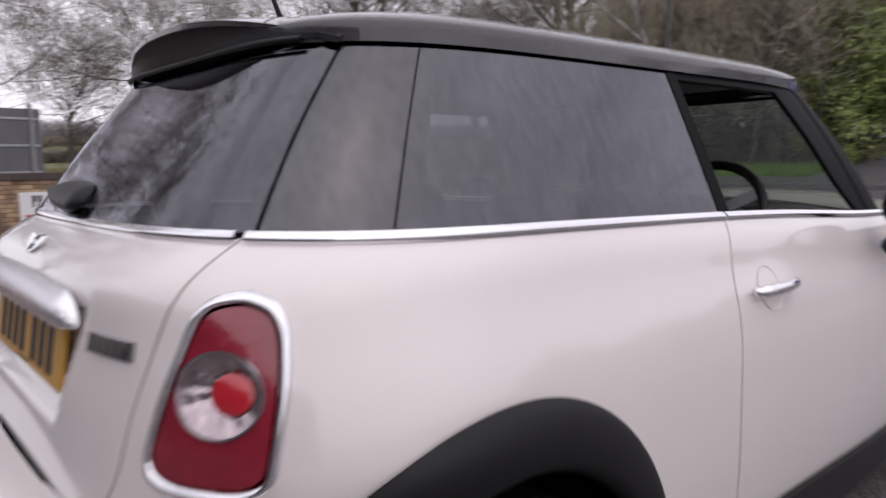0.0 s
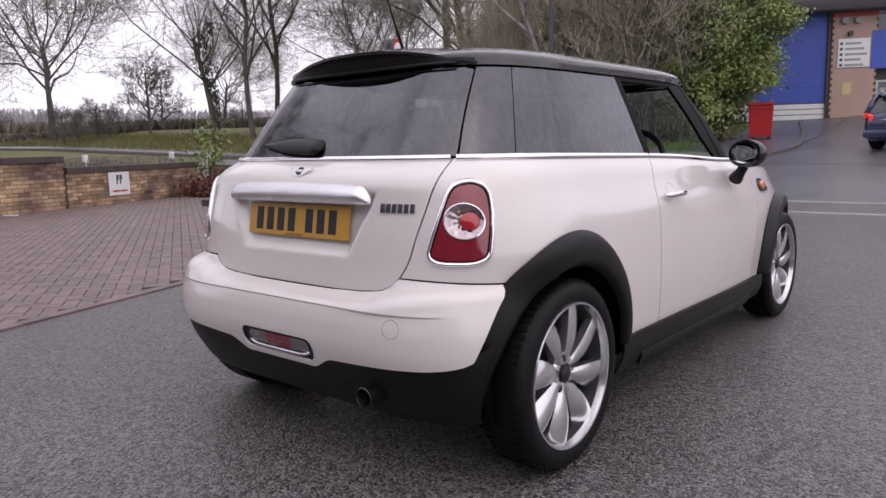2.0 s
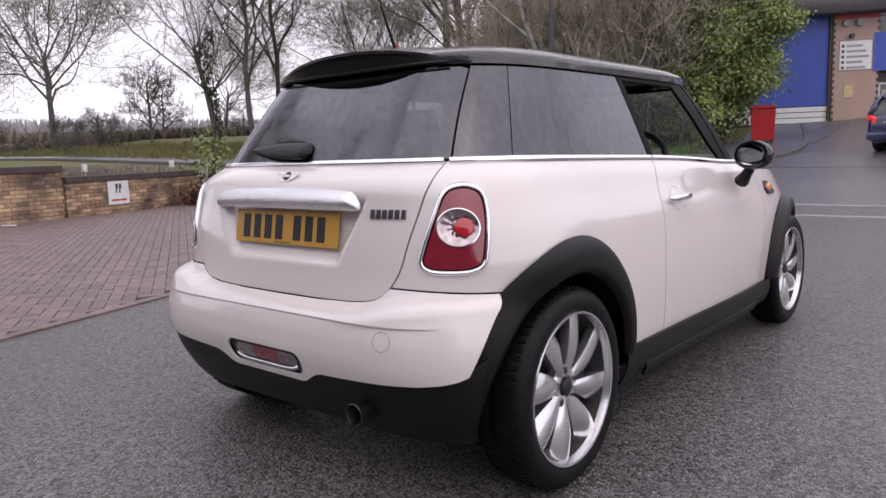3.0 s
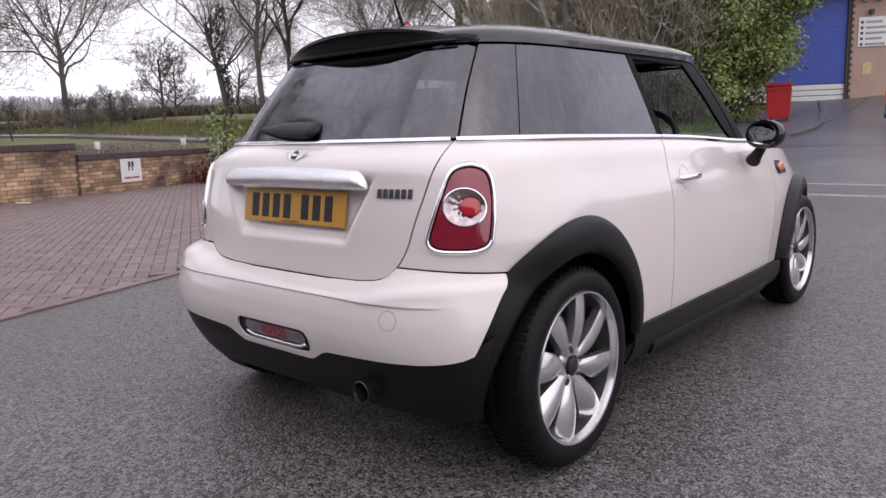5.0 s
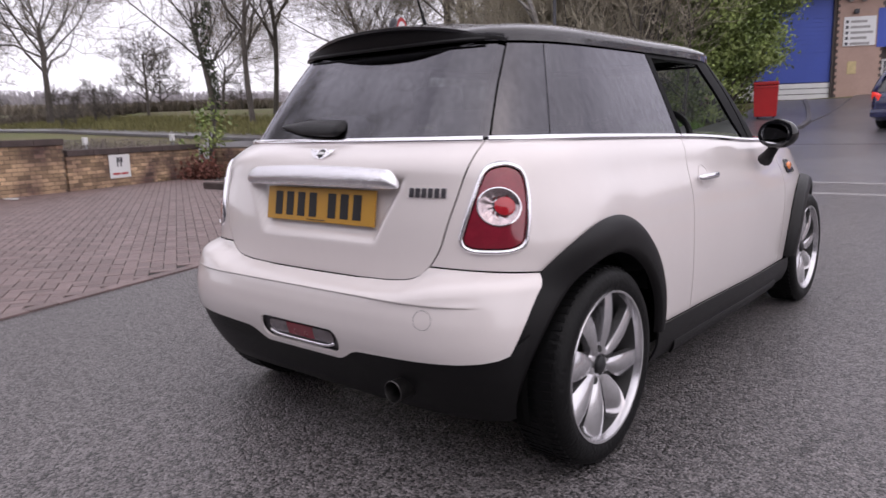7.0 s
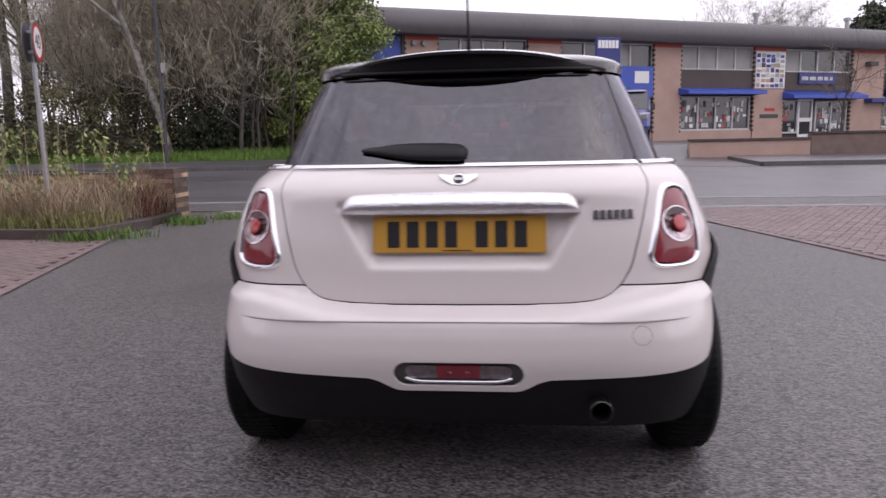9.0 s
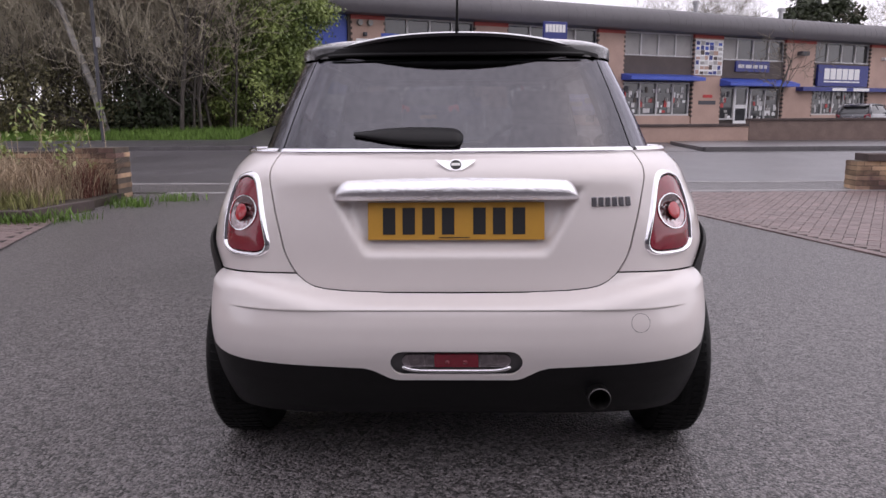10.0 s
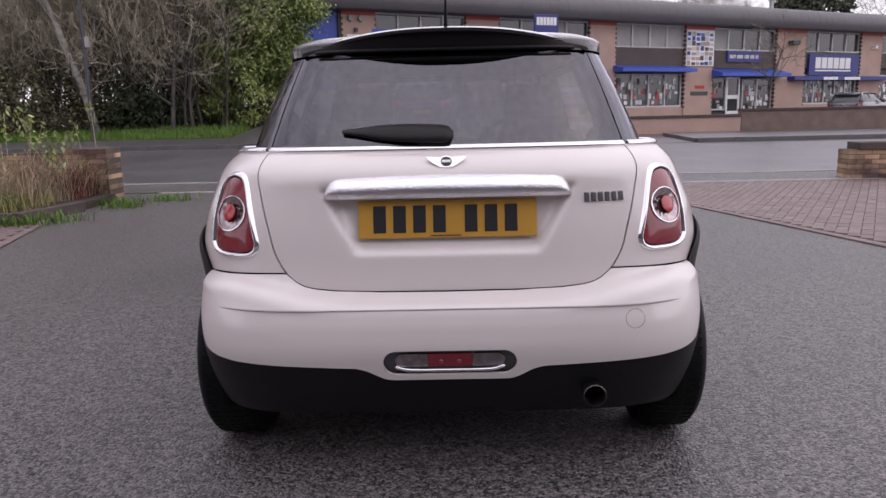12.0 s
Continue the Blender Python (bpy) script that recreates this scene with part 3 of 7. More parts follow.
# ---- walls round the yard ----
def brick_wall(name, p0, p1, height, thick, label, near, coping=0.075, z0=0.0, cope_mat=None, bare=0.0):
    """A wall of stretcher bricks from p0 to p1: a mortar core, the bricks proud of it, coping stones on top."""
    p0, p1 = Vector(p0), Vector(p1)
    run = (p1 - p0).length
    turn = math.degrees(math.atan2(p1.y - p0.y, p1.x - p0.x))
    wall = put(name, None, None, pose(p0.x, p0.y, z0, 0, 0, turn), label, "wall", "", "structure")
    part("mortar_core", boxed(0.011, -thick / 2 + 0.006, -0.1, run - 0.011, thick / 2 - 0.006, height), M_MORTAR, wall)
    bm = boxed(0.005, -thick / 2, 0.005, 0.220, thick / 2, 0.070, 0.003)
    me = bpy.data.meshes.new("brick")
    bm.to_mesh(me)
    bm.free()
    me.materials.append(M_BRICK)
    rng = np.random.default_rng(7)
    cells = []
    for j in range(int(height / 0.075)):
        x = -0.1125 if j % 2 else 0.0
        while x < run:
            a, b = max(x, 0.0), min(x + 0.225, run)
            if b - a > 0.05:
                cells.append((abs((a + b) / 2 - near), a, b, j * 0.075))
            x += 0.225
    cells.sort()
    for d, a, b, z in cells[:300]:
        put("brick", me, wall, pose(a, rng.uniform(-0.002, 0.002), z) @ Matrix.Diagonal(((b - a) / 0.225, 1, 1, 1)))
    if cells[300:]:
        verts, faces = [], []
        for d, a, b, z in cells[300:]:
            k = len(verts)
            o = rng.uniform(-0.002, 0.002)
            for y in (-thick / 2 + o, thick / 2 + o):
                verts += [(a + 0.005, y, z + 0.005), (b - 0.005, y, z + 0.005), (b - 0.005, y, z + 0.07), (a + 0.005, y, z + 0.07)]
            faces += [(k, k + 1, k + 2, k + 3), (k + 7, k + 6, k + 5, k + 4), (k, k + 4, k + 5, k + 1), (k + 3, k + 2, k + 6, k + 7), (k, k + 3, k + 7, k + 4), (k + 1, k + 5, k + 6, k + 2)]
        put("brick_field", mesh_of("brick_field", verts, faces, M_BRICK_FAR), wall, kind="stuff")
    if coping:
        n = max(1, round(run / 0.6))
        for i in range(n):
            part("coping_stone", boxed(bare + (run - bare) * i / n + 0.003, -thick / 2 - 0.035, height, bare + (run - bare) * (i + 1) / n - 0.003, thick / 2 + 0.035, height + coping, 0.008), cope_mat or M_COPING, wall)
    return wall


WA, WB1, WC = (-10.9, -4.2), (-12.68, 3.97), (-13.95, 7.60)
brick_wall("wall_west_high", WA, WB1, 0.90, 0.225, "taller run of weathered buff brick wall with dark coping", 6.5, 0.12)
brick_wall("wall_west_low", (WB1[0], WB1[1] + 0.02), WC, 0.675, 0.225, "lower run of weathered buff brick wall with dark coping", 2.0, 0.12)
paved("paving_west", left_paving, (-16, -1), (-5.9, 7), 150.0, (-3.6, 0.6), "red-brown herringbone block paving, damp", *EDGE_L)
paved("paving_east", right_paving, (1.5, 12), (-2.0, 8.6), 59.5, (3.4, 4.6), "red-brown herringbone block paving beside the asphalt, damp", *EDGE_R)
brick_wall("pier_west", (-5.55, 8.05), (-4.95, 8.05), 0.75, 0.45, "buff brick pier at the yard entrance among dead grass", 0.3, 0.0)
brick_wall("pier_west_wing", (-13.7, 8.0), (-5.56, 8.05), 0.70, 0.225, "buff brick wall along the road behind dead grass", 8.0, 0.0)
brick_wall("pier_east", (6.14, 8.86), (10.5, 8.46), 0.45, 0.40, "low buff brick wall with a dark coping by the entrance", 0.0, 0.11, bare=0.14)

# ---- the row of shops across the road ----
BUILD = pose(-4.0, 27.9, 0, 0, 0, math.degrees(math.atan2(0.446, 0.895)))
shops = root("shop_building", BUILD, "long two-storey brown brick shop row with grey metal roof", "building")


def slab(name, s0, z0, s1, z1, d0, d1, material, parent=None, label="", bevel=0.0):
    """A block of the front: s along it, z up, d out of the wall (towards the road)."""
    return part(name, boxed(s0, -d1, z0, s1, -d0, z1, bevel), material, parent or shops, label)


PIERS = [(-0.40, 1.08), (5.30, 7.00), (12.0, 13.60), (18.1, 20.1), (24.8, 27.2), (32.0, 34.0), (38.6, 40.6), (45.2, 47.2)]
slab("back_wall", -6.2, -0.5, 52, 5.4, -12, -0.30, M_WALL_DARK)
for a, b in PIERS:
    pier = slab("brick_pier", a, 0.5, b, 5.22, -0.3, 0.0, M_WALL)
    slab("red_band", a, 5.22, b, 5.42, -0.3, 0.02, M_RED_BAND, pier)
    for k in range(18):
        z = 1.2 + k * 0.225
        slab("quoin", a - 0.03, z, a + 0.06, z + 0.11, -0.25, 0.006, M_WALL_DARK, pier)
        slab("quoin", b - 0.06, z, b + 0.03, z + 0.11, -0.25, 0.006, M_WALL_DARK, pier)


def office_window(a, b, z0, z1, n, blinds, parent=None):
    """A strip window with n lights in a pale frame."""
    w = slab("office_window", a, z0, b, z1, -0.28, -0.22, M_PANE, parent)
    for k in range(n + 1):
        x = a + (b - a) * k / n
        slab("mullion", x - 0.04, z0, x + 0.04, z1, -0.24, -0.14, M_FRAME, w)
    slab("head_rail", a, z1 - 0.07, b, z1, -0.24, -0.13, M_FRAME, w)
    slab("sill_rail", a, z0, b, z0 + 0.08, -0.24, -0.10, M_FRAME, w)
    for k in range(n):
        if (k in blinds):
            slab("blind", a + (b - a) * k / n + 0.05, z0 + 0.1, a + (b - a) * (k + 1) / n - 0.05, z1 - 0.08, -0.222, -0.216, M_BLIND, w)
    return w


def goods(a, b, z0, z1, seed, parent):
    """Boxes, posters and cans on show behind a shop window."""
    rng = np.random.default_rng(seed)
    cols = [M_WHITE, M_WHITE, M_DARK_INK, M_BLIND, M_FRAME, M_RED_INK, M_WALL_DARK, M_BLIND, M_WHITE]
    x = a + 0.08
    while x < b - 0.3:
        w, h = rng.uniform(0.08, 0.24), rng.uniform(0.10, 0.34)
        z = z0 + rng.choice([0.03, 0.28, 0.5, 0.72, 0.95]) * (z1 - z0) * 0.75
        slab("display_box", x, z, x + w, min(z + h, z1 - 0.1), -0.215, -0.19, cols[int(rng.integers(len(cols)))], parent)
        x += w * rng.uniform(0.15, 0.6)


def bars(name, a, b, z0, z1, material, parent, d=0.075, seed=0, rows=1):
    """Unreadable lettering as plain bars."""
    rng = np.random.default_rng(seed)
    h = (z1 - z0) / rows
    for r in range(rows):
        x = a
        while x < b - 0.05:
            w = min(rng.uniform(0.35, 0.9) * (b - a) / 4, b - x)
            slab(name, x, z0 + r * h + 0.15 * h, x + w, z0 + r * h + 0.8 * h, d - 0.02, d, material, parent)
            x += w + 0.05 * (b - a)


# bay with the blue roller shutter
shutter = slab("roller_shutter", -4.6, 2.22, -0.40, 5.40, -0.30, -0.18, M_BLUE_DOOR, None, "blue roller shutter door")
for k in range(21):
    slab("shutter_slat", -4.6, 2.24 + k * 0.15, -0.42, 2.24 + k * 0.15 + 0.13, -0.19, -0.165, M_BLUE_DOOR, shutter)
for k in range(3):
    slab("bottom_slat", -4.6, 1.62 + k * 0.2, -0.42, 1.62 + k * 0.2 + 0.17, -0.30, -0.15, M_WHITE, shutter, "pale bottom slat")
slab("side_post", -0.52, 1.6, -0.40, 5.4, -0.3, -0.05, M_WALL_DARK)
slab("end_wall", -6.2, 0.5, -4.6, 5.42, -0.3, 0.0, M_WALL)
notice = slab("trade_notice", -0.20, 3.44, 0.84, 4.45, 0.0, 0.04, M_WHITE, None, "white notice board with lines of dark lettering")
for k in range(5):
    z = 4.28 - k * 0.19
    slab("bullet", -0.14, z - 0.05, -0.05, z + 0.05, 0.04, 0.046, M_DARK_INK, notice)
    slab("text_bar", 0.02, z - 0.045, 0.55 + 0.2 * ((k * 7) % 3) / 2, z + 0.035, 0.04, 0.046, M_BLIND, notice)
slab("yellow_notice", -0.01, 2.46, 0.28, 2.90, 0.0, 0.02, mat("faded_yellow_card", (0.62, 0.50, 0.26), 0.6, var=0.2, scale=6), None, "small faded yellow notice")
for x in (-0.08, 0.36):
    bm = bmesh.new()
    lathe(bm, [(-0.16, 0.02), (-0.16, 0.11), (-0.05, 0.13), (0.0, 0.13)], 16, "y")
    bmesh.ops.translate(bm, verts=bm.verts, vec=(x + 0.05, 0, 5.08))
    part("round_lamp", bm, M_BLIND, shops)
bm = boxed(0.10, -0.2, 4.55, 0.24, 0, 4.70, 0.02)
part("wall_camera", bm, M_DARK_INK, shops)

# bays between the piers
def bay(a, b, upper, n, blinds, lower, seed):
    slab("spandrel", a, 3.35, b, 4.25, -0.3, -0.10, M_WALL_DARK)
    office_window(a, b, 4.22, 5.38, n, blinds)
    slab("plinth", a, 0.3, b, 1.28, -0.3, -0.06, M_WALL)
    w = office_window(a + 0.1, b - 0.1, 1.28, 2.95, lower, [])
    goods(a + 0.1, b - 0.1, 1.4, 2.85, seed, w)


bay(1.08, 5.30, 0, 4, [], 4, 11)
bay(7.00, 12.0, 0, 4, [2], 4, 12)
bay(13.6, 18.1, 0, 4, [0, 1, 2, 3], 4, 13)
bay(27.2, 32.0, 0, 4, [], 5, 15)
bay(34.0, 38.6, 0, 4, [1], 4, 16)
bay(40.6, 45.2, 0, 4, [], 4, 17)
# the entrance bay
slab("spandrel", 20.1, 3.25, 24.8, 4.2, -0.3, -0.10, M_WALL_DARK)
office_window(20.1, 24.8, 4.18, 5.35, 4, [0])
slab("dark_lobby", 20.1, 0.3, 24.8, 3.3, -0.6, -0.27, M_WALL_DARK)
w = office_window(20.2, 21.25, 1.05, 2.78, 1, [])
goods(20.2, 21.25, 1.1, 2.7, 18, w)
w = office_window(22.5, 24.7, 0.85, 2.72, 2, [])
goods(22.5, 24.7, 0.9, 2.6, 19, w)
entrance = slab("shop_door", 21.30, 0.82, 22.30, 2.82, -0.26, -0.22, M_PANE, None, "white-framed glass shop door")
for z0, z1 in ((0.82, 1.0), (1.65, 1.85), (2.70, 2.82)):
    slab("door_rail", 21.30, z0, 22.30, z1, -0.24, -0.16, M_WHITE, entrance)
for x in (21.30, 22.20):
    slab("door_stile", x, 0.82, x + 0.10, 2.82, -0.24, -0.155, M_WHITE, entrance)


def awning(a, b, z0, z1):
    bm = bmesh.new()
    v = [bm.verts.new(p) for p in ((a, 0.25, z1), (b, 0.25, z1), (b, -0.75, z0 + 0.16), (a, -0.75, z0 + 0.16), (a, -0.75, z0), (b, -0.75, z0), (a, 0.25, z0), (b, 0.25, z0))]
    for f in ((0, 3, 2, 1), (3, 4, 5, 2), (0, 6, 4, 3), (1, 2, 5, 7), (6, 7, 5, 4)):
        bm.faces.new([v[i] for i in f])
    part("awning", bm, M_BLUE_DOOR, shops, "blue shop awning")


awning(13.45, 18.25, 3.02, 3.38)
awning(20.0, 25.2, 2.82, 3.26)
posters = slab("advert_panel", 18.15, 3.36, 20.05, 5.16, 0.0, 0.05, M_WHITE, None, "large advert panel in blue, white and brown patches")
rng = np.random.default_rng(3)
for k in range(42):
    x, z = 18.18 + (k % 6) * 0.305, 3.40 + (k // 6) * 0.245
    top = z > 4.4
    tone = ([M_BLUE, M_BLUE, M_BLUE_DOOR, M_BLIND, M_FRAME] if top else [M_WALL_DARK, M_BLIND, M_BLUE, M_FRAME, M_WALL])[int(rng.integers(5))]
    slab("advert_patch", x, z, x + rng.uniform(0.20, 0.30), z + rng.uniform(0.13, 0.24), 0.05, 0.056, tone, posters)
sign = slab("sign_board", 21.1, 3.60, 23.6, 4.16, -0.10, 0.0, M_BLUE, None, "navy sign board with pale lettering")
bars("letter_bar", 21.25, 23.45, 3.74, 4.02, M_FRAME, sign, 0.012, 5)
sign = slab("sign_board", 27.5, 2.92, 31.85, 4.12, -0.10, 0.04, M_BLUE, None, "navy shop sign with a white word and underline")
for k in range(6):
    slab("letter_bar", 28.0 + k * 0.52, 3.30, 28.0 + k * 0.52 + 0.44, 3.92, 0.04, 0.06, M_WHITE, sign)
slab("underline", 28.0, 3.14, 31.1, 3.22, 0.04, 0.06, M_WHITE, sign)
slab("canopy", 25.8, 2.62, 34.0, 2.84, -0.2, 0.5, M_BLUE)
slab("sign_strip", 28.2, 2.64, 29.4, 2.80, 0.5, 0.51, M_WHITE)
slab("sign_strip", 30.0, 2.64, 31.4, 2.80, 0.5, 0.51, M_WHITE)
sign = slab("sign_board", 0.90, 3.36, 5.25, 4.70, -0.10, 0.02, M_BLUE_DOOR, None, "blue shop sign with white lettering")
bars("letter_bar", 1.9, 4.6, 3.75, 4.25, M_WHITE, sign, 0.03, 6)
sign = slab("sign_board", 7.05, 2.9, 11.95, 4.32, -0.10, 0.02, M_BLUE_DOOR, None, "blue shop sign panel")
slab("white_panel", 10.9, 3.55, 11.7, 4.1, 0.02, 0.03, M_WHITE, sign)
slab("wall_plate", 18.55, 1.85, 19.75, 2.05, 0.0, 0.02, M_DARK_INK)
slab("wall_plate", 18.85, 2.2, 19.5, 2.36, 0.0, 0.02, M_RED_INK)
bm = boxed(25.7, -0.35, 4.55, 26.3, 0, 4.78, 0.03)
part("flood_lamp", bm, M_DARK_INK, shops)
slab("flood_lamp", 33.0, 4.5, 33.2, 4.66, 0, 0.25, M_WHITE)
# the roof: a curved metal eave over the front, then a shallow slope back
bm = bmesh.new()
prof = [(0.10, 5.38), (-0.62, 5.40), (-0.78, 5.62), (-0.80, 5.95), (-0.62, 6.24), (-0.30, 6.42), (0.2, 6.52), (6.0, 7.3), (12.5, 6.4), (12.5, 5.38)]
rows_ = [[bm.verts.new((s, y, z)) for y, z in prof] for s in np.linspace(-6.5, 52, 54)]
for r0, r1 in zip(rows_, rows_[1:]):
    for i in range(len(prof) - 1):
        bm.faces.new((r0[i], r1[i], r1[i + 1], r0[i + 1]))
bm.faces.new(rows_[0])
bm.faces.new(rows_[-1][::-1])
eave = part("roof", bm, M_ROOF_METAL, shops, "grey profiled metal roof with a rounded eave", True, 40)
for k in range(117):
    s = -6.3 + k * 0.5
    bm = bmesh.new()
    tube(bm, [(s, y - 0.002, z + 0.002) for y, z in prof[2:7]], 0.005, 4)
    part("roof_rib", bm, M_ROOF_METAL, eave)
for s in (25.6, 19.2):
    bm = bmesh.new()
    lathe(bm, [(6.5, 0.12), (7.1, 0.12), (7.1, 0.2), (7.25, 0.2), (7.3, 0.02)], 12, "z")
    bmesh.ops.translate(bm, verts=bm.verts, vec=(s, 1.2, 0))
    part("roof_vent", bm, M_STEEL, shops)

# the low walls before the shops
def low_wall(name, x0, x1, y, h, material, label, cap):
    z = float(ground_z(9, 18.9))
    bm = boxed(x0, y - 0.15, z - 0.2, x1, y + 0.15, z + h, 0.01)
    w = put(name, None, None, None, label, "wall", "", "structure")
    part("wall_body", bm, material, w)
    n = int((x1 - x0) / 0.9)
    for i in range(n):
        part("coping_stone", boxed(x0 + (x1 - x0) * i / n + 0.004, y - 0.19, z + h, x0 + (x1 - x0) * (i + 1) / n - 0.004, y + 0.19, z + h + cap, 0.01), M_COPING, w)


low_wall("wall_forecourt_low", 5.2, 8.55, 19.2, 0.50, M_WALL, "low pink-brown retaining wall with dark coping", 0.08)
low_wall("wall_forecourt", 8.56, 40, 19.2, 0.66, mat("brown_brick_wall", (0.20, 0.145, 0.125), 0.85, var=0.2, scale=3, bump=0.4, bscale=40), "brown brick retaining wall with dark coping", 0.07)


# a plain unseen wall, added to close the yard behind and block low sky light
bm = boxed(-17, -11.9, -0.1, 15, -11.3, 6.2, 0.01)
back_wall = part("wall_south", bm, mat("added_wall_grey", (0.115, 0.110, 0.120), 0.85, var=0.15, scale=1.2, bump=0.3, bscale=40), None)
tagged(back_wall, "plain grey wall, unseen, added behind the yard to dim low light", "wall", "", "structure")

# ---- the white hatchback ----
def spline(xs, ys):
    """A natural cubic spline through the knots."""
    xs, ys = np.array(xs, float), np.array(ys, float)
    n, h = len(xs), np.diff(xs)
    A, b = np.eye(n), np.zeros(n)
    for i in range(1, n - 1):
        A[i, i - 1:i + 2] = h[i - 1], 2 * (h[i - 1] + h[i]), h[i]
        b[i] = 6 * ((ys[i + 1] - ys[i]) / h[i] - (ys[i] - ys[i - 1]) / h[i - 1])
    m = np.linalg.solve(A, b)

    def f(x):
        x = np.clip(x, xs[0], xs[-1])
        i = np.clip(np.searchsorted(xs, x) - 1, 0, n - 2)
        d, e, w = x - xs[i], xs[i + 1] - x, h[i]
        return m[i] * e ** 3 / (6 * w) + m[i + 1] * d ** 3 / (6 * w) + (ys[i] / w - m[i] * w / 6) * e + (ys[i + 1] / w - m[i + 1] * w / 6) * d
    return f


# the car's form: y = 0 at the rear axle, the nose towards +y; z of the profiles is scaled along the car by body_k
body_w = spline([0.16, 0.25, 0.35, 0.5, 0.65, 0.8, 0.9, 0.96, 1.0], [0.76, 0.785, 0.80, 0.812, 0.810, 0.788, 0.752, 0.730, 0.702])
body_rear = spline([0.16, 0.3, 0.42, 0.55, 0.66, 0.76, 0.88, 0.95, 1.0], [0.42, 0.455, 0.472, 0.475, 0.472, 0.466, 0.448, 0.421, 0.332])
body_n = spline([0.16, 0.5, 0.7, 0.84, 1.0], [5.2, 5.4, 3.95, 3.9, 3.4])
body_front = spline([0.16, 0.3, 0.5, 0.7, 0.85, 1.0], [3.02, 3.10, 3.13, 3.10, 3.02, 2.90])
body_k = spline([-0.6, -0.3, 0.3, 0.6, 1.1, 1.58, 2.0, 2.5, 2.9, 3.15], [1.017, 1.017, 1.005, 0.997, 0.978, 0.950, 0.935, 0.905, 0.845, 0.76])
RC, FC = 0.35, 1.95


def oval(phi, w, l, n):
    return ((np.abs(np.sin(phi)) / w) ** n + (np.abs(np.cos(phi)) / l) ** n) ** (-1 / n)


# equal steps of u go equally far along the tail's outline
_p = np.linspace(0, math.pi / 2, 400)
_r = oval(_p, 0.79, RC + 0.46, 4.8)
_x, _y = _r * np.sin(_p), -_r * np.cos(_p)
_s = np.concatenate([[0], np.cumsum(np.hypot(np.diff(_x), np.diff(_y)))])
U1 = float(_s[-1])
U2 = U1 + FC - RC
_q = oval(_p, 0.79, 3.1 - FC, 2.9)
_x, _y = _q * np.sin(_p), _q * np.cos(_p)
_t = np.concatenate([[0], np.cumsum(np.hypot(np.diff(_x), np.diff(_y)))])
U3 = U2 + float(_t[-1])


def taper(y):
    """The plan draws in towards the nose."""
    t = np.clip((y - 1.2) / 1.3, 0, 1)
    return 1 - 0.035 * t * t * (3 - 2 * t)


def haunch(y, z):
    """The rear quarter swells a little above the bumper."""
    h, k = np.clip((0.25 - y) / 0.55, 0, 1), np.clip((z - 0.58) / 0.15, 0, 1)
    return 1 + 0.062 * h * h * (3 - 2 * h) * k * k * (3 - 2 * k)


def body(u, z, out=0.0, back=0.0):
    """The body's skin at u along the side and profile height z, out metres proud of it. x is the right half; arrays in, arrays out."""
    u, z = np.asarray(u, float), np.asarray(z, float)
    w, l, n, lf = body_w(z) + out, RC + body_rear(z) + out + back, body_n(z), body_front(z) - FC + out
    pr = np.interp(u, _s, _p)
    rr = oval(pr, w, l, n)
    pf = np.interp(U3 - u, _t, _p)
    rf = oval(pf, w, lf, 2.9)
    x = np.where(u < U1, rr * np.sin(pr), np.where(u < U2, w, rf * np.sin(pf)))
    y = np.where(u < U1, RC - rr * np.cos(pr), np.where(u < U2, RC + u - U1, FC + rf * np.cos(pf)))
    return np.stack([x * taper(y) * haunch(y, z), y, z * body_k(y)], -1)


def body_x(y, z, out=0.0):
    """How far out the side's skin is at y and true height z."""
    z = z / body_k(y)
    w, l, n, lf = body_w(z) + out, RC + body_rear(z) + out, body_n(z), body_front(z) - FC + out
    d = np.where(y < RC, np.clip((RC - y) / l, 0, 0.9999) ** n, np.where(y > FC, np.clip((y - FC) / lf, 0, 0.9999) ** 2.9, 0))
    return w * taper(y) * haunch(y, z) * (1 - d) ** (1 / np.where(y < RC, n, 2.9))


def body_y(x, z, out=0.0):
    """Where the tail's skin is at x and profile height z."""
    w, l, n = body_w(z) + out, RC + body_rear(z) + out, body_n(z)
    return RC - l * (1 - np.clip(np.abs(x) / (w * haunch(-0.4, z)), 0, 0.9999) ** n) ** (1 / n)


# the glass house: v from 0 at the belt to 1 at the roof's edge
GC = 0.75
house_w = spline([0, 0.5, 1], [0.697, 0.632, 0.560])
house_rear = spline([0, 0.5, 1], [0.352, 0.24, 0.115])
house_front = spline([0, 0.5, 1], [2.12, 1.93, 1.67])
house_n = spline([0, 1], [4.4, 5.2])


def house(a, v, out=0.0):
    """The glass house at the turn a (0: tail's middle, pi / 2: the side, pi: the windscreen's middle) and v."""
    a, v = np.asarray(a, float), np.asarray(v, float)
    w, l, f, n = house_w(v) + out, GC + house_rear(v) + out, house_front(v) - GC + out, house_n(v)
    r = np.where(a < math.pi / 2, oval(a, w, l, n), oval(a, w, f, 5.6))
    x, y = r * np.sin(a), GC - r * np.cos(a)
    z0 = body_k(y)
    return np.stack([x, y, z0 + (1.315 - z0) * v], -1)


def bodys(u, z, out=0.0, back=0.0):
    p = body(np.abs(u), z, out, back)
    p[..., 0] *= np.where(np.asarray(u) < 0, -1, 1)
    return p


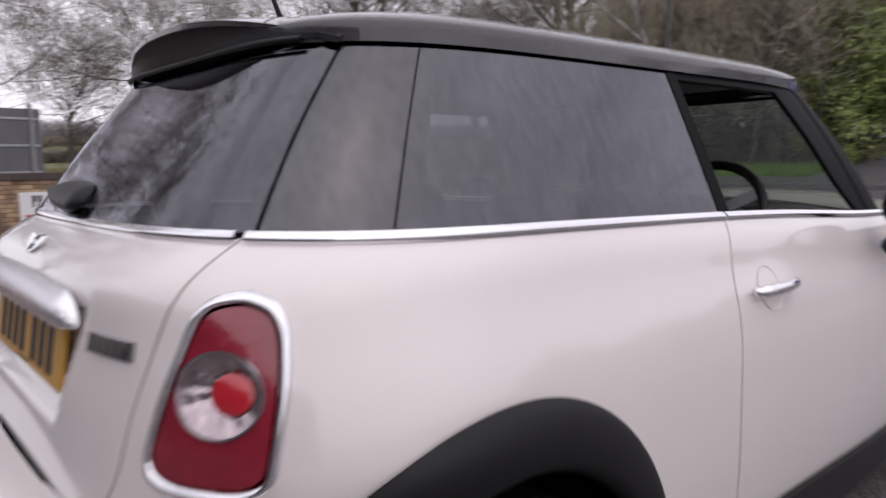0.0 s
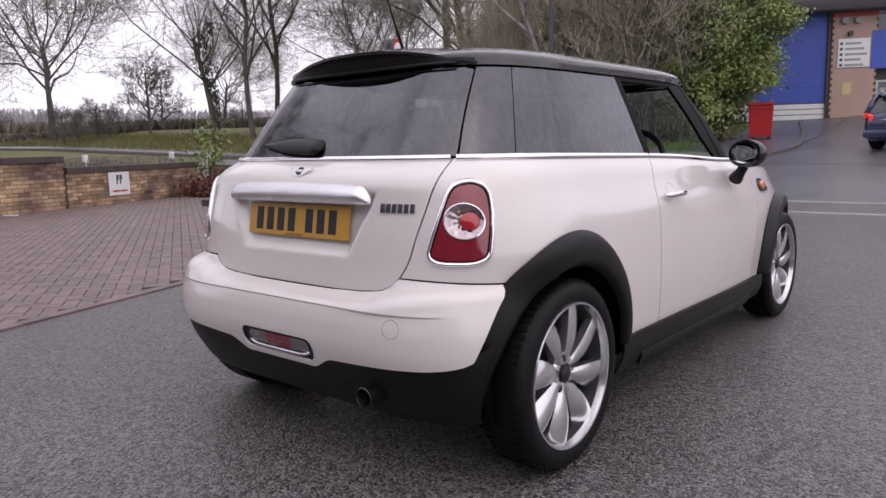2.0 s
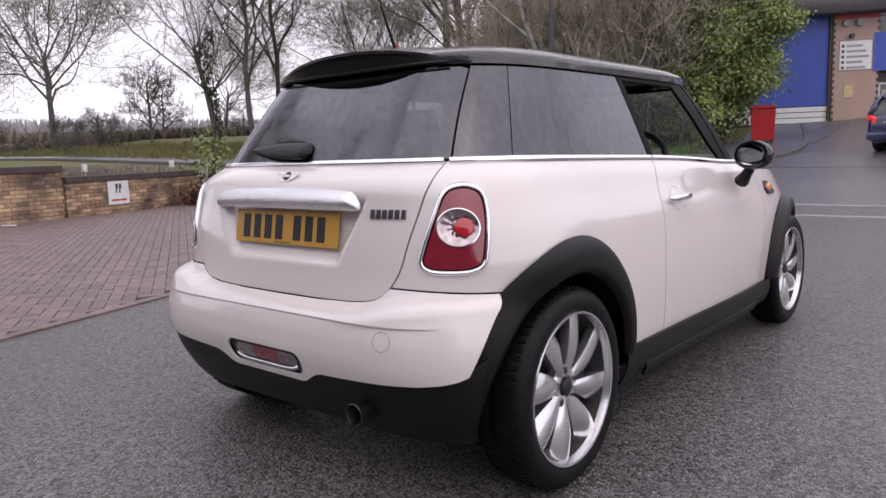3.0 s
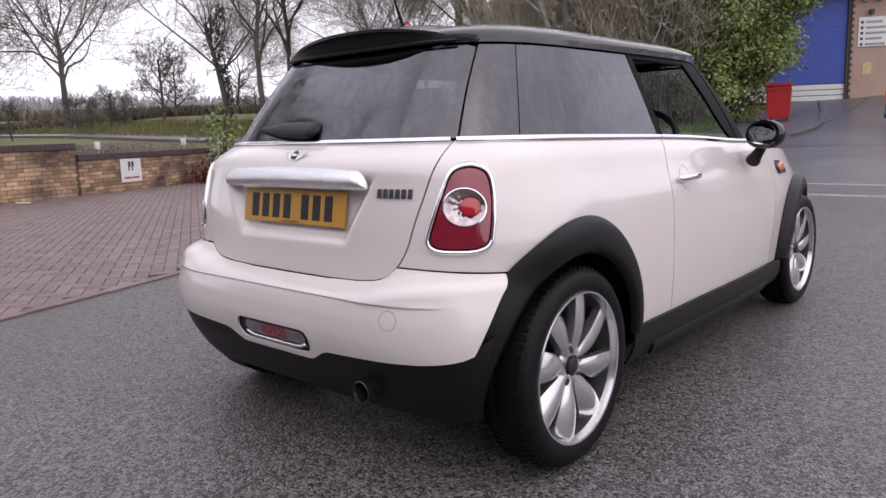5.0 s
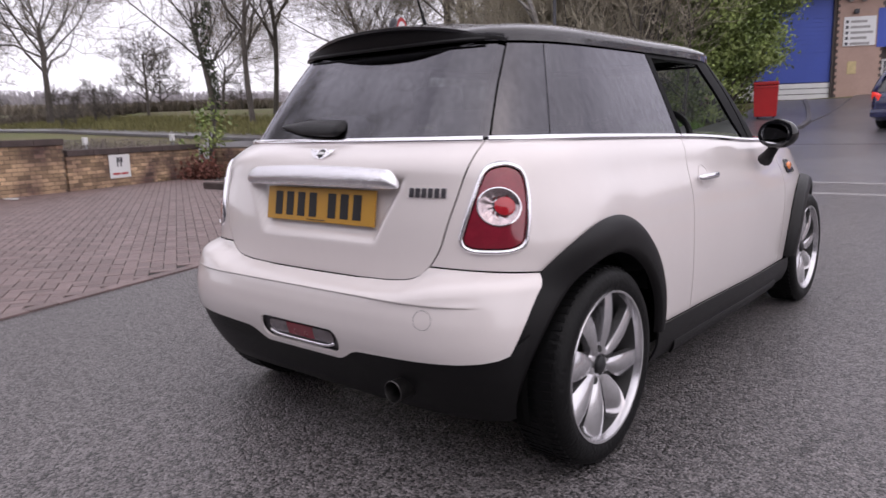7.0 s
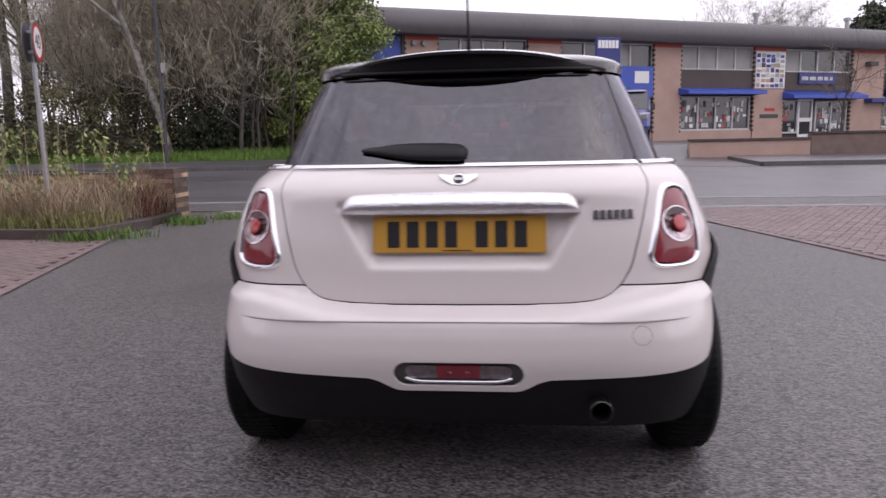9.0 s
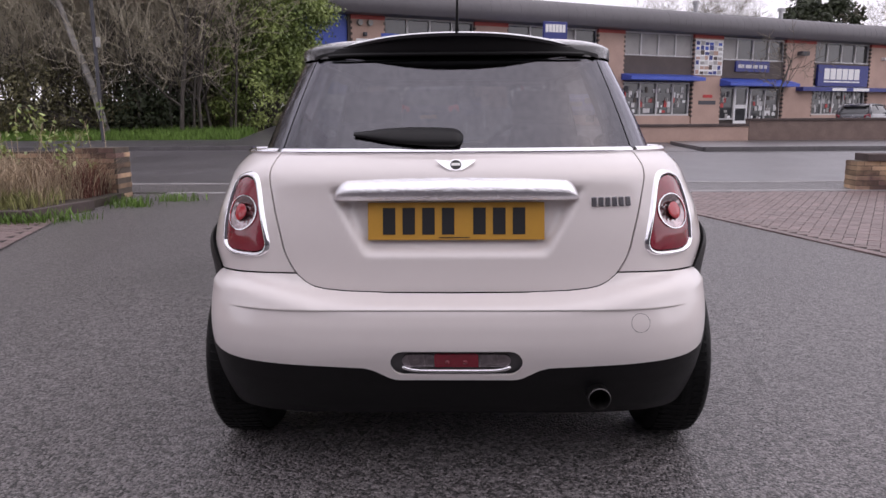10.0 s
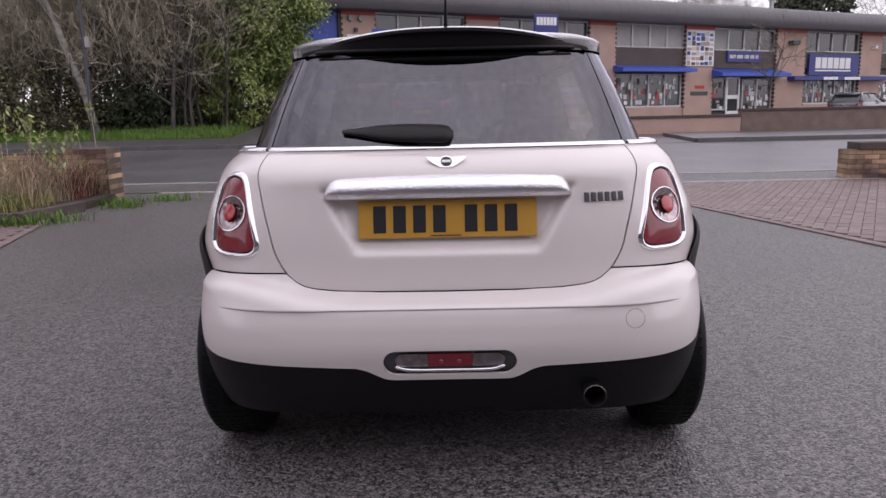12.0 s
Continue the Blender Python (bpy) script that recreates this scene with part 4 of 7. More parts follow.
def bumper_bulge(u, z):
    """How far the rear bumper stands out of the tail: a ledge under the gap, a crease, then a plain face rolling under."""
    d = np.interp(np.abs(u), [0, 0.28, 0.40, 0.52, 0.64, 0.80, 1.0], [0.593, 0.594, 0.604, 0.628, 0.640, 0.634, 0.628]) - z
    ledge = np.interp(d, [0.0, 0.0024, 0.0096, 0.019, 0.029, 0.035, 0.038, 0.044, 0.085, 0.13], [0.002, 0.014, 0.038, 0.058, 0.069, 0.0735, 0.0745, 0.0775, 0.082, 0.085])
    lip = np.interp(z, [0.513, 0.5570, 0.561, 0.569, 0.58], [0.0, -0.0046, 0.0026, 0.0010, 0.0]) * np.clip((0.66 - np.abs(u)) / 0.06, 0, 1)
    return lip + np.minimum(ledge, np.interp(z, [0.16, 0.24, 0.34, 0.42, 0.5], [-0.02, 0.030, 0.066, 0.082, 0.09]))


tail_seam = spline([0.585, 0.60, 0.61, 0.62, 0.647, 0.742, 0.85, 0.93, 0.965, 1.0], [0.30, 0.385, 0.415, 0.435, 0.4615, 0.496, 0.538, 0.574, 0.601, 0.640])


def seam_gate(u, z):
    """Distance inside the tailgate's outline."""
    return tail_seam(z) - np.abs(u)


def bottom_gate(u):
    """The height of the gap between bumper and tailgate or quarter panel at u."""
    u = np.abs(u)
    return np.interp(u, [0, 0.20, 0.32, 0.385, 0.415, 0.435, 0.4615, 0.53, 0.80, 1.0], [0.593, 0.594, 0.598, 0.604, 0.611, 0.621, 0.647, 0.645, 0.634, 0.628])


def side_yz(u, z):
    p = body(u, z)
    return p[..., 1], p[..., 2]


ARCH_R = spline([-70, -30, 0, 30, 60, 90, 120, 150, 180, 215, 250], [0.40, 0.402, 0.405, 0.425, 0.452, 0.464, 0.462, 0.425, 0.40, 0.40, 0.40])


ARCH_F = spline([-70, -30, 0, 30, 50, 75, 105, 150, 180, 215, 250], [0.45, 0.46, 0.465, 0.462, 0.446, 0.424, 0.42, 0.42, 0.40, 0.40, 0.40])


def arch(y, z, yc, grow=0.0):
    """Distance outside the wheel arch's cut; its outline is a rounded square."""
    a = np.degrees(np.arctan2(z - 0.305, y - yc))
    a = np.where(a < -90, a + 360, a)
    if yc > 1:
        a = 180 - a
    return np.hypot(y - yc, z - 0.305) - (ARCH_F(a) if yc > 1 else ARCH_R(a)) - grow


WB = 2.467
GAP = 0.0029
DOOR_R = spline([0.30, 0.34, 0.62, 0.80, 0.90, 0.97, 1.0], [1.764, 1.762, 1.752, 1.778, 1.806, 1.836, 1.852])
DOOR_F = spline([0.30, 0.55, 0.80, 1.0], [2.97, 3.00, 3.055, 3.01])
SILL_Z = 0.338


def door_line(z):
    return DOOR_R(z)


def poly_sdf(px, pz, poly):
    """Signed distance to a closed polygon, minus inside."""
    px, pz = np.asarray(px, float), np.asarray(pz, float)
    d, inside = np.full(px.shape, 9.0), np.zeros(px.shape, bool)
    for (ax, az), (bx, bz) in zip(poly, poly[1:] + poly[:1]):
        ex, ez = bx - ax, bz - az
        t = np.clip(((px - ax) * ex + (pz - az) * ez) / (ex * ex + ez * ez), 0, 1)
        d = np.minimum(d, np.hypot(px - ax - t * ex, pz - az - t * ez))
        inside ^= ((az > pz) != (bz > pz)) & (px < (bx - ax) * (pz - az) / (bz - az + 1e-12) + ax)
    return np.where(inside, -d, d)


def lamp_out(u, z):
    return poly_sdf(u, z, LAMP) - 0.022


car = root("hatchback_car", pose(0, 0, 0), "pepper-white three-door hatchback with a black roof, parked on wet asphalt", "car")
uq = lambda lo, hi, step=0.016: np.arange(lo, hi + step, step)
zq = lambda lo, hi, step=0.014: np.arange(lo, hi + step * 0.5, step)

# the dark shell behind the gaps
sheet("inner_shell", lambda u, z: bodys(u, z, -0.042), np.linspace(-U3, U3, 160), np.linspace(0.25, 0.985, 30), M_SHELL, car,
      [lambda u, z: arch(*side_yz(np.abs(u), z), 0.0, -0.02), lambda u, z: arch(*side_yz(np.abs(u), z), WB, -0.02)], edge=0)
bm = bmesh.new()
box(bm, -0.52, -0.22, 0.160, 0.52, 3.0, 0.24)
box(bm, -0.62, -0.40, 0.24, 0.62, -0.36, 0.62)
part("floor_pan", bm, M_SHELL, car)


def gate_surface(u, z):
    p = bodys(u, z)
    x = p[..., 0]
    d = np.maximum(np.abs(x) - (0.275 + 0.55 * (z - 0.70) * (z > 0.70)), np.maximum(0.695 - z, z - 0.90))
    dent = np.clip(-d / 0.034, 0, 1)
    p[..., 1] += 0.031 * dent * dent * (3 - 2 * dent)
    return p


tailgate = sheet("tailgate", gate_surface, uq(-0.70, 0.70, 0.0125), zq(0.585, 1.0, 0.010), M_PAINT, car,
                 [lambda u, z: seam_gate(u, z) - GAP, lambda u, z: z - bottom_gate(u) - 0.0012, lambda u, z: 0.992 - z])
LAMP = [(0.550, 0.7085), (0.706, 0.7085), (0.716, 0.768), (0.7235, 0.833), (0.720, 0.885), (0.709, 0.906), (0.676, 0.9165), (0.636, 0.910), (0.618, 0.893), (0.593, 0.832), (0.570, 0.771)]
for k in range(3):   # round its corners off
    LAMP = [q for a, b in zip(LAMP, LAMP[1:] + LAMP[:1]) for q in ((a[0] * 0.8 + b[0] * 0.2, a[1] * 0.8 + b[1] * 0.2), (a[0] * 0.2 + b[0] * 0.8, a[1] * 0.2 + b[1] * 0.8))]
lamp_hole = lambda u, z: lamp_out(u, z) + 0.006
both("rear_quarter_panel", body, uq(0.40, 1.90), zq(0.34, 1.0, 0.0118), M_PAINT, car,
     [lambda u, z: -seam_gate(u, z) - GAP, lambda u, z: np.where(u < 0.95, z - bottom_gate(u) - GAP, 1), lamp_hole, lambda u, z: arch(*side_yz(u, z), 0.0), lambda u, z: door_line(z) - u - GAP, lambda u, z: 0.992 - z, lambda u, z: z - SILL_Z])
both("door", body, uq(1.70, 3.12, 0.02), zq(0.34, 1.0, 0.0118), M_PAINT, car,
     [lambda u, z: u - door_line(z) - GAP, lambda u, z: DOOR_F(z) - u - GAP, lambda u, z: 0.992 - z, lambda u, z: z - SILL_Z, lambda u, z: arch(*side_yz(u, z), WB)])
both("front_wing", body, uq(2.85, 4.05, 0.02), zq(0.34, 1.0, 0.0118), M_PAINT, car,
     [lambda u, z: u - DOOR_F(z) - GAP, lambda u, z: arch(*side_yz(u, z), WB), lambda u, z: 0.955 - z, lambda u, z: z - SILL_Z, lambda u, z: 4.0 - u])


def bumper_surface(u, z):
    side = np.clip((np.abs(u) - 0.45) / 0.5, 0, 1)
    return bodys(u, z, np.clip((bottom_gate(u) - z) / 0.03, 0, 1) * (0.010 + 0.008 * side), 0) + np.stack([0 * u, -bumper_bulge(u, z) * (1 - 0.75 * side ** 1.5), 0 * u], -1)


def bumper_low(u):
    """The painted bumper's lower edge."""
    u = np.abs(u)
    return np.interp(u, [0, 0.17, 0.19, 0.235, 0.262, 0.40, 0.52, 0.60, 0.66, 0.70, 0.74, 0.77, 0.80, 0.83], [0.350, 0.350, 0.356, 0.382, 0.390, 0.397, 0.403, 0.407, 0.413, 0.421, 0.437, 0.456, 0.484, 0.53])


def fog_hole(u, z):
    """Distance outside the fog lamp's opening: a rounded bar."""
    dx, dz = np.abs(u) - 0.150, np.abs(z - 0.405) - 0.002
    return np.hypot(np.maximum(dx, 0), np.maximum(dz, 0)) + np.minimum(np.maximum(dx, dz), 0) - 0.036


def bumper_yz(u, z):
    p = bumper_surface(np.abs(u), z)
    return p[..., 1], p[..., 2]


both_z = np.sort(np.concatenate([zq(0.335, 0.655, 0.0092), [0.556, 0.5575, 0.559, 0.5605, 0.5625]]))
rear_bumper = sheet("rear_bumper", bumper_surface, uq(-0.95, 0.95, 0.0125), both_z, M_PAINT, car,
                    [lambda u, z: bottom_gate(u) - z - 0.0012, lambda u, z: z - bumper_low(u), fog_hole, lambda u, z: arch(*bumper_yz(u, z), 0.0, 0.004 + 0.045 * np.clip((0.62 - z) / 0.2, 0, 1))])
sheet("lower_valance", lambda u, z: bumper_surface(u, z) + np.stack([0 * u, 0.010 + 0 * u, 0 * u], -1), uq(-1.0, 1.0, 0.02), zq(0.19, 0.66, 0.012), M_TRIM, car,
      [lambda u, z: bumper_low(u) + 0.02 - z, lambda u, z: z - 0.212 - 0.5 * np.clip(np.abs(u) - 0.70, 0, 1), lambda u, z: arch(*side_yz(np.abs(u), z), 0.0, -0.05), fog_hole, lambda u, z: 0.93 - np.abs(u)], label="unpainted black lower bumper")
both("sill", lambda u, z: body(u, z, 0.014 - 0.10 * np.clip(0.27 - z, 0, 1) + 0.008 * np.sin(np.clip((z - 0.2) / 0.15, 0, 1) * 3.14)), uq(1.35, 3.15, 0.03), zq(0.21, 0.345, 0.0125), M_TRIM, car,
     [lambda u, z: arch(*side_yz(u, z), 0.0, -0.05), lambda u, z: arch(*side_yz(u, z), WB, -0.05), lambda u, z: SILL_Z + 0.004 - z])
both("sill_moulding", lambda u, z: body(u, z, 0.012 + 0.013 * np.sqrt(np.clip(1 - ((z - 0.230) / 0.030) ** 2, 0, 1))), uq(1.60, 2.92, 0.03), np.linspace(0.202, 0.262, 14), M_TRIM, car,
     [lambda u, z: arch(*side_yz(u, z), 0.0, -0.03), lambda u, z: arch(*side_yz(u, z), WB, -0.03)], label="rounded black sill moulding")
sheet("front_bumper", lambda u, z: bodys(np.where(u > 0, 1, -1) * (U3 - np.abs(u)), z, 0.012), uq(-0.95, 0.95, 0.03), zq(0.2, 0.62, 0.03), M_PAINT, car,
      [lambda u, z: arch(*side_yz(U3 - np.abs(u), z), WB, -0.02)])


def bonnet_surface(x, t):
    """Crowned between the wings, from the windscreen (t = 0) to the nose (t = 1)."""
    w = np.interp(t, [0, 0.5, 0.8, 1], [0.69, 0.66, 0.56, 0.30])
    y = 1.80 + t * 1.20 - 0.04 * (x / 0.7) ** 2 * (1 - t) + 0.13 * (1 - np.abs(x) ** 2.5) * t * t
    z = body_k(y) * 0.985 + (0.045 + 0.035 * np.sin(np.clip(t, 0, 1) * 2.4)) * (1 - (np.abs(x) / 1.02) ** 2.6) - 0.10 * np.clip(t - 0.75, 0, 1)
    return np.stack([x * w, y, z], -1)


sheet("bonnet", bonnet_surface, np.linspace(-1, 1, 30), np.linspace(0, 1, 30), M_PAINT, car)

# wheel arches
def arch_trim(yc, sign):
    def surface(t, r):
        a = np.radians(t)
        ro = (ARCH_R(t) if yc < 1 else ARCH_F(180 - t)) + 0.006
        rad = 0.352 + (ro - 0.352) * r
        y, z = yc + rad * np.cos(a), 0.305 + rad * np.sin(a)
        y = np.maximum(y, -0.435)
        bulge = (0.016 * np.sin(np.clip(r * 0.9 + 0.1, 0, 1) * math.pi) ** 0.6 + 0.006) * (1 - 0.9 * np.clip((t - 110) / 60, 0, 1) * (yc < 1)) + (0.030 * np.clip((1 - r) * 5, 0, 1) - 0.004 - 0.16 * np.clip((y - 2.70) / 0.3, 0, 1)) * (yc > 1)
        x = body_x(y, z, 0.004) + bulge - 0.018 * np.clip(0.12 - r, 0, 1) / 0.12
        return np.stack([x, y, z], -1)
    lo, hi = (3, 186) if yc < 1 else (10, 177)
    return sheet("wheel_arch_trim", surface, np.linspace(lo, hi, 90), np.array([0, 0.04, 0.12, 0.25, 0.4, 0.55, 0.7, 0.82, 0.92, 1.0]), M_TRIM, car, edge=0.012, mirror=sign < 0)


for yc in (0.0, WB):
    for sign in (1, -1):
        arch_trim(yc, sign)
        bm = bmesh.new()
        lathe(bm, [(sign * 0.735, 0.350), (sign * 0.72, 0.356), (sign * 0.50, 0.36), (sign * 0.50, 0.01)], 40)
        bmesh.ops.translate(bm, verts=bm.verts, vec=(0, yc, 0.315))
        dead = [f for f in bm.faces if min(v.co.z for v in f.verts) < 0.2]
        bmesh.ops.delete(bm, geom=dead, context="FACES")
        part("wheel_liner", bm, M_SHELL, car)


# the glass house
def houses(a, v, out=0.0):
    p = house(np.abs(a), v, out)
    p[..., 0] *= np.where(np.asarray(a) < 0, -1, 1)
    return p


GATE_A = spline([0, 0.5, 1], [0.502, 0.513, 0.535])   # the gap between rear window and side glass
BPIL = 0.661
DOOR_A = spline([0, 0.1, 0.6, 1], [1.604, 1.602, 1.590, 1.588])
APIL = spline([0, 0.2, 0.55, 0.9, 1], [2.46, 2.42, 2.385, 2.34, 2.33])
AOUT = spline([0, 0.5, 1], [2.58, 2.57, 2.55])
vs = np.linspace(0.0, 1.0, 24)
rear_window = sheet("rear_window", houses, np.linspace(-0.58, 0.58, 60), vs, M_GLASS_DARK, car, [lambda a, v: GATE_A(v) - np.abs(a) - 0.003], edge=0.005, label="dark tinted rear window, wet with rain")
both("corner_glass", house, np.linspace(0.48, 0.70, 16), vs, M_GLASS_DARK, car, [lambda a, v: a - GATE_A(v) - 0.003, lambda a, v: BPIL - a], edge=0.005, label="dark tinted corner glass")
both("pillar_seal", lambda a, v: house(a, v, -0.012), np.linspace(0.47, 0.72, 20), vs, M_SHELL, car, [lambda a, v: a - GATE_A(v) + 0.03, lambda a, v: BPIL + 0.03 - a], edge=0)
both("quarter_window", house, np.linspace(0.66, 1.70, 60), vs, M_GLASS_DARK, car, [lambda a, v: a - BPIL - 0.003, lambda a, v: DOOR_A(v) - a - 0.012], edge=0.005, label="dark tinted side window with rain streaks")
both("door_pillar", lambda a, v: house(a, v, 0.002), np.linspace(1.55, 1.75, 16), vs, M_PILLAR, car, [lambda a, v: a - DOOR_A(v) + 0.012, lambda a, v: DOOR_A(v) + 0.052 - a], edge=0.01)
sheet("door_window", lambda a, v: house(a, v, -0.006), np.linspace(1.60, 2.5, 50), vs, M_GLASS, car, [lambda a, v: a - DOOR_A(v) - 0.048, lambda a, v: APIL(v) - a, lambda a, v: 0.93 - v], edge=0.004, mirror=True, label="clear door window")
both("door_window_frame", house, np.linspace(1.60, 2.6, 60), np.linspace(0.0, 1.0, 48), M_PILLAR, car, [lambda a, v: a - DOOR_A(v) - 0.050, lambda a, v: np.maximum(v - 0.925, a - APIL(v) + 0.004), lambda a, v: AOUT(v) - 0.07 - a], edge=0.012)
both("windscreen_pillar", lambda a, v: house(a, v, 0.003), np.linspace(2.35, 2.66, 24), vs, M_PILLAR, car, [lambda a, v: a - AOUT(v) + 0.072, lambda a, v: AOUT(v) + 0.03 - a], edge=0.02)
sheet("windscreen", lambda a, v: houses(np.where(a > 0, 1, -1) * (math.pi - np.abs(a)), v, -0.004), np.linspace(-0.58, 0.58, 50), vs, M_GLASS, car, edge=0.004, label="clear windscreen")


def roof_surface(r, a):
    """The roof's crown: r from 1.05 at the drip edge to 0 in the middle, a all the way round."""
    s = np.where(a < 0, -1, 1)
    top = house(np.abs(a), np.ones_like(a), 0.010)
    c = np.array([0.0, 0.80])
    q = np.minimum(r, 1.0)
    x, y = top[..., 0] * s * q, c[1] + (top[..., 1] - c[1]) * q
    fall = np.abs(r) ** 3.2
    z = 1.340 + 0.022 + 0.052 * (1 - q ** 2.4) + 0.022 * np.sqrt(np.clip(1 - np.clip((q - 0.86) / 0.14, 0, 1) ** 2, 0, 1)) - 0.022
    z = z - 0.012 * np.clip((y - 1.1) / 0.5, 0, 1) ** 2 - 0.62 * np.clip(r - 1, 0, 1)
    return np.stack([x, y, z], -1)


rr = np.concatenate([[1.05, 1.02, 1.0], 1 - 0.14 * (1 - np.cos(np.linspace(0, math.pi / 2, 9)[1:])) , np.linspace(0.82, 0.02, 16)])
roof = sheet("roof", roof_surface, rr, np.linspace(-math.pi, math.pi, 190), M_ROOF, car, [lambda r, a: np.maximum(np.abs(a) - 0.42, 1.001 - r)], edge=0, label="gloss black roof beaded with rain")


# the tailgate's spoiler
def spoiler_top(x, t):
    """t from 0 at the roof to 1 at the trailing edge; x from -1 to 1."""
    ax = np.abs(x)
    xx = x * np.interp(t, [0, 1], [0.500, 0.476])
    y0 = 0.10 + 0.02 * ax ** 3
    edge = -0.168 + 0.110 * ax ** 2.3
    y = y0 + (edge - y0) * t
    z = 1.405 - 0.026 * t ** 2 - 0.064 * ax ** 2.3
    return np.stack([xx, y, z], -1)


def spoiler_under(x, t):
    """From the trailing edge in to the glass."""
    p = spoiler_top(x, np.ones_like(x))
    p[..., 2] -= 0.010
    v = 0.995 - 0.01 * x * x
    w, l, n = house_w(v), GC + house_rear(v), house_n(v)
    xx = p[..., 0] * 0.985
    y = GC - l * (1 - np.clip(np.abs(xx) / w, 0, 0.999) ** n) ** (1 / n) - 0.013
    q = np.stack([xx, y, 1.021 + 0.298 * v], -1)
    out = p + (q - p) * t[..., None]
    out[..., 2] += 0.010 * np.sin(t * math.pi)
    return out


sheet("spoiler", spoiler_top, np.linspace(-1, 1, 50), np.linspace(0, 1, 14), M_ROOF, car, edge=0.010, label="black roof spoiler")
sheet("spoiler_underside", spoiler_under, np.linspace(-1, 1, 50), np.linspace(0, 1, 12), M_TRIM, car, edge=0)


# the seal along the top of the rear window
def top_seal(x, t):
    p = spoiler_under(x, np.ones_like(x))
    p[..., 1] -= 0.004 + 0.005 * np.sin(t * math.pi)
    p[..., 2] += 0.006 - 0.012 * t
    return p


sheet("window_seal", top_seal, np.linspace(-0.9, 0.9, 40), np.linspace(0, 1, 5), M_TRIM, car, edge=0.004)


# chrome strip along the belt
def strip(u, t):
    p = bodys(u, 0.990 + 0 * u, 0.006)
    n = bodys(u, 0.990 + 0 * u, 0.02) - p
    p[..., 2] += -0.004 + 0.018 * t
    return p - n * (np.clip(t - 0.5, 0, 1) * 0.9 - 0.2 * np.sin(t * math.pi))[..., None]


ST = np.linspace(0, 1, 6)
sheet("belt_strip", strip, np.linspace(-0.620, 0.620, 60), ST, M_CHROME, car, edge=0.006)
both("belt_strip", strip, np.linspace(0.640, DOOR_R(0.99) - 0.004, 70), ST, M_CHROME, car, edge=0.006)
both("belt_strip", strip, np.linspace(DOOR_R(0.99) + 0.004, 2.92, 50), ST, M_CHROME, car, edge=0.006)


# ---- the hatchback's lamps, trim and fittings ----
lamp_u, lamp_z = np.arange(0.50, 0.80, 0.005), np.arange(0.68, 0.955, 0.005)


def lamp_face(u, z):
    d = lamp_out(u, z)
    return body(u, z, 0.001 + 0.004 * np.clip(-d / 0.06, 0, 1))


def ring_face(u, z):
    d = lamp_out(u, z)
    return body(u, z, -0.004 + 0.012 * np.sqrt(np.clip(1 - ((d + 0.0078) / 0.0082) ** 2, 0, 1)))


def disc(u, z, cu, cz, r):
    return r - np.hypot((u - cu) * 0.84, z - cz)


for flip in (False, True):
    lamp = sheet("tail_lamp", lamp_face, lamp_u, lamp_z, M_RED, car, [lambda u, z: -lamp_out(u, z) - 0.0180, lambda u, z: -disc(u, z, 0.651, 0.8165, 0.051)], edge=0.004, mirror=flip, label="red tail lamp in a chrome surround")
    sheet("chrome_surround", ring_face, np.arange(0.50, 0.80, 0.0025), np.arange(0.68, 0.955, 0.0025), M_CHROME, lamp, [lambda u, z: -lamp_out(u, z), lambda u, z: lamp_out(u, z) + 0.0158], edge=0.006, mirror=flip)
    sheet("reflector_bowl", lambda u, z: lamp_face(u, z) - (body(u, z, 0.0145) - body(u, z)) * (np.clip(disc(u, z, 0.651, 0.8165, 0.050) / 0.03, 0, 1) * (1.0 + 0.10 * np.sign(np.sin(np.arctan2(z - 0.8165, u - 0.651) * 11)) + 0.05 * np.sign(np.sin(np.hypot(u - 0.651, z - 0.8165) * 420))))[..., None], np.arange(0.58, 0.735, 0.004), np.arange(0.755, 0.88, 0.004), M_REFLECTOR, lamp, [lambda u, z: disc(u, z, 0.651, 0.8165, 0.050)], edge=0.003, mirror=flip, label="clear reversing lamp bowl")
    sheet("lens_rim", lambda u, z: lamp_face(u, z) + (body(u, z, 0.004) - body(u, z)), np.arange(0.58, 0.735, 0.0025), np.arange(0.755, 0.88, 0.0025), M_CHROME, lamp, [lambda u, z: disc(u, z, 0.651, 0.8165, 0.0518), lambda u, z: -disc(u, z, 0.651, 0.8165, 0.0492)], edge=0.003, mirror=flip)
    sheet("round_red_lens", lambda u, z: lamp_face(u, z) + (body(u, z, 0.004) - body(u, z)) * np.clip(disc(u, z, 0.6685, 0.8165, 0.0245) / 0.0245, 0, 1)[..., None] ** 0.5 - (body(u, z, 0.005) - body(u, z)), np.arange(0.630, 0.708, 0.002), np.arange(0.788, 0.846, 0.002), M_RED_BRIGHT, lamp, [lambda u, z: disc(u, z, 0.6685, 0.8165, 0.0245)], edge=0.004, mirror=flip)

# plate, grip bar, badge
plate = part("registration_plate", boxed(-0.26, -0.004, -0.0555, 0.26, 0.004, 0.0555, 0.0025), M_PLATE, car, "yellow registration plate with dark bars", m=pose(0, -0.4435, 0.8115, -9))
for x in (-0.197, -0.139, -0.081, -0.023, 0.069, 0.127, 0.185):
    part("plate_bar", boxed(x - 0.0185, -0.0052, -0.0395, x + 0.0185, -0.003, 0.0395), M_INK, plate)
part("maker_line", boxed(-0.05, -0.0050, -0.050, 0.04, -0.003, -0.047), M_INK, plate)


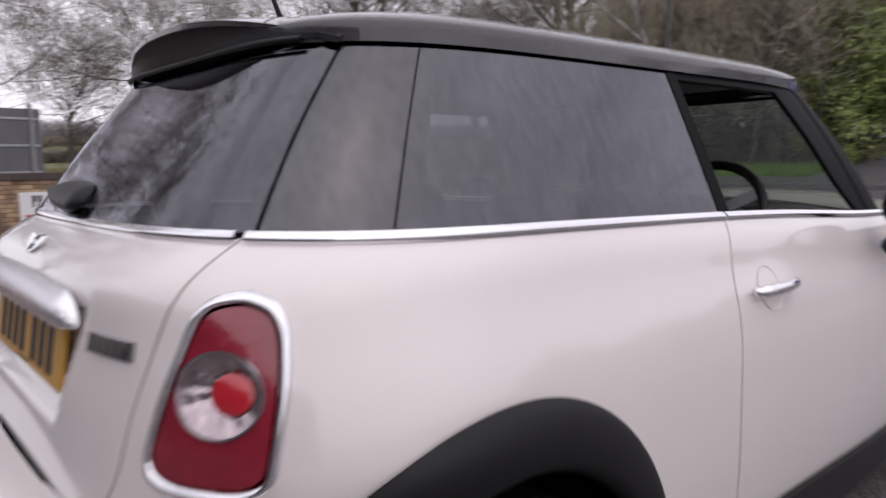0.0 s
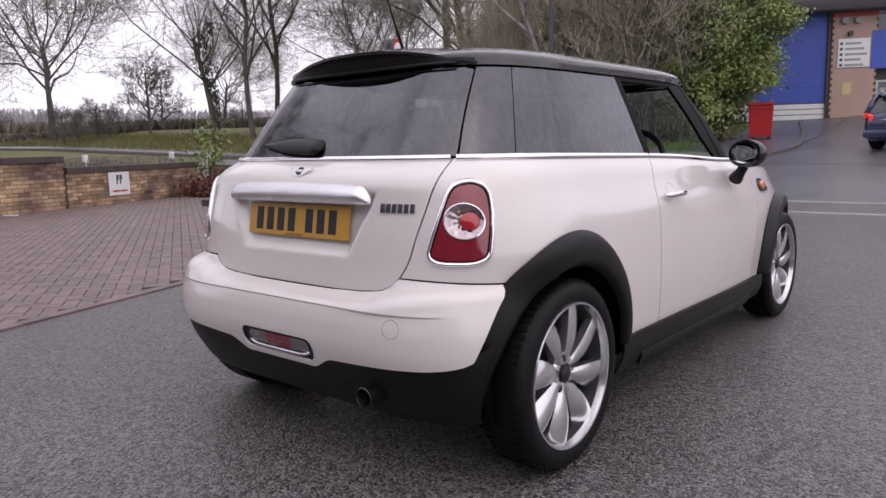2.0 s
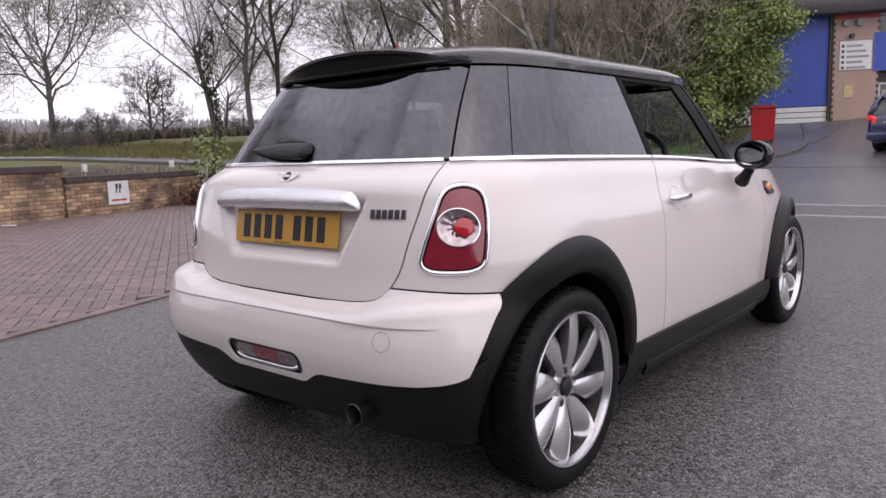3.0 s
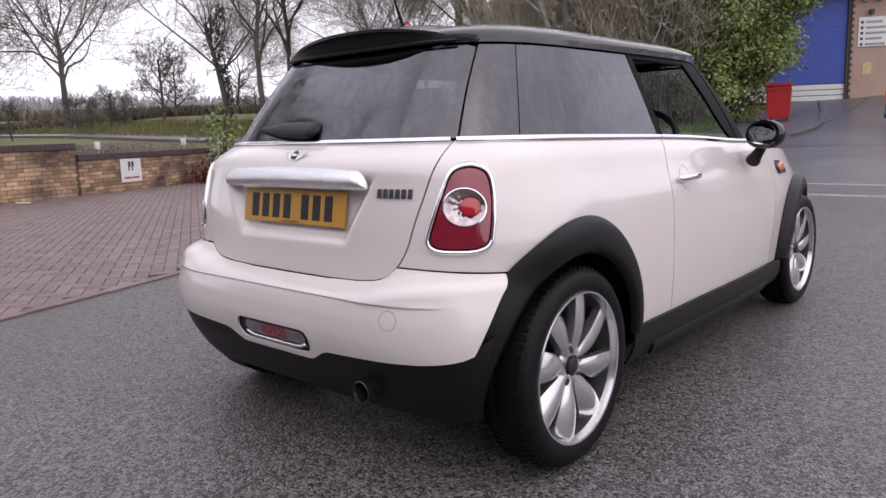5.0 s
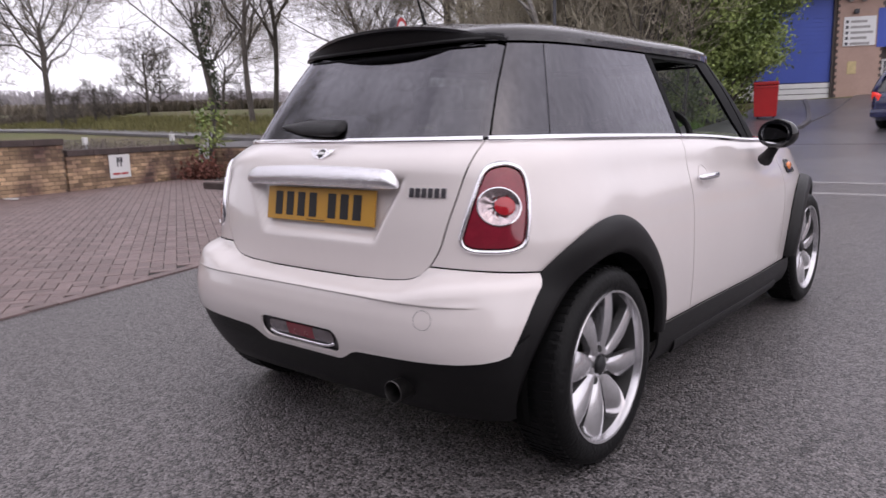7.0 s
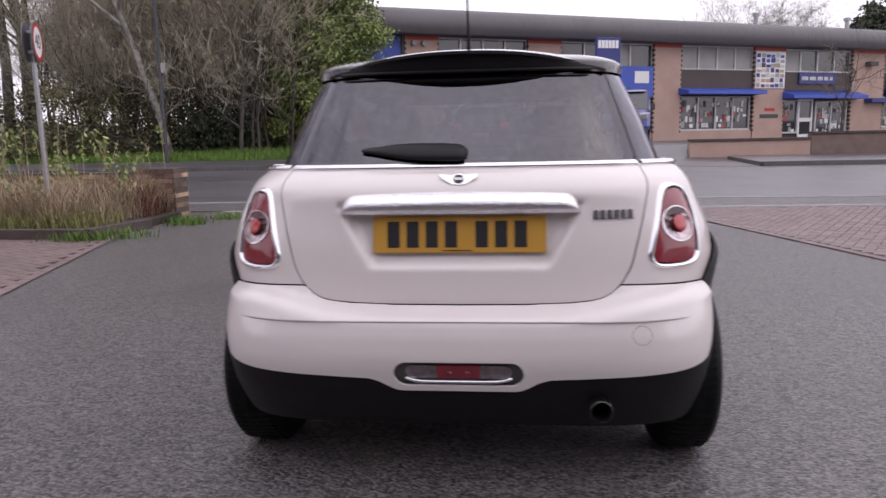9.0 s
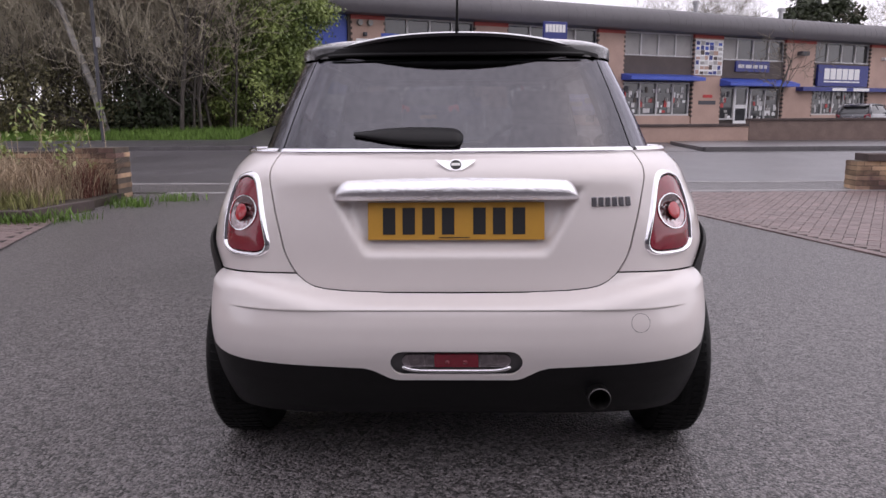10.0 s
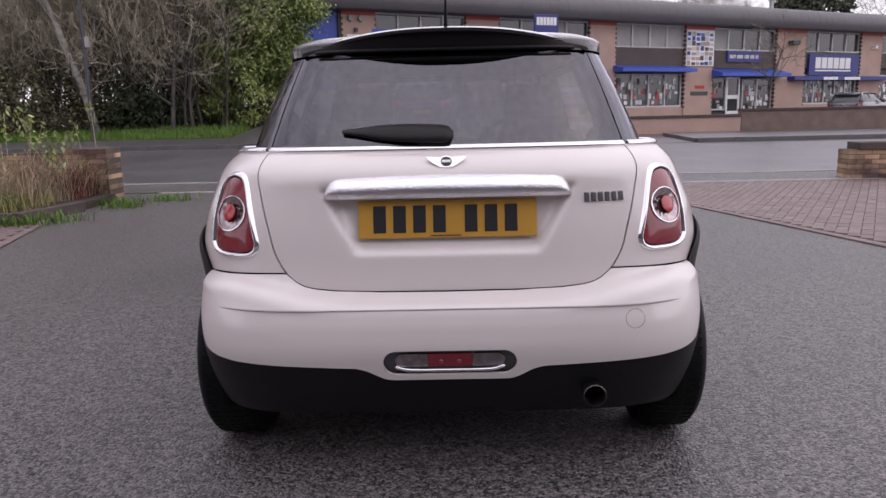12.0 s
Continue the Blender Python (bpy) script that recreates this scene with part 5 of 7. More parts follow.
def grip(x, t):
    """The chrome grip over the plate: arched above, flat below."""
    e = np.sqrt(1 - 0.985 * np.clip((np.abs(x) - 0.87) / 0.13, 0, 1) ** 2)
    top = 0.876 + (0.0640 - 0.011 * np.abs(x) ** 2) * e
    z = 0.876 + (top - 0.876) * t
    xx = x * 0.359
    y = body_y(xx, z / 1.017) - 0.034 * np.sin(np.clip(t * 0.80 + 0.16, 0, 1) * math.pi) ** 0.7 * e
    return np.stack([xx, y, z], -1)


sheet("grip_bar", grip, np.sin(np.linspace(-math.pi / 2, math.pi / 2, 70)), np.linspace(0, 1, 14), M_CHROME_WET, car, edge=0.004, label="wet chrome grip bar")
badge = root("badge", None, "", "")
badge.parent = car
badge.matrix_basis = pose(0, float(body_y(0.0, 0.957)) - 0.004, 0.973, -38)
bm = bmesh.new()
lathe(bm, [(0.004, 0.0), (0.004, 0.0185), (-0.001, 0.0205), (-0.004, 0.0205), (-0.004, 0.0)], 32, "y")
part("disc", bm, M_CHROME, badge)
bm = bmesh.new()
lathe(bm, [(-0.0045, 0.0165), (-0.0055, 0.016), (-0.0055, 0.0)], 32, "y")
part("dark_centre", bm, M_INK, badge)
part("pale_bar", boxed(-0.013, -0.0068, -0.0045, 0.013, -0.005, 0.0045), M_WHITE, badge)
for s in (1, -1):
    bm = bmesh.new()
    v = [bm.verts.new((s * x, y, z)) for y in (-0.002, -0.006) for x, z in ((0.018, 0.013), (0.060, 0.017), (0.052, 0.006), (0.036, -0.008), (0.014, -0.022))]
    bm.faces.new(v[5:] if s > 0 else v[5:][::-1])
    for k in range(5):
        f = (v[k], v[(k + 1) % 5], v[5 + (k + 1) % 5], v[5 + k])
        bm.faces.new(f if s > 0 else f[::-1])
    part("wing", bm, M_CHROME, badge)
for k in range(6):
    x = 0.405 + k * 0.0205
    yaw = math.degrees(math.atan2(float(body_y(x + 0.005, 0.852) - body_y(x - 0.005, 0.852)), 0.01))
    part("letter_bar", boxed(-0.0078, -0.003, -0.014, 0.0078, 0.004, 0.014, 0.002), M_DARK_CHROME, car, "dark chrome lettering bar", m=pose(x, float(body_y(x, 0.852)) - 0.002, 0.866, -14, 0, yaw) @ Matrix.Shear("XZ", 4, (0.25, 0)))

# rear wiper
def wiper(x, t):
    """A tapered cover lying on the glass, thick at its pivot (x = 1)."""
    xx = -0.312 + 0.335 * x
    zc = 1.052 + 0.012 * (1 - x)
    end = np.sqrt(np.clip(1 - np.clip((x - 0.9) / 0.1, 0, 1) ** 2, 0.02, 1))
    h = 0.006 + 0.022 * np.sin(np.clip(x * 0.85 + 0.1, 0, 1) * 2.2) * np.clip(x * 3, 0, 1) ** 0.5 * end
    z = zc + h * np.cos(t * math.pi)
    v = np.clip((z - 1.017) / 0.298, 0, 1)
    w, l, n = house_w(v), GC + house_rear(v), house_n(v)
    y = GC - l * (1 - np.clip(np.abs(xx) / w, 0, 0.999) ** n) ** (1 / n)
    return np.stack([xx, y - 0.004 - (0.012 + 0.018 * x) * np.sin(t * math.pi) * end, z], -1)


sheet("rear_wiper", wiper, np.linspace(0, 1, 30), np.linspace(0, 1, 10), M_TRIM, car, edge=0.006)

# fog lamp
fog = sheet("rear_fog_lamp", lambda u, z: bumper_surface(u, z) + np.array([0, 0.020, 0]), np.linspace(-0.205, 0.205, 60), np.linspace(0.355, 0.455, 20), M_RECESS, car, [lambda u, z: 0.012 - fog_hole(u, z)], edge=0, label="rear fog lamp set in the bumper")
def fog_face(a, b, out):
    return lambda x, z: bumper_surface(x, z) + np.array([0, 0.011 - out, 0])
def fog_in(a, b):
    return lambda x, z: 0.0205 - np.hypot(np.maximum(np.abs(x) - 0.133, 0), z - 0.410)
sheet("red_lens", fog_face(0, 0, 0.0), np.linspace(-0.062, 0.062, 20), np.linspace(0.39, 0.438, 10), M_RED, fog, [fog_in(0, 0)], edge=0.02)
for s in (1, -1):
    sheet("clear_lens", fog_face(0, 0, 0.0), s * np.linspace(0.063, 0.156, 20), np.linspace(0.39, 0.438, 12), M_FOG_CLEAR, fog, [fog_in(0, 0)], edge=0.02)
bm = bmesh.new()
tube(bm, [(x, float(bumper_surface(np.array(x), np.array(0.388))[1]) + 0.008, 0.3865 + 0.012 * (abs(x) / 0.155) ** 8) for x in np.linspace(-0.157, 0.157, 28)], 0.0055, 8)
part("chrome_lip", bm, M_CHROME, fog, smooth=True)

for s in (1, -1):
    bm = bmesh.new()
    bmesh.ops.create_icosphere(bm, subdivisions=2, radius=0.009, matrix=Matrix.Translation((s * 0.026, float(bumper_surface(np.array(0.026), np.array(0.41))[1]) + 0.017, 0.414)))
    part("bulb", bm, M_RED, fog, smooth=True)

# towing eye cover, exhaust
sheet("towing_eye_cover", lambda u, z: bumper_surface(u, z) + np.array([0, -0.0012, 0]), np.arange(0.475, 0.545, 0.0018), np.arange(0.485, 0.56, 0.0018), M_SHELL, car,
      [lambda u, z: 0.0265 - np.hypot(u - 0.508, z - 0.522), lambda u, z: np.hypot(u - 0.508, z - 0.522) - 0.0256], edge=0)
bm = bmesh.new()
lathe(bm, [(-0.10, 0.030), (-0.553, 0.032), (-0.560, 0.0335), (-0.562, 0.031), (-0.555, 0.0285), (-0.42, 0.028), (-0.40, 0.0)], 28, "y")
bmesh.ops.translate(bm, verts=bm.verts, vec=(0.415, 0, 0.305))
part("exhaust_pipe", bm, mat("sooty_steel", (0.10, 0.095, 0.095), 0.35, 0.9, var=0.4, scale=20), car, "sooty steel exhaust pipe", True, 40)

# aerial
bm = bmesh.new()
tube(bm, [(0.004, 0.115, 1.400), (0.004, 0.105, 1.425), (0.005, 0.07, 1.50), (0.006, 0.00, 1.66)], [0.014, 0.007, 0.004, 0.003], 8)
part("aerial", bm, M_TRIM, car, smooth=True)

# door handles, repeaters, mirrors
for s in (1, -1):
    handle = root("door_handle", None, "", "")
    handle.parent = car
    cup = sheet("handle_cup", lambda y, z: np.stack([s * (body_x(y, z) + 0.0015 - 0.022 * np.clip(1 - np.hypot((y - 0.850) / 0.048, (z - 0.826) / 0.046), 0, 1) ** 0.6), y, z], -1), np.linspace(0.795, 0.905, 26), np.linspace(0.78, 0.885, 26), M_PAINT, handle,
                [lambda y, z: 1 - np.hypot((y - 0.850) / 0.050, (z - 0.826) / 0.048)], edge=0)
    bm = bmesh.new()
    ys = np.linspace(0.755, 0.955, 16)
    tube(bm, [(s * (float(body_x(y, 0.828)) + 0.010 + 0.020 * math.sin(math.pi * min(1, max(0, (y - 0.75) / 0.21))) ** 0.6), y, 0.830) for y in ys], [0.013 if 1 < k < 14 else 0.009 for k in range(16)], 10)
    bmesh.ops.scale(bm, verts=bm.verts, vec=(1, 1, 1.0))
    part("grip", bm, M_CHROME, handle, "chrome door handle", True)
    rep = root("side_repeater", None, "", "")
    rep.parent = car
    yr, zr = 2.125, 0.792
    bm = bmesh.new()
    v = [bm.verts.new((s * (float(body_x(yr + dy, zr + dz)) + o), yr + dy, zr + dz)) for o in (0.012, -0.002) for dy, dz in ((-0.07, 0.0), (-0.05, -0.032), (0.065, -0.034), (0.085, -0.02), (0.0, 0.034), (-0.045, 0.036))]
    for k in range(6):
        bm.faces.new((v[k], v[6 + k], v[6 + (k + 1) % 6], v[(k + 1) % 6]))
    bm.faces.new(v[:6])
    part("surround", bm, M_BLACK_GLOSS, rep)
    bm = bmesh.new()
    bmesh.ops.create_icosphere(bm, subdivisions=3, radius=1, matrix=Matrix.Translation((s * (float(body_x(yr, zr)) + 0.012), yr - 0.012, zr)) @ Matrix.Diagonal((0.012, 0.040, 0.024, 1)))
    part("amber_lens", bm, M_AMBER, rep, "amber lens", True)
    mirror = root("door_mirror", pose(s * 0.855, 1.53, 0.972, -7, 0, s * -19), "", "")
    mirror.parent = car
    bm = bmesh.new()
    bmesh.ops.create_uvsphere(bm, u_segments=32, v_segments=20, radius=1, matrix=Matrix.Diagonal((0.092, 0.075, 0.066, 1)))
    for v in bm.verts:
        if v.co.y < -0.022:
            v.co.y = -0.022
    part("cap", bm, M_BLACK_GLOSS, mirror, "gloss black mirror cap", True, 40)
    bm = bmesh.new()
    lathe(bm, [(-0.0245, 0.0), (-0.0248, 0.86), (-0.0222, 0.87)], 36, "y")
    bmesh.ops.scale(bm, verts=bm.verts, vec=(0.078, 1, 0.053))
    part("mirror_glass", bm, M_MIRROR, mirror)
    bm = bmesh.new()
    tube(bm, [(s * -0.01, 0.015, -0.045), (s * -0.045, 0.025, -0.085), (s * -0.085, 0.05, -0.115)], [0.020, 0.024, 0.034], 10)
    part("arm", bm, M_TRIM, mirror, smooth=True)

# wheels
def wheel(m, s):
    """A road wheel at its hub, s: the side its face looks to."""
    w = put("wheel", None, car, m)
    bm = bmesh.new()
    lathe(bm, [(0.10 * s, 0.236), (0.104 * s, 0.245), (0.108 * s, 0.262), (0.104 * s, 0.285), (0.092 * s, 0.300), (0.075 * s, 0.3065), (0.03 * s, 0.308), (-0.03 * s, 0.307), (-0.060 * s, 0.300), (-0.075 * s, 0.282), (-0.075 * s, 0.236)], 72)
    part("tyre", bm, M_TYRE, w, "black low-profile tyre", True, 50)
    bm = bmesh.new()
    for k in range(72):
        a = 2 * math.pi * k / 72
        for x0, x1, tw in ((0.045, 0.081, 0.10), (-0.048, 0.030, -0.06)):
            mm = Matrix.Rotation(a, 4, "X") @ Matrix.Translation(((x0 + x1) / 2 * s, 0, 0.3068)) @ Matrix.Rotation(tw * s, 4, "Z") @ Matrix.Diagonal((abs(x1 - x0), 0.0145, 0.006, 1))
            bmesh.ops.create_cube(bm, size=1, matrix=mm)
    part("tread", bm, M_TYRE, w)
    bm = bmesh.new()
    lathe(bm, [(0.100 * s, 0.2385), (0.1045 * s, 0.2365), (0.103 * s, 0.230), (0.092 * s, 0.2265), (0.080 * s, 0.224)], 72)
    part("rim", bm, M_ALLOY, w, "silver alloy rim", True, 45)
    # the rim's barrel, coloured dark for the shade behind the spokes
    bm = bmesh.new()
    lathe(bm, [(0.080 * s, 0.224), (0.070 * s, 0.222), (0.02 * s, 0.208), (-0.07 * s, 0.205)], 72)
    part("barrel", bm, M_WHEEL_SHADE_BOLT, w, "inner barrel of the rim, shade put into its dark colour", True, 45)
    # a dark disc standing in for the shade between the spokes
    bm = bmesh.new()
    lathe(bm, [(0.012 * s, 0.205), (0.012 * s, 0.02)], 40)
    part("dark_well", bm, M_WHEEL_SHADE_BOLT, w)
    bm = bmesh.new()
    lathe(bm, [(0.02 * s, 0.05), (0.026 * s, 0.14), (0.016 * s, 0.142)], 40)
    part("brake_disc", bm, mat("brake_steel", (0.20, 0.19, 0.18), 0.4, 0.9, var=0.3, scale=10) if "brake_steel" not in bpy.data.materials else bpy.data.materials["brake_steel"], w)
    bm = bmesh.new()
    lathe(bm, [(0.03 * s, 0.075), (0.060 * s, 0.070), (0.070 * s, 0.055), (0.068 * s, 0.036), (0.060 * s, 0.034), (0.060 * s, 0.0)], 40)
    part("hub", bm, M_ALLOY, w, "silver hub", True, 40)
    bm = bmesh.new()
    lathe(bm, [(0.060 * s, 0.030), (0.074 * s, 0.027), (0.078 * s, 0.020), (0.079 * s, 0.0)], 28)
    part("hub_cap", bm, M_INK, w, "black hub cap", True, 40)
    for k in range(5):
        a = 2 * math.pi * (k + 0.3) / 5
        bm = bmesh.new()
        lathe(bm, [(0.060 * s, 0.0), (0.071 * s, 0.0), (0.071 * s, 0.011), (0.064 * s, 0.012)], 12)
        bmesh.ops.translate(bm, verts=bm.verts, vec=(0, 0.052 * math.cos(a), 0.052 * math.sin(a)))
        part("wheel_bolt", bm, M_WHEEL_SHADE_BOLT, w)
    me = None
    for k in range(8):
        if me is None:
            # a broad paddle, one edge high and one edge low, twisting as it widens to the rim
            verts, faces = [], []
            nr, nw = 14, 8
            for i in range(nr):
                t = i / (nr - 1)
                r = 0.040 + 0.185 * t
                half = 0.013 + 0.031 * math.sin(min(1.0, 1.2 * t) * math.pi / 2)
                lean = 0.005 * math.sin(t * math.pi)
                for side in (0, 1):
                    for j in range(nw):
                        q = -1 + 2 * j / (nw - 1)
                        y = half * q + lean
                        x = 0.070 + 0.010 * math.sin(t * math.pi) + 0.012 * t - 0.013 * q * t - 0.016 * q * q * (0.4 + 0.6 * t) - (0.028 if side else 0)
                        verts.append((x * s, y * s, r))
            for i in range(nr - 1):
                for j in range(nw - 1):
                    a, b = i * 2 * nw + j, (i + 1) * 2 * nw + j
                    faces.append((a, b, b + 1, a + 1))
                    faces.append((a + nw, a + nw + 1, b + nw + 1, b + nw))
                for j, o in ((0, 1), (nw - 1, -1)):
                    a, b = i * 2 * nw + j, (i + 1) * 2 * nw + j
                    faces.append((a, a + nw, b + nw, b) if o > 0 else (a, b, b + nw, a + nw))
            me = mesh_of("spoke", verts, faces, M_ALLOY, True, 50)
            bmf = bmesh.new()
            bmf.from_mesh(me)
            bmesh.ops.recalc_face_normals(bmf, faces=bmf.faces)
            bmf.to_mesh(me)
            bmf.free()
        put("spoke", me, w, Matrix.Rotation(radians(-13 + 45 * k), 4, "X"))


for s in (1, -1):
    wheel(pose(s * 0.718, -0.020, 0.308), s)
    wheel(pose(s * 0.690, WB, 0.308, 17), s)

# inside
def seat(x, y):
    st = root("front_seat", pose(x, y, 0.35), "", "")
    st.parent = car
    part("cushion", boxed(-0.24, -0.22, 0, 0.24, 0.26, 0.16, 0.05), M_SEAT, st, smooth=True)
    bm = boxed(-0.23, -0.07, 0, 0.23, 0.07, 0.60, 0.05)
    bmesh.ops.transform(bm, matrix=pose(0, -0.24, 0.10, 14), verts=bm.verts)
    part("backrest", bm, M_SEAT, st, smooth=True)
    bm = boxed(-0.12, -0.05, 0, 0.12, 0.05, 0.17, 0.04)
    bmesh.ops.transform(bm, matrix=pose(0, -0.40, 0.71, 14), verts=bm.verts)
    part("headrest", bm, M_SEAT, st, smooth=True)


seat(0.36, 1.02)
seat(-0.36, 1.02)
bench = root("rear_bench", pose(0, 0.12, 0.40), "", "")
bench.parent = car
part("cushion", boxed(-0.50, 0, 0, 0.50, 0.42, 0.13, 0.04), M_SEAT, bench, smooth=True)
bm = boxed(-0.50, -0.05, 0, 0.50, 0.05, 0.46, 0.04)
bmesh.ops.transform(bm, matrix=pose(0, -0.02, 0.1, 12), verts=bm.verts)
part("backrest", bm, M_SEAT, bench, smooth=True)
for x in (-0.30, 0.30):
    bm = boxed(-0.11, -0.04, 0, 0.11, 0.04, 0.14, 0.03)
    bmesh.ops.transform(bm, matrix=pose(x, -0.14, 0.56, 12), verts=bm.verts)
    part("headrest", bm, M_SEAT, bench, smooth=True)
part("parcel_shelf", boxed(-0.52, -0.30, 0.93, 0.52, 0.02, 0.95, 0.006), M_SEAT, car)
part("dashboard", boxed(-0.64, 1.52, 0.70, 0.64, 1.86, 0.93, 0.04), M_SEAT, car, smooth=True)
part("dash_trim", boxed(-0.62, 1.50, 0.82, 0.62, 1.53, 0.90, 0.01), M_SILVER, car)
part("headliner", boxed(-0.50, 0.02, 1.318, 0.50, 1.42, 1.326, 0.003), M_SEAT, car)
steer = root("steering_wheel", pose(0.36, 1.30, 0.93, 62), "", "")
steer.parent = car
bm = bmesh.new()
ring = [Vector((0.180 * math.cos(2 * math.pi * k / 40), 0.180 * math.sin(2 * math.pi * k / 40), 0)) for k in range(41)]
tube(bm, ring, 0.015, 8, False)
part("rim", bm, M_TRIM, steer, smooth=True)
bm = bmesh.new()
lathe(bm, [(0.02, 0.0), (0.02, 0.06), (-0.05, 0.065), (-0.05, 0)], 24, "z")
part("boss", bm, M_TRIM, steer, smooth=True, sharp=40)
for a in (0, 120, 240):
    part("spoke", boxed(-0.02, 0.05, -0.008, 0.02, 0.17, 0.008, 0.004), M_SILVER, steer, m=Matrix.Rotation(radians(a + 60), 4, "Z"))

# the nose
for s in (1, -1):
    hl = root("headlamp", pose(s * 0.46, 2.86, 0.63, -38, 0, s * -20), "", "")
    hl.parent = car
    bm = bmesh.new()
    lathe(bm, [(0.0, 0.145), (0.03, 0.135), (0.05, 0.08), (0.055, 0)], 32, "y")
    part("lens", bm, M_CLEAR_LENS, hl, smooth=True)
    bm = bmesh.new()
    lathe(bm, [(-0.01, 0.15), (0.012, 0.157), (0.014, 0.146)], 32, "y")
    part("chrome_ring", bm, M_CHROME, hl, smooth=True)
part("grille", boxed(-0.36, 3.06, 0.46, 0.36, 3.15, 0.60, 0.03), M_TRIM, car, smooth=True)

# ---- trees and plants ----
def grow(rng, height, radius, forks, levels, upright, fork_at=0.25, lean=0.0, twig=0.012, thin=1.0, limb=1.0):
    """A leafless tree: the trunk with its limbs, and the fine twigs, as two lists of tubes."""
    limbs, twigs = [], []

    def branch(p, d, length, r, level):
        n = 5 if level < 2 else 3
        pts, rad = [p], [r]
        q, dd = p.copy(), d.copy()
        for k in range(n):
            dd = (dd + Vector(rng.normal(0, 0.16 if level else 0.07, 3)) + Vector((0, 0, upright * (0.10 if level else 0.03)))).normalized()
            q = q + dd * (length / n)
            pts.append(q.copy())
            rad.append(r * (1 - 0.75 * (k + 1) / n) if level else r * (1 - 0.55 * (k + 1) / n))
        (limbs if level < levels - 1 else twigs).append((pts, [max(x, twig) for x in rad], 6 if level == 0 else (5 if level == 1 else 3)))
        if level >= levels:
            return
        count = forks[level]
        for k in range(count):
            t = (fork_at + (1 - fork_at) * (k + rng.uniform(0.1, 0.9)) / count) if level == 0 else rng.uniform(0.25, 1.0)
            i = min(int(t * n), n - 1)
            f = t * n - i
            base = pts[i].lerp(pts[i + 1], f)
            axis = (pts[i + 1] - pts[i]).normalized()
            side = axis.orthogonal().normalized()
            side.rotate(Matrix.Rotation(rng.uniform(0, 2 * math.pi), 3, axis))
            spread = rng.uniform(0.55, 1.0) if level else rng.uniform(0.5, 0.95)
            nd = (axis * (1 - 0.5 * spread) + side * spread * (1.0 if level else 0.9)).normalized()
            ratio = (0.62 - 0.30 * (t - fork_at)) * limb if level == 0 else rng.uniform(0.38, 0.62)
            branch(base, nd, length * ratio * rng.uniform(0.8, 1.15), max(rad[i] * 0.55 * thin, twig), level + 1)

    branch(Vector((0, 0, -0.1)), Vector((lean, 0, 1)).normalized(), height, radius, 0)
    return limbs, twigs


def tubes(name, runs, material):
    bm = bmesh.new()
    for pts, rad, sides in runs:
        tube(bm, pts, rad, sides, False)
    me = bpy.data.meshes.new(name)
    bm.to_mesh(me)
    bm.free()
    me.materials.append(material)
    me.shade_smooth()
    return me


def leaf_quads(rng, spots, size, droop=0.0, fold=0.25):
    """Small folded leaves at the spots (place, outward way)."""
    verts, faces = [], []
    for p, o in spots:
        s = size * rng.uniform(0.6, 1.3)
        a = Vector(rng.normal(0, 1, 3))
        a = (a - o * a.dot(o) * 0.6).normalized()
        b = a.cross(o + Vector(rng.normal(0, 0.5, 3))).normalized()
        c = a.cross(b)
        a.z -= droop
        k = len(verts)
        q = Vector(p)
        verts += [q, q + a * s * 0.5 + b * s * 0.28 + c * s * fold * 0.3, q + a * s, q + a * s * 0.5 - b * s * 0.28 + c * s * fold * 0.3]
        faces += [(k, k + 1, k + 2), (k, k + 2, k + 3)]
    return verts, faces


TREE_LABEL = "bare winter tree with a dense crown of fine twigs"
def tree_kind(seed, twigs_of=None, **kw):
    rng = np.random.default_rng(seed)
    limbs, twigs = grow(rng, **kw)
    return tubes("trunk", limbs, M_BARK), tubes("crown", twigs, twigs_of or M_TWIG)


def plant_tree(kind, x, y, turn, scale, label=TREE_LABEL, group="bare trees by the road", lift=0.0, name="bare_tree"):
    t = root(name, pose(x, y, float(ground_z(x, y)) - 0.05 + lift, 0, 0, turn) @ Matrix.Scale(scale, 4), label, "tree", group)
    put("trunk", kind[0], t, kind="stuff" if len(kind) > 2 else "")
    put("crown", kind[1], t, kind="stuff")
    if len(kind) > 2:
        put("leaf", kind[2], t, kind="stuff")
    return t


OAK = tree_kind(1, height=5.0, radius=0.18, forks=(14, 10, 7, 5), levels=4, upright=1.0, fork_at=0.48, twig=0.0095, thin=0.85, limb=2.6)
OAK2 = tree_kind(2, height=6.0, radius=0.20, forks=(13, 10, 6, 5), levels=4, upright=1.2, fork_at=0.45, twig=0.0080, thin=0.68, limb=2.3)
SLIM = tree_kind(3, height=12, radius=0.16, forks=(13, 6, 5, 4), levels=4, upright=1.2, fork_at=0.25, twig=0.010, lean=0.08)
SLIM2 = tree_kind(4, height=13, radius=0.18, forks=(13, 7, 5, 4), levels=4, upright=1.0, fork_at=0.35, twig=0.009, thin=0.7)
M_TWIG_GREY = mat("dark_hawthorn_twigs", (0.150, 0.132, 0.118), 0.9, var=0.3, scale=2)
THORN = tree_kind(5, M_TWIG_GREY, height=3.4, radius=0.10, forks=(12, 7, 5, 3), levels=4, upright=0.5, fork_at=0.15, twig=0.010)


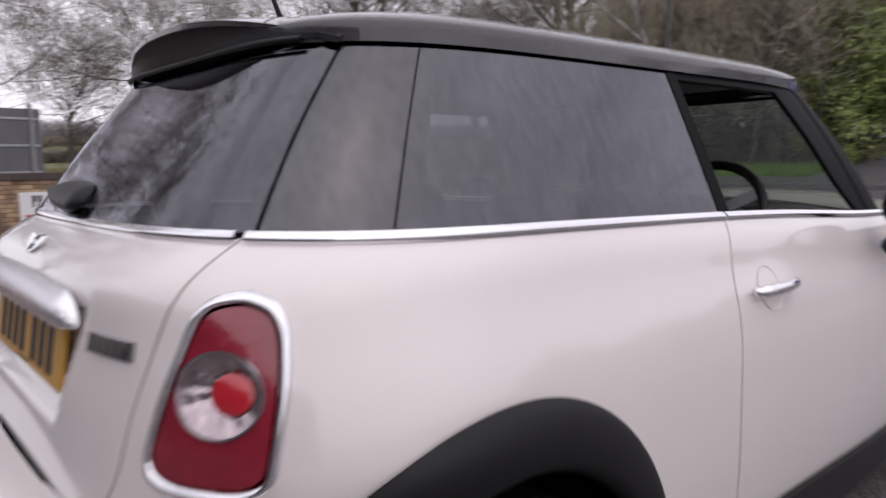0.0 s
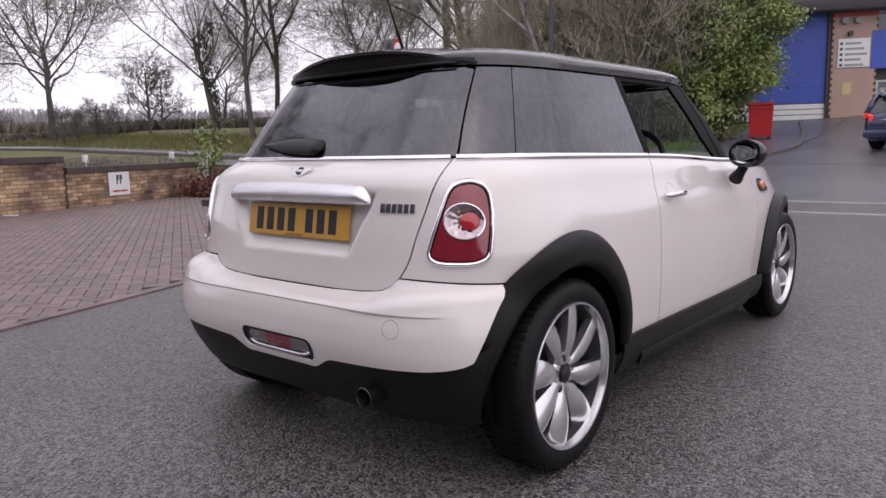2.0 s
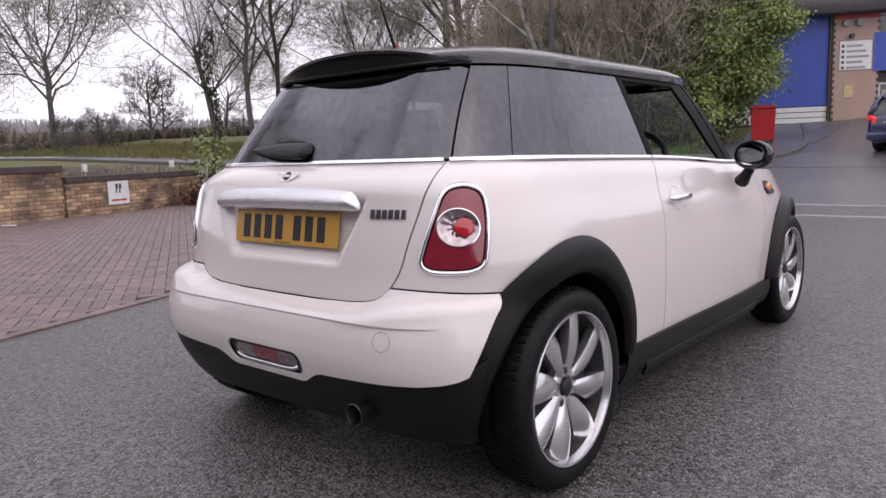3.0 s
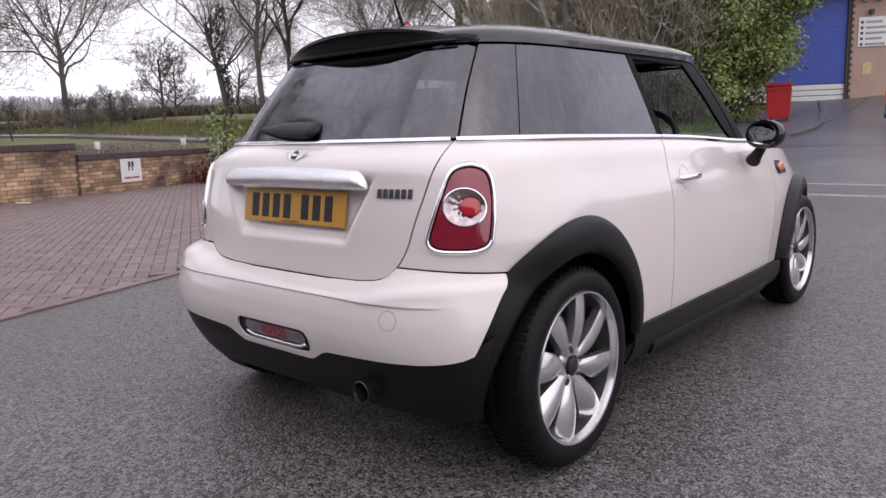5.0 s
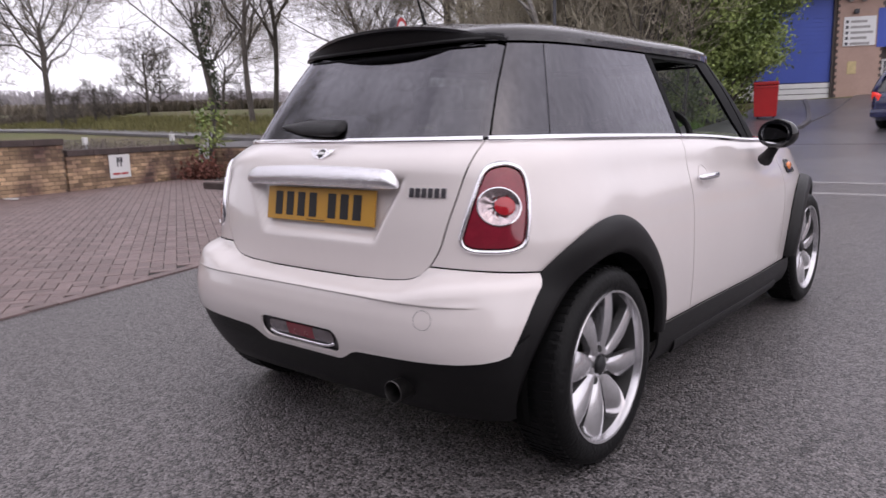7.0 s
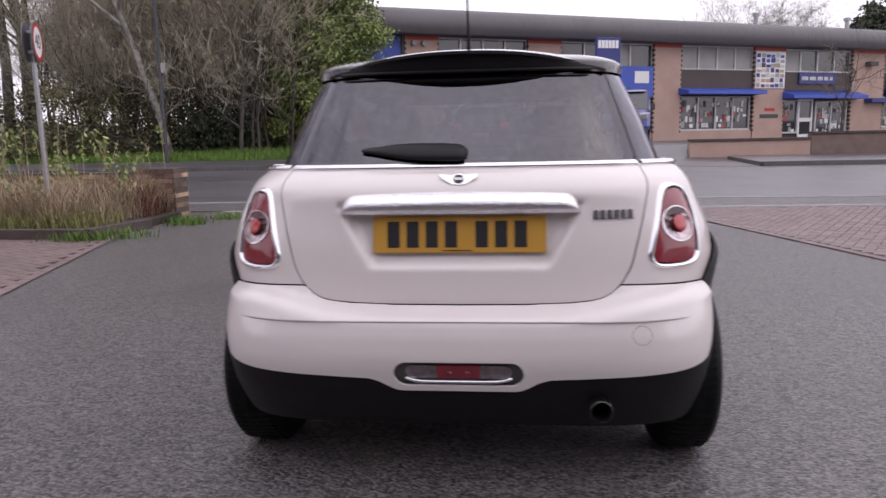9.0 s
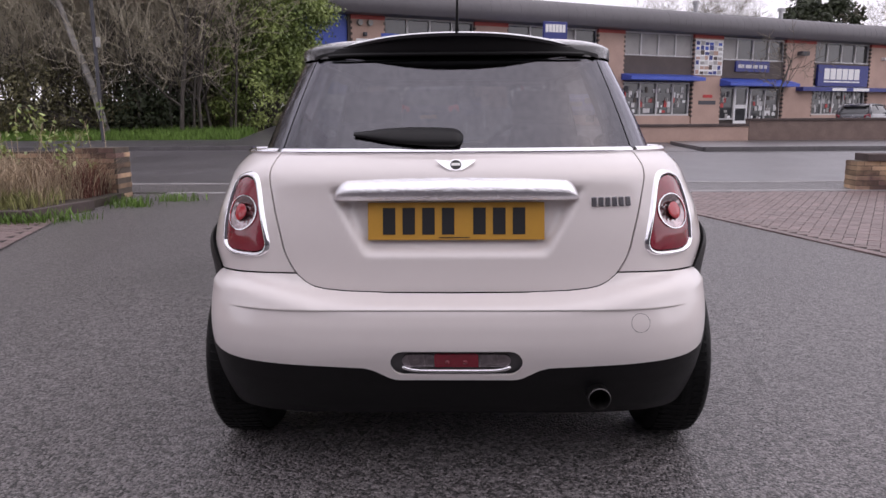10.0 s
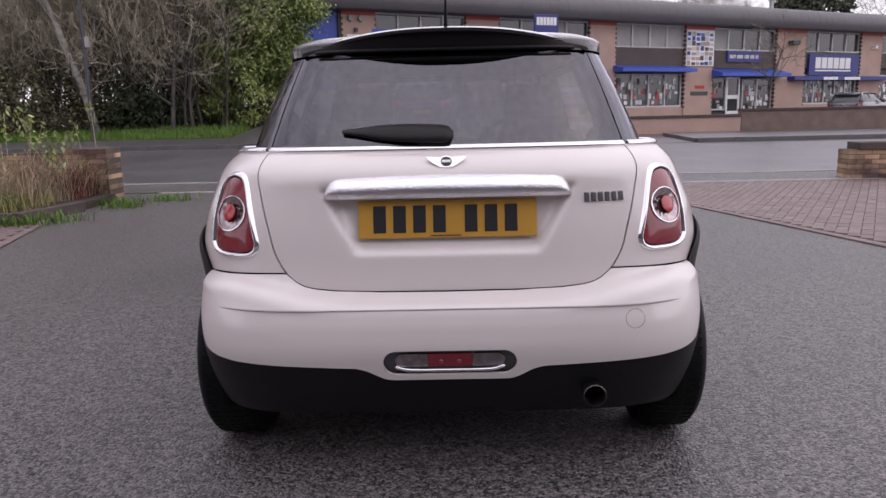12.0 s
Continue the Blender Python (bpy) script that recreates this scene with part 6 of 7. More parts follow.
def stems(seed, n, height, spread):
    """A thicket: many thin stems from the ground with drooping twigs."""
    rng = np.random.default_rng(seed)
    limbs, twigs = [], []
    for k in range(n):
        a, r = rng.uniform(0, 2 * math.pi), spread * math.sqrt(rng.uniform(0, 1))
        h = height * rng.uniform(0.55, 1.1)
        l, t = grow(rng, h, rng.uniform(0.03, 0.07), (10, 7, 5), 3, 2.0, 0.12, rng.uniform(-0.12, 0.12), 0.0065)
        off = Vector((r * math.cos(a), r * math.sin(a), 0))
        for dst, src in ((limbs, l), (twigs, t)):
            dst.extend(([p + off for p in pts], rad, min(s, 4)) for pts, rad, s in src)
    ends = [(pts[int(rng.integers(1, len(pts)))] + Vector(rng.normal(0, 0.10, 3)), Vector(rng.normal(0, 1, 3)).normalized()) for pts, _, _ in twigs]
    ends = [e for e in ends if rng.uniform() < 0.26]
    return tubes("trunk", limbs, M_BARK), tubes("crown", twigs, M_SCRUB), mesh_of("leaf", *leaf_quads(rng, ends, 0.10), M_SCRUB_LEAF)


SCRUB = [stems(11, 9, 6.5, 1.6), stems(12, 9, 7.5, 1.7), stems(13, 11, 5.0, 1.8)]


def at_bearing(deg, d):
    """A place by its bearing, left of the car's nose minus, and distance from where the camera stands longest."""
    return 1.9 + math.sin(radians(deg)) * d, -1.9 + math.cos(radians(deg)) * d


rng = np.random.default_rng(21)
for kind, b, d, s, turn in ((OAK, -68.2, 58, 1.42, 40), (SLIM, -54.5, 40, 1.0, 200), (SLIM, -52.8, 46, 1.05, 20), (OAK2, -46.0, 52, 1.0, 10), 
                            (SLIM2, -39.6, 33, 1.15, 220), (SLIM, -38.2, 36, 1.1, 350), (OAK2, -37.6, 37, 1.1, 160), (SLIM2, -33.8, 38, 1.05, 30), (SLIM2, -27.0, 36, 1.0, 100), (SLIM2, -20.0, 40, 1.05, 60),
                            (OAK, -42.0, 60, 1.1, 80), (OAK, -56.5, 75, 0.9, 250), (OAK, -75.5, 60, 0.9, 10), (OAK2, -82, 48, 0.95, 190)):
    plant_tree(kind, *at_bearing(b, d), turn, s)
ivy_tree = plant_tree(OAK2, *at_bearing(-57.3, 42), 60, 1.0, "bare tree with a dark ivy-clad trunk", "")
ivy_rng = np.random.default_rng(5)
spots = []
for k in range(1000):
    z = ivy_rng.uniform(0.8, 6.6)
    a = ivy_rng.uniform(0, 2 * math.pi)
    r = (0.20 + 0.34 * math.exp(-((z - 4.6) / 1.1) ** 2)) * ivy_rng.uniform(0.35, 1.5)
    spots.append((Vector((r * math.cos(a) + 0.08 * z * math.sin(z), r * math.sin(a), z)), Vector((math.cos(a), math.sin(a), 0.2)).normalized()))
put("ivy", mesh_of("ivy", *leaf_quads(ivy_rng, spots, 0.17), M_IVY), ivy_tree, kind="stuff")
for b, d, s in ((-61.8, 58, 1.35), (-61.0, 64, 1.1), (-73.3, 48, 0.62), (-71.6, 50, 0.55), (-67.6, 52, 0.60), (-66.6, 50, 0.55), (-65.4, 54, 0.68), (-64.4, 55, 0.6), (-74.8, 46, 0.6), (-56.6, 56, 0.6), (-55.2, 58, 0.6), (-78, 48, 0.6)):
    plant_tree(THORN, *at_bearing(b, d), rng.uniform(0, 360), s, "bare hawthorn bush in the field edge", "bare bushes along the field", name="bare_bush")
# the wood beyond the road
spread = [(-36.5, 31), (-34, 28), (-31.5, 27.5), (-29, 27), (-26.5, 26.5), (-24, 26.5), (-21.5, 27), (-18.8, 27.5)]
for row in range(2):
    for b, d in spread:
        x, y = at_bearing(b + rng.uniform(-0.9, 0.9) + 1.2 * row, d + 3.1 * row + rng.uniform(-0.8, 0.8))
        if y > 18.6 and x < -7.6 and not (x > -8.6 and y > 24.5):
            plant_tree(SCRUB[int(rng.integers(3))], x, y, rng.uniform(0, 360), rng.uniform(0.85, 1.15), "bare scrubby thicket of thin brown stems", "thicket beyond the road", name="thicket")
birch = root("birch_tree", pose(*at_bearing(-30.4, 25.2), 0.6), "leaning silver birch with pale flaking bark", "tree")
l, t = grow(np.random.default_rng(8), 9, 0.12, (10, 5, 4), 3, 0.8, 0.4, -0.045, 0.009)
put("trunk", tubes("trunk", l, M_BIRCH), birch)
put("crown", tubes("crown", t, M_TWIG), birch)
# behind the camera, mirrored in the rear window
for x, y, k, s in ((-9, -27, OAK, 1.0), (3, -34, OAK2, 1.1), (15, -28, OAK, 1.05), (-20, -22, OAK2, 1.0), (-16.5, -4.6, OAK, 1.05)):
    plant_tree(k, x, y, rng.uniform(0, 360), s, TREE_LABEL, "bare trees behind the yard")
# behind the shops
for b, d, k, s in ((14, 75, OAK2, 0.9), (17.5, 82, OAK, 1.0), (30, 82, OAK, 1.0)):
    x, y = at_bearing(b, d)
    plant_tree(k, x, y, rng.uniform(0, 360), s, TREE_LABEL, "bare trees behind the shops")


def evergreen(name, x, y, lobes, count, size, label, material, seed, clump=26):
    """A leafy shrub: lobes (centre, radii) filled towards their outsides with leaves, on a few stems."""
    r = np.random.default_rng(seed)
    t = root(name, pose(x, y, float(ground_z(x, y))), label, "shrub")
    spots, total = [], sum((b[0] * b[1] * b[2]) ** 0.75 for _, b in lobes)
    for (cx, cy, cz), (a, b, c) in lobes:
        n = int(count * (a * b * c) ** 0.75 / total)
        clumps = []
        for k in range(max(6, n // clump)):
            d = Vector(r.normal(0, 1, 3)).normalized()
            rr = r.uniform(0.55, 1.08) ** 0.7
            clumps.append((Vector((cx + a * rr * d.x, cy + b * rr * d.y, cz + c * rr * d.z)), d))
        for k in range(n):
            p, d = clumps[int(r.integers(len(clumps)))]
            o = (d + Vector((0, 0, 0.35)) + Vector(r.normal(0, 0.7, 3))).normalized()
            q = p + Vector(r.normal(0, 0.13 if clump < 40 else 0.155, 3)) * (1 + size)
            if q.z > 0.05:
                spots.append((q, o))
    put("foliage", mesh_of("foliage", *leaf_quads(r, spots, size, 0.1), material), t, kind="stuff")
    runs = []
    for (cx, cy, cz), _ in lobes:
        runs.append(([Vector((r.uniform(-0.3, 0.3), r.uniform(-0.3, 0.3), -0.1)), Vector((cx * 0.5, cy * 0.5, cz * 0.5)), Vector((cx, cy, cz + 0.2))], [0.07, 0.05, 0.02], 5))
    put("stem", tubes("stem", runs, M_BARK), t)
    return t


gx, gy = at_bearing(-19.6, 25.6)
evergreen("evergreen_shrub", gx, gy, [((-0.2, 0, 1.5), (1.5, 1.4, 1.6)), ((-0.3, 0, 3.2), (2.1, 1.6, 1.7)), ((0.7, 0.1, 3.6), (1.35, 1.3, 1.5)), ((0.2, 0, 5.0), (1.7, 1.4, 1.5)), ((0.6, -0.2, 2.2), (1.0, 1.1, 1.2)), ((-1.3, 0.3, 4.2), (1.2, 1.2, 1.6)), ((0.4, 0, 6.2), (1.0, 0.9, 0.9)), ((1.75, 0.0, 4.0), (0.8, 0.7, 0.8)), ((1.3, 0.0, 5.0), (0.9, 0.8, 0.9)), ((2.35, -0.1, 3.75), (0.45, 0.4, 0.35)), ((1.15, -0.5, 2.1), (0.55, 0.5, 0.6)), ((1.55, -0.6, 1.75), (0.55, 0.35, 0.55)), ((1.9, -0.3, 2.5), (0.45, 0.4, 0.6)), ((-1.5, 0.2, 1.8), (1.2, 1.1, 1.6))], 60000, 0.122, "tall rounded evergreen shrub with glossy yellow-green leaves", M_LEAF, 31, 75)
evergreen("laurel_shrub", -10.2, 20.6, [((0, 0, 0.8), (1.1, 0.8, 0.9)), ((0.9, 0.2, 0.6), (0.8, 0.7, 0.7))], 2600, 0.14, "dark evergreen shrub at the wood's edge", M_IVY, 32)
edge_lobes = []
for b, h in ((-40, 1.0), (-38, 1.4), (-36, 1.1), (-34.2, 1.6), (-32.3, 1.2), (-30.2, 1.5), (-28.2, 1.1), (-26.2, 1.6), (-24.4, 1.2), (-22.6, 1.4)):
    ex, ey = at_bearing(b, 26.4)
    edge_lobes.append(((ex + 11, ey - 21, 0.45 + 0.4 * h), (1.0, 0.7, h)))
evergreen("undergrowth", -11, 21, edge_lobes, 17000, 0.12, "tangled brown-green undergrowth at the wood's edge", mat("undergrowth_leaf", (0.150, 0.138, 0.072), 0.7, var=0.35, scale=0.7, random_var=0.5, island=True), 35, 60)
px_, py_ = at_bearing(24.5, 84)
evergreen("pine_tree", px_, py_, [((0, 0, 9), (4, 4, 2.2)), ((2.5, 0, 7), (3, 3, 1.6)), ((-2.5, 0, 7.2), (3, 3, 1.8)), ((0.5, 0, 11), (2.6, 2.6, 1.5))], 7000, 0.55, "dark spreading pine behind the shops", M_IVY, 33)
evergreen("wall_shrub", -13.75, 7.9, [((0, 0, 0.9), (0.35, 0.35, 0.7)), ((0.15, 0.1, 1.5), (0.25, 0.3, 0.35)), ((-0.1, -0.2, 0.4), (0.4, 0.4, 0.4))], 420, 0.13, "straggly green shrub at the end of the brick wall", M_LEAF, 34)


def blades(name, spots, length, width, material, seed, label, category="grass", lean=0.35, parent=None):
    """Grass as single bent blades at the spots (x, y, z)."""
    r = np.random.default_rng(seed)
    verts, faces = [], []
    for x, y, z in spots:
        h, a = length * r.uniform(0.5, 1.2), r.uniform(0, 2 * math.pi)
        dx, dy = math.cos(a), math.sin(a)
        w, l = width * r.uniform(0.7, 1.3), lean * h * r.uniform(0.2, 1.4)
        k = len(verts)
        verts += [(x - dy * w, y + dx * w, z), (x + dy * w, y - dx * w, z), (x + dx * l * 0.35 + dy * w * 0.8, y + dy * l * 0.35 - dx * w * 0.8, z + h * 0.6), (x + dx * l * 0.35 - dy * w * 0.8, y + dy * l * 0.35 + dx * w * 0.8, z + h * 0.6), (x + dx * l, y + dy * l, z + h)]
        faces += [(k, k + 1, k + 2, k + 3), (k + 3, k + 2, k + 4)]
    return put(name, mesh_of(name, verts, faces, material), parent, None, label, category, "", "stuff")


r = np.random.default_rng(41)
def scatter(n, x0, x1, y0, y1, ok=lambda x, y: True):
    out = []
    while len(out) < n:
        x, y = r.uniform(x0, x1), r.uniform(y0, y1)
        if ok(x, y):
            out.append((x, y, float(ground_z(x, y)) - 0.04))
    return out


blades("verge_grass", scatter(26000, -26, -6.4, 17.7, 20.6), 0.26, 0.010, M_GREEN, 42, "bright green grass on the far verge")
blades("rough_grass", scatter(22000, -58, -15.2, 16.8, 24), 0.40, 0.016, mat("rough_field_grass", (0.20, 0.19, 0.075), 0.9, var=0.3, scale=0.6, random_var=0.4, island=True), 44, "rough tussocky grass along the field")
blades("rough_grass", scatter(9000, -34, -14.0, 1.0, 8.45, lambda x, y: x < -13.3 - 0.33 * (y - 3.9)), 0.55, 0.014, bpy.data.materials["rough_field_grass"], 48, "rough unmown grass behind the brick wall")
# the planted bed by the entrance
BED = [(-4.95, 5.55), (-4.78, 6.6), (-4.86, 7.78), (-11.0, 7.78), (-10.4, 5.7)]
bm = bmesh.new()
bv = [bm.verts.new((x, y, 0.10)) for x, y in BED]
bw = [bm.verts.new((x, y, -0.05)) for x, y in BED]
bm.faces.new(bv)
for k in range(5):
    bm.faces.new((bv[k], bw[k], bw[(k + 1) % 5], bv[(k + 1) % 5]))
bmesh.ops.recalc_face_normals(bm, faces=bm.faces)
bed = part("planting_bed", bm, M_SOIL, None)
tagged(bed, "dark earth bed inside the entrance", "flower bed", "", "structure")
edging = root("bed_edging", pose(0, 0, 0), "dark weathered timber edging of the bed", "edging", "", "structure")
for (ax, ay), (bx, by) in (((-10.4, 5.60), (-4.95, 5.45)), ((-4.93, 5.46), (-4.72, 6.55))):
    a = math.degrees(math.atan2(by - ay, bx - ax))
    part("sleeper", boxed(0, -0.05, 0, math.hypot(bx - ax, by - ay), 0.05, 0.13, 0.012), M_COPING, edging, m=pose(ax, ay, 0.0, 0, 0, a))
inbed = lambda x, y: 5.7 < y < 7.9 and x < -5.0
blades("dead_grass", [(x, y, 0.08) for x, y, z in scatter(9000, -9.5, -5.05, 6.0, 7.9, lambda x, y: inbed(x, y) and math.sin(3.1 * x + 1.3 * y) + math.sin(7.3 * x - 4.1 * y) > -0.9)], 0.58, 0.004, M_STRAW, 45, "tall bleached dead grass in the bed", lean=1.0)
blades("bed_grass", [(x, y, 0.08) for x, y, z in scatter(2600, -9.5, -5.0, 5.6, 6.5)], 0.24, 0.005, M_FADED, 50, "short yellow-green grass at the bed's front", lean=0.8)
blades("dead_grass", [(x, y, 0.08) for x, y, z in scatter(900, -5.9, -4.95, 7.0, 7.8, inbed)], 0.50, 0.005, M_ROSE, 46, "rusty dead stalks against the brick pier", lean=0.5)
blades("weeds", [(x + r.normal(0, 0.16), y + r.normal(0, 0.10), 0.0) for x, y in ((-4.75, 5.35), (-4.55, 5.6), (-4.35, 6.9), (-4.6, 7.2), (-5.0, 5.3), (-4.0, 7.6)) for k in range(110)], 0.13, 0.006, M_GREEN, 47, "green weeds growing at the bed's edge", lean=0.8)
stalk = []
for k in range(150):
    x, y = r.uniform(-9.5, -5.25), r.uniform(6.2, 8.2)
    h = r.uniform(0.55, 1.45)
    stalk.append(([Vector((x, y, 0.05)), Vector((x + r.normal(0, 0.06), y, h * 0.5)), Vector((x + r.normal(0, 0.14), y + r.normal(0, 0.08), h))], [0.006, 0.005, 0.003], 4))
weeds = root("tall_weeds", pose(0, 0, 0), "tall thin weeds with small green leaves behind the grass", "weeds")
put("stalk", tubes("stalk", stalk, M_STRAW), weeds, kind="stuff")
spots = []
for pts, _, _ in stalk[:80]:
    for k in range(22):
        t = r.uniform(0.45, 1.0)
        spots.append((pts[1].lerp(pts[2], t) + Vector(r.normal(0, 0.05, 3)), Vector(r.normal(0, 1, 3)).normalized()))
put("leaf", mesh_of("leaf", *leaf_quads(r, spots, 0.085), M_LEAF), weeds, kind="stuff")
footing = []
for k in range(900):
    y = r.uniform(-1.5, 7.0)
    x = -12.62 - 0.30 * (y - 3.5) + abs(r.normal(0, 0.07))
    footing.append((x, y, 0.0))
blades("moss", footing, 0.055, 0.012, M_MOSS, 49, "moss and dirt along the brick wall's foot", "moss", lean=0.9)
# dead leaves and bramble by the wall's end, tangle behind it
spots = [(Vector((-13.1 + r.normal(0, 0.22), 7.25 + r.normal(0, 0.22), abs(r.normal(0, 0.20)))), Vector(r.normal(0, 1, 3)).normalized()) for k in range(700)]
put("dead_bramble", mesh_of("dead_bramble", *leaf_quads(r, spots, 0.12), M_ROSE), None, None, "heap of red-brown dead bramble by the wall's end", "bramble", "", "stuff")
tangle = []
for k in range(1500):
    s = r.uniform(0, 1)
    x, y = -12.95 - 1.3 * s - r.uniform(0.1, 5.5), 3.4 + 4.6 * s + r.uniform(-0.5, 0.5)
    a, h = r.uniform(0, 2 * math.pi), r.uniform(0.5, 1.0)
    tangle.append(([Vector((x, y, 0.05)), Vector((x + 0.25 * math.cos(a), y + 0.25 * math.sin(a), h)), Vector((x + 0.6 * math.cos(a), y + 0.6 * math.sin(a), h * r.uniform(0.7, 1.0)))], [0.006, 0.005, 0.004], 3))
put("bramble_tangle", tubes("bramble_tangle", tangle, mat("grey_dead_stems", (0.22, 0.19, 0.17), 0.9, var=0.3, scale=2)), None, None, "tangle of pale dead stems behind the low wall", "bramble", "", "stuff")
# far hedges and woods along the hills
def hedge(name, b0, b1, d, h, label, seed, n=260):
    rr = np.random.default_rng(seed)
    runs = []
    for k in range(n):
        b = b0 + (b1 - b0) * (k + rr.uniform(-0.4, 0.4)) / n
        x, y = at_bearing(b, d * rr.uniform(0.98, 1.02))
        z = float(ground_z(x, y))
        for j in range(9):
            a, hh = rr.uniform(0, 2 * math.pi), h * rr.uniform(0.5, 1.15)
            w = d * 0.0011
            runs.append(([Vector((x, y, z - 0.1)), Vector((x + 0.3 * hh * math.cos(a), y + 0.3 * hh * math.sin(a), z + hh * 0.6)), Vector((x + 0.55 * hh * math.cos(a), y + 0.55 * hh * math.sin(a), z + hh))], [w, w * 0.8, w * 0.4], 3))
    # beyond 200 m the twigs' colour carries the haze
    put(name, tubes(name, runs, M_TWIG if d < 200 else M_HAZE_TWIG), None, None, label, "hedge", "", "stuff")


hedge("field_hedge", -84, -53, 64, 0.75, "bare brown hedge across the field", 51, 420)
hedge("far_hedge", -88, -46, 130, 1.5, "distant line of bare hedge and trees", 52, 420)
hedge("far_wood", -90, -44, 250, 4.6, "distant woods on the low hills, greyed by haze in their colour", 53, 420)

# ---- things round the yard and the road ----
def wall_sign(s, z0, z1, w, p0, p1, label):
    """A white panel on a wall's yard face, with two dark shapes and a line of bars."""
    ax, ay = p0
    turn = math.degrees(math.atan2(p1[1] - p0[1], p1[0] - p0[0]))
    t = root("parking_sign", pose(ax, ay, 0, 0, 0, turn) @ pose(s, -0.135, 0), label, "sign", "signs on the brick wall")
    part("panel", boxed(0, -0.006, z0, w, 0.006, z1, 0.003), M_WHITE, t)
    h = z1 - z0
    for k in (0, 1):
        part("emblem_bar", boxed(w * (0.36 + 0.16 * k), -0.009, z0 + 0.48 * h, w * (0.42 + 0.16 * k), -0.006, z0 + 0.88 * h), M_DARK_INK, t)
        part("emblem_bar", boxed(w * (0.42 + 0.16 * k), -0.009, z0 + 0.66 * h, w * (0.48 + 0.16 * k), -0.006, z0 + 0.88 * h), M_DARK_INK, t)
    part("text_bar", boxed(w * 0.14, -0.009, z0 + 0.14 * h, w * 0.50, -0.006, z0 + 0.22 * h), M_RED_INK, t)
    part("text_bar", boxed(w * 0.54, -0.009, z0 + 0.14 * h, w * 0.86, -0.006, z0 + 0.22 * h), M_RED_INK, t)


wall_sign(1.03, 0.18, 0.66, 0.56, WB1, WC, "square white sign with a dark emblem on the brick wall")
wall_sign(6.05, 0.22, 0.70, 0.56, WA, WB1, "square white sign with a dark emblem on the brick wall")
for x, y in ((-13.9, 5.0), (-14.6, 7.4), (-15.0, 8.6)):
    t = root("marker_post", pose(x, y, float(ground_z(x, y))), "short white-capped marker post behind the wall", "post", "marker posts")
    part("post", boxed(-0.03, -0.03, -0.1, 0.03, 0.03, 0.86), M_STEEL, t)
    part("cap", boxed(-0.05, -0.05, 0.86, 0.05, 0.05, 1.03, 0.02), M_WHITE, t)
# the large board beyond the wall
board = root("notice_board", pose(-17.15, 3.1, float(ground_z(-17.15, 3.1)), 0, 0, 100), "back of a large grey notice board on steel posts", "sign")
part("panel", boxed(-3.2, -0.03, 0.62, 0.12, 0.03, 2.35, 0.01), M_GREYPANEL, board)
for x in (-0.10, -2.8):
    bm = bmesh.new()
    tube(bm, [(x, -0.06, -0.2), (x, -0.06, 2.45)], 0.045, 10)
    part("post", bm, M_STEEL, board, smooth=True, sharp=40)
for z in (0.9, 1.5, 2.1):
    part("rail", boxed(-3.15, -0.055, z, 0.08, -0.03, z + 0.05), M_STEEL, board)

# road sign, street pole
rs = root("speed_sign", pose(-6.08, 6.48, 0.0, 0, 0, 112), "round speed limit signs back to back on a grey post", "road sign")
bm = bmesh.new()
tube(bm, [(0, 0, -0.1), (0, 0, 2.66)], 0.030, 12)
part("post", bm, M_STEEL, rs, smooth=True, sharp=40)
for y, turn in ((-0.055, 0), (0.055, 180)):
    m = pose(0, y, 2.46, 0, 0, turn)
    bm = bmesh.new()
    lathe(bm, [(0.0, 0.0), (0.0, 0.255), (-0.010, 0.258), (-0.012, 0.250), (-0.012, 0.0)], 40, "y")
    plate_ = part("disc", bm, M_GREYPANEL, rs, "grey metal back", m=m)
    bm = bmesh.new()
    lathe(bm, [(-0.0135, 0.0), (-0.0135, 0.198)], 40, "y")
    part("white_face", bm, M_WHITE, plate_)
    bm = bmesh.new()
    lathe(bm, [(-0.0140, 0.196), (-0.0140, 0.250)], 40, "y")
    part("red_ring", bm, M_REDBIN, plate_)
    curve = bpy.data.curves.new("numeral", "FONT")
    curve.body, curve.align_x, curve.align_y, curve.size, curve.extrude = "40", "CENTER", "CENTER", 0.27, 0.0008
    curve.materials.append(M_INK)
    ob = new("numeral", curve)
    ob.parent, ob.matrix_basis = plate_, pose(0, -0.0150, 0, 90)
for z in (2.33, 2.58):
    part("clamp", boxed(-0.045, -0.052, z - 0.02, 0.045, 0.052, z + 0.02, 0.006), M_STEEL, rs)
lp = root("street_pole", pose(-9.8, 17.3, float(ground_z(-9.8, 17.3))), "dark street pole with a small grey box", "pole")
bm = bmesh.new()
tube(bm, [(0, 0, -0.1), (0.0, 0, 4), (-0.02, 0, 8.5)], [0.055, 0.05, 0.045], 10)
part("pole", bm, M_DARK_INK, lp, smooth=True, sharp=40)
part("box", boxed(0.04, -0.05, 2.60, 0.14, 0.05, 2.88, 0.02), M_BLIND, lp, "grey metal box")

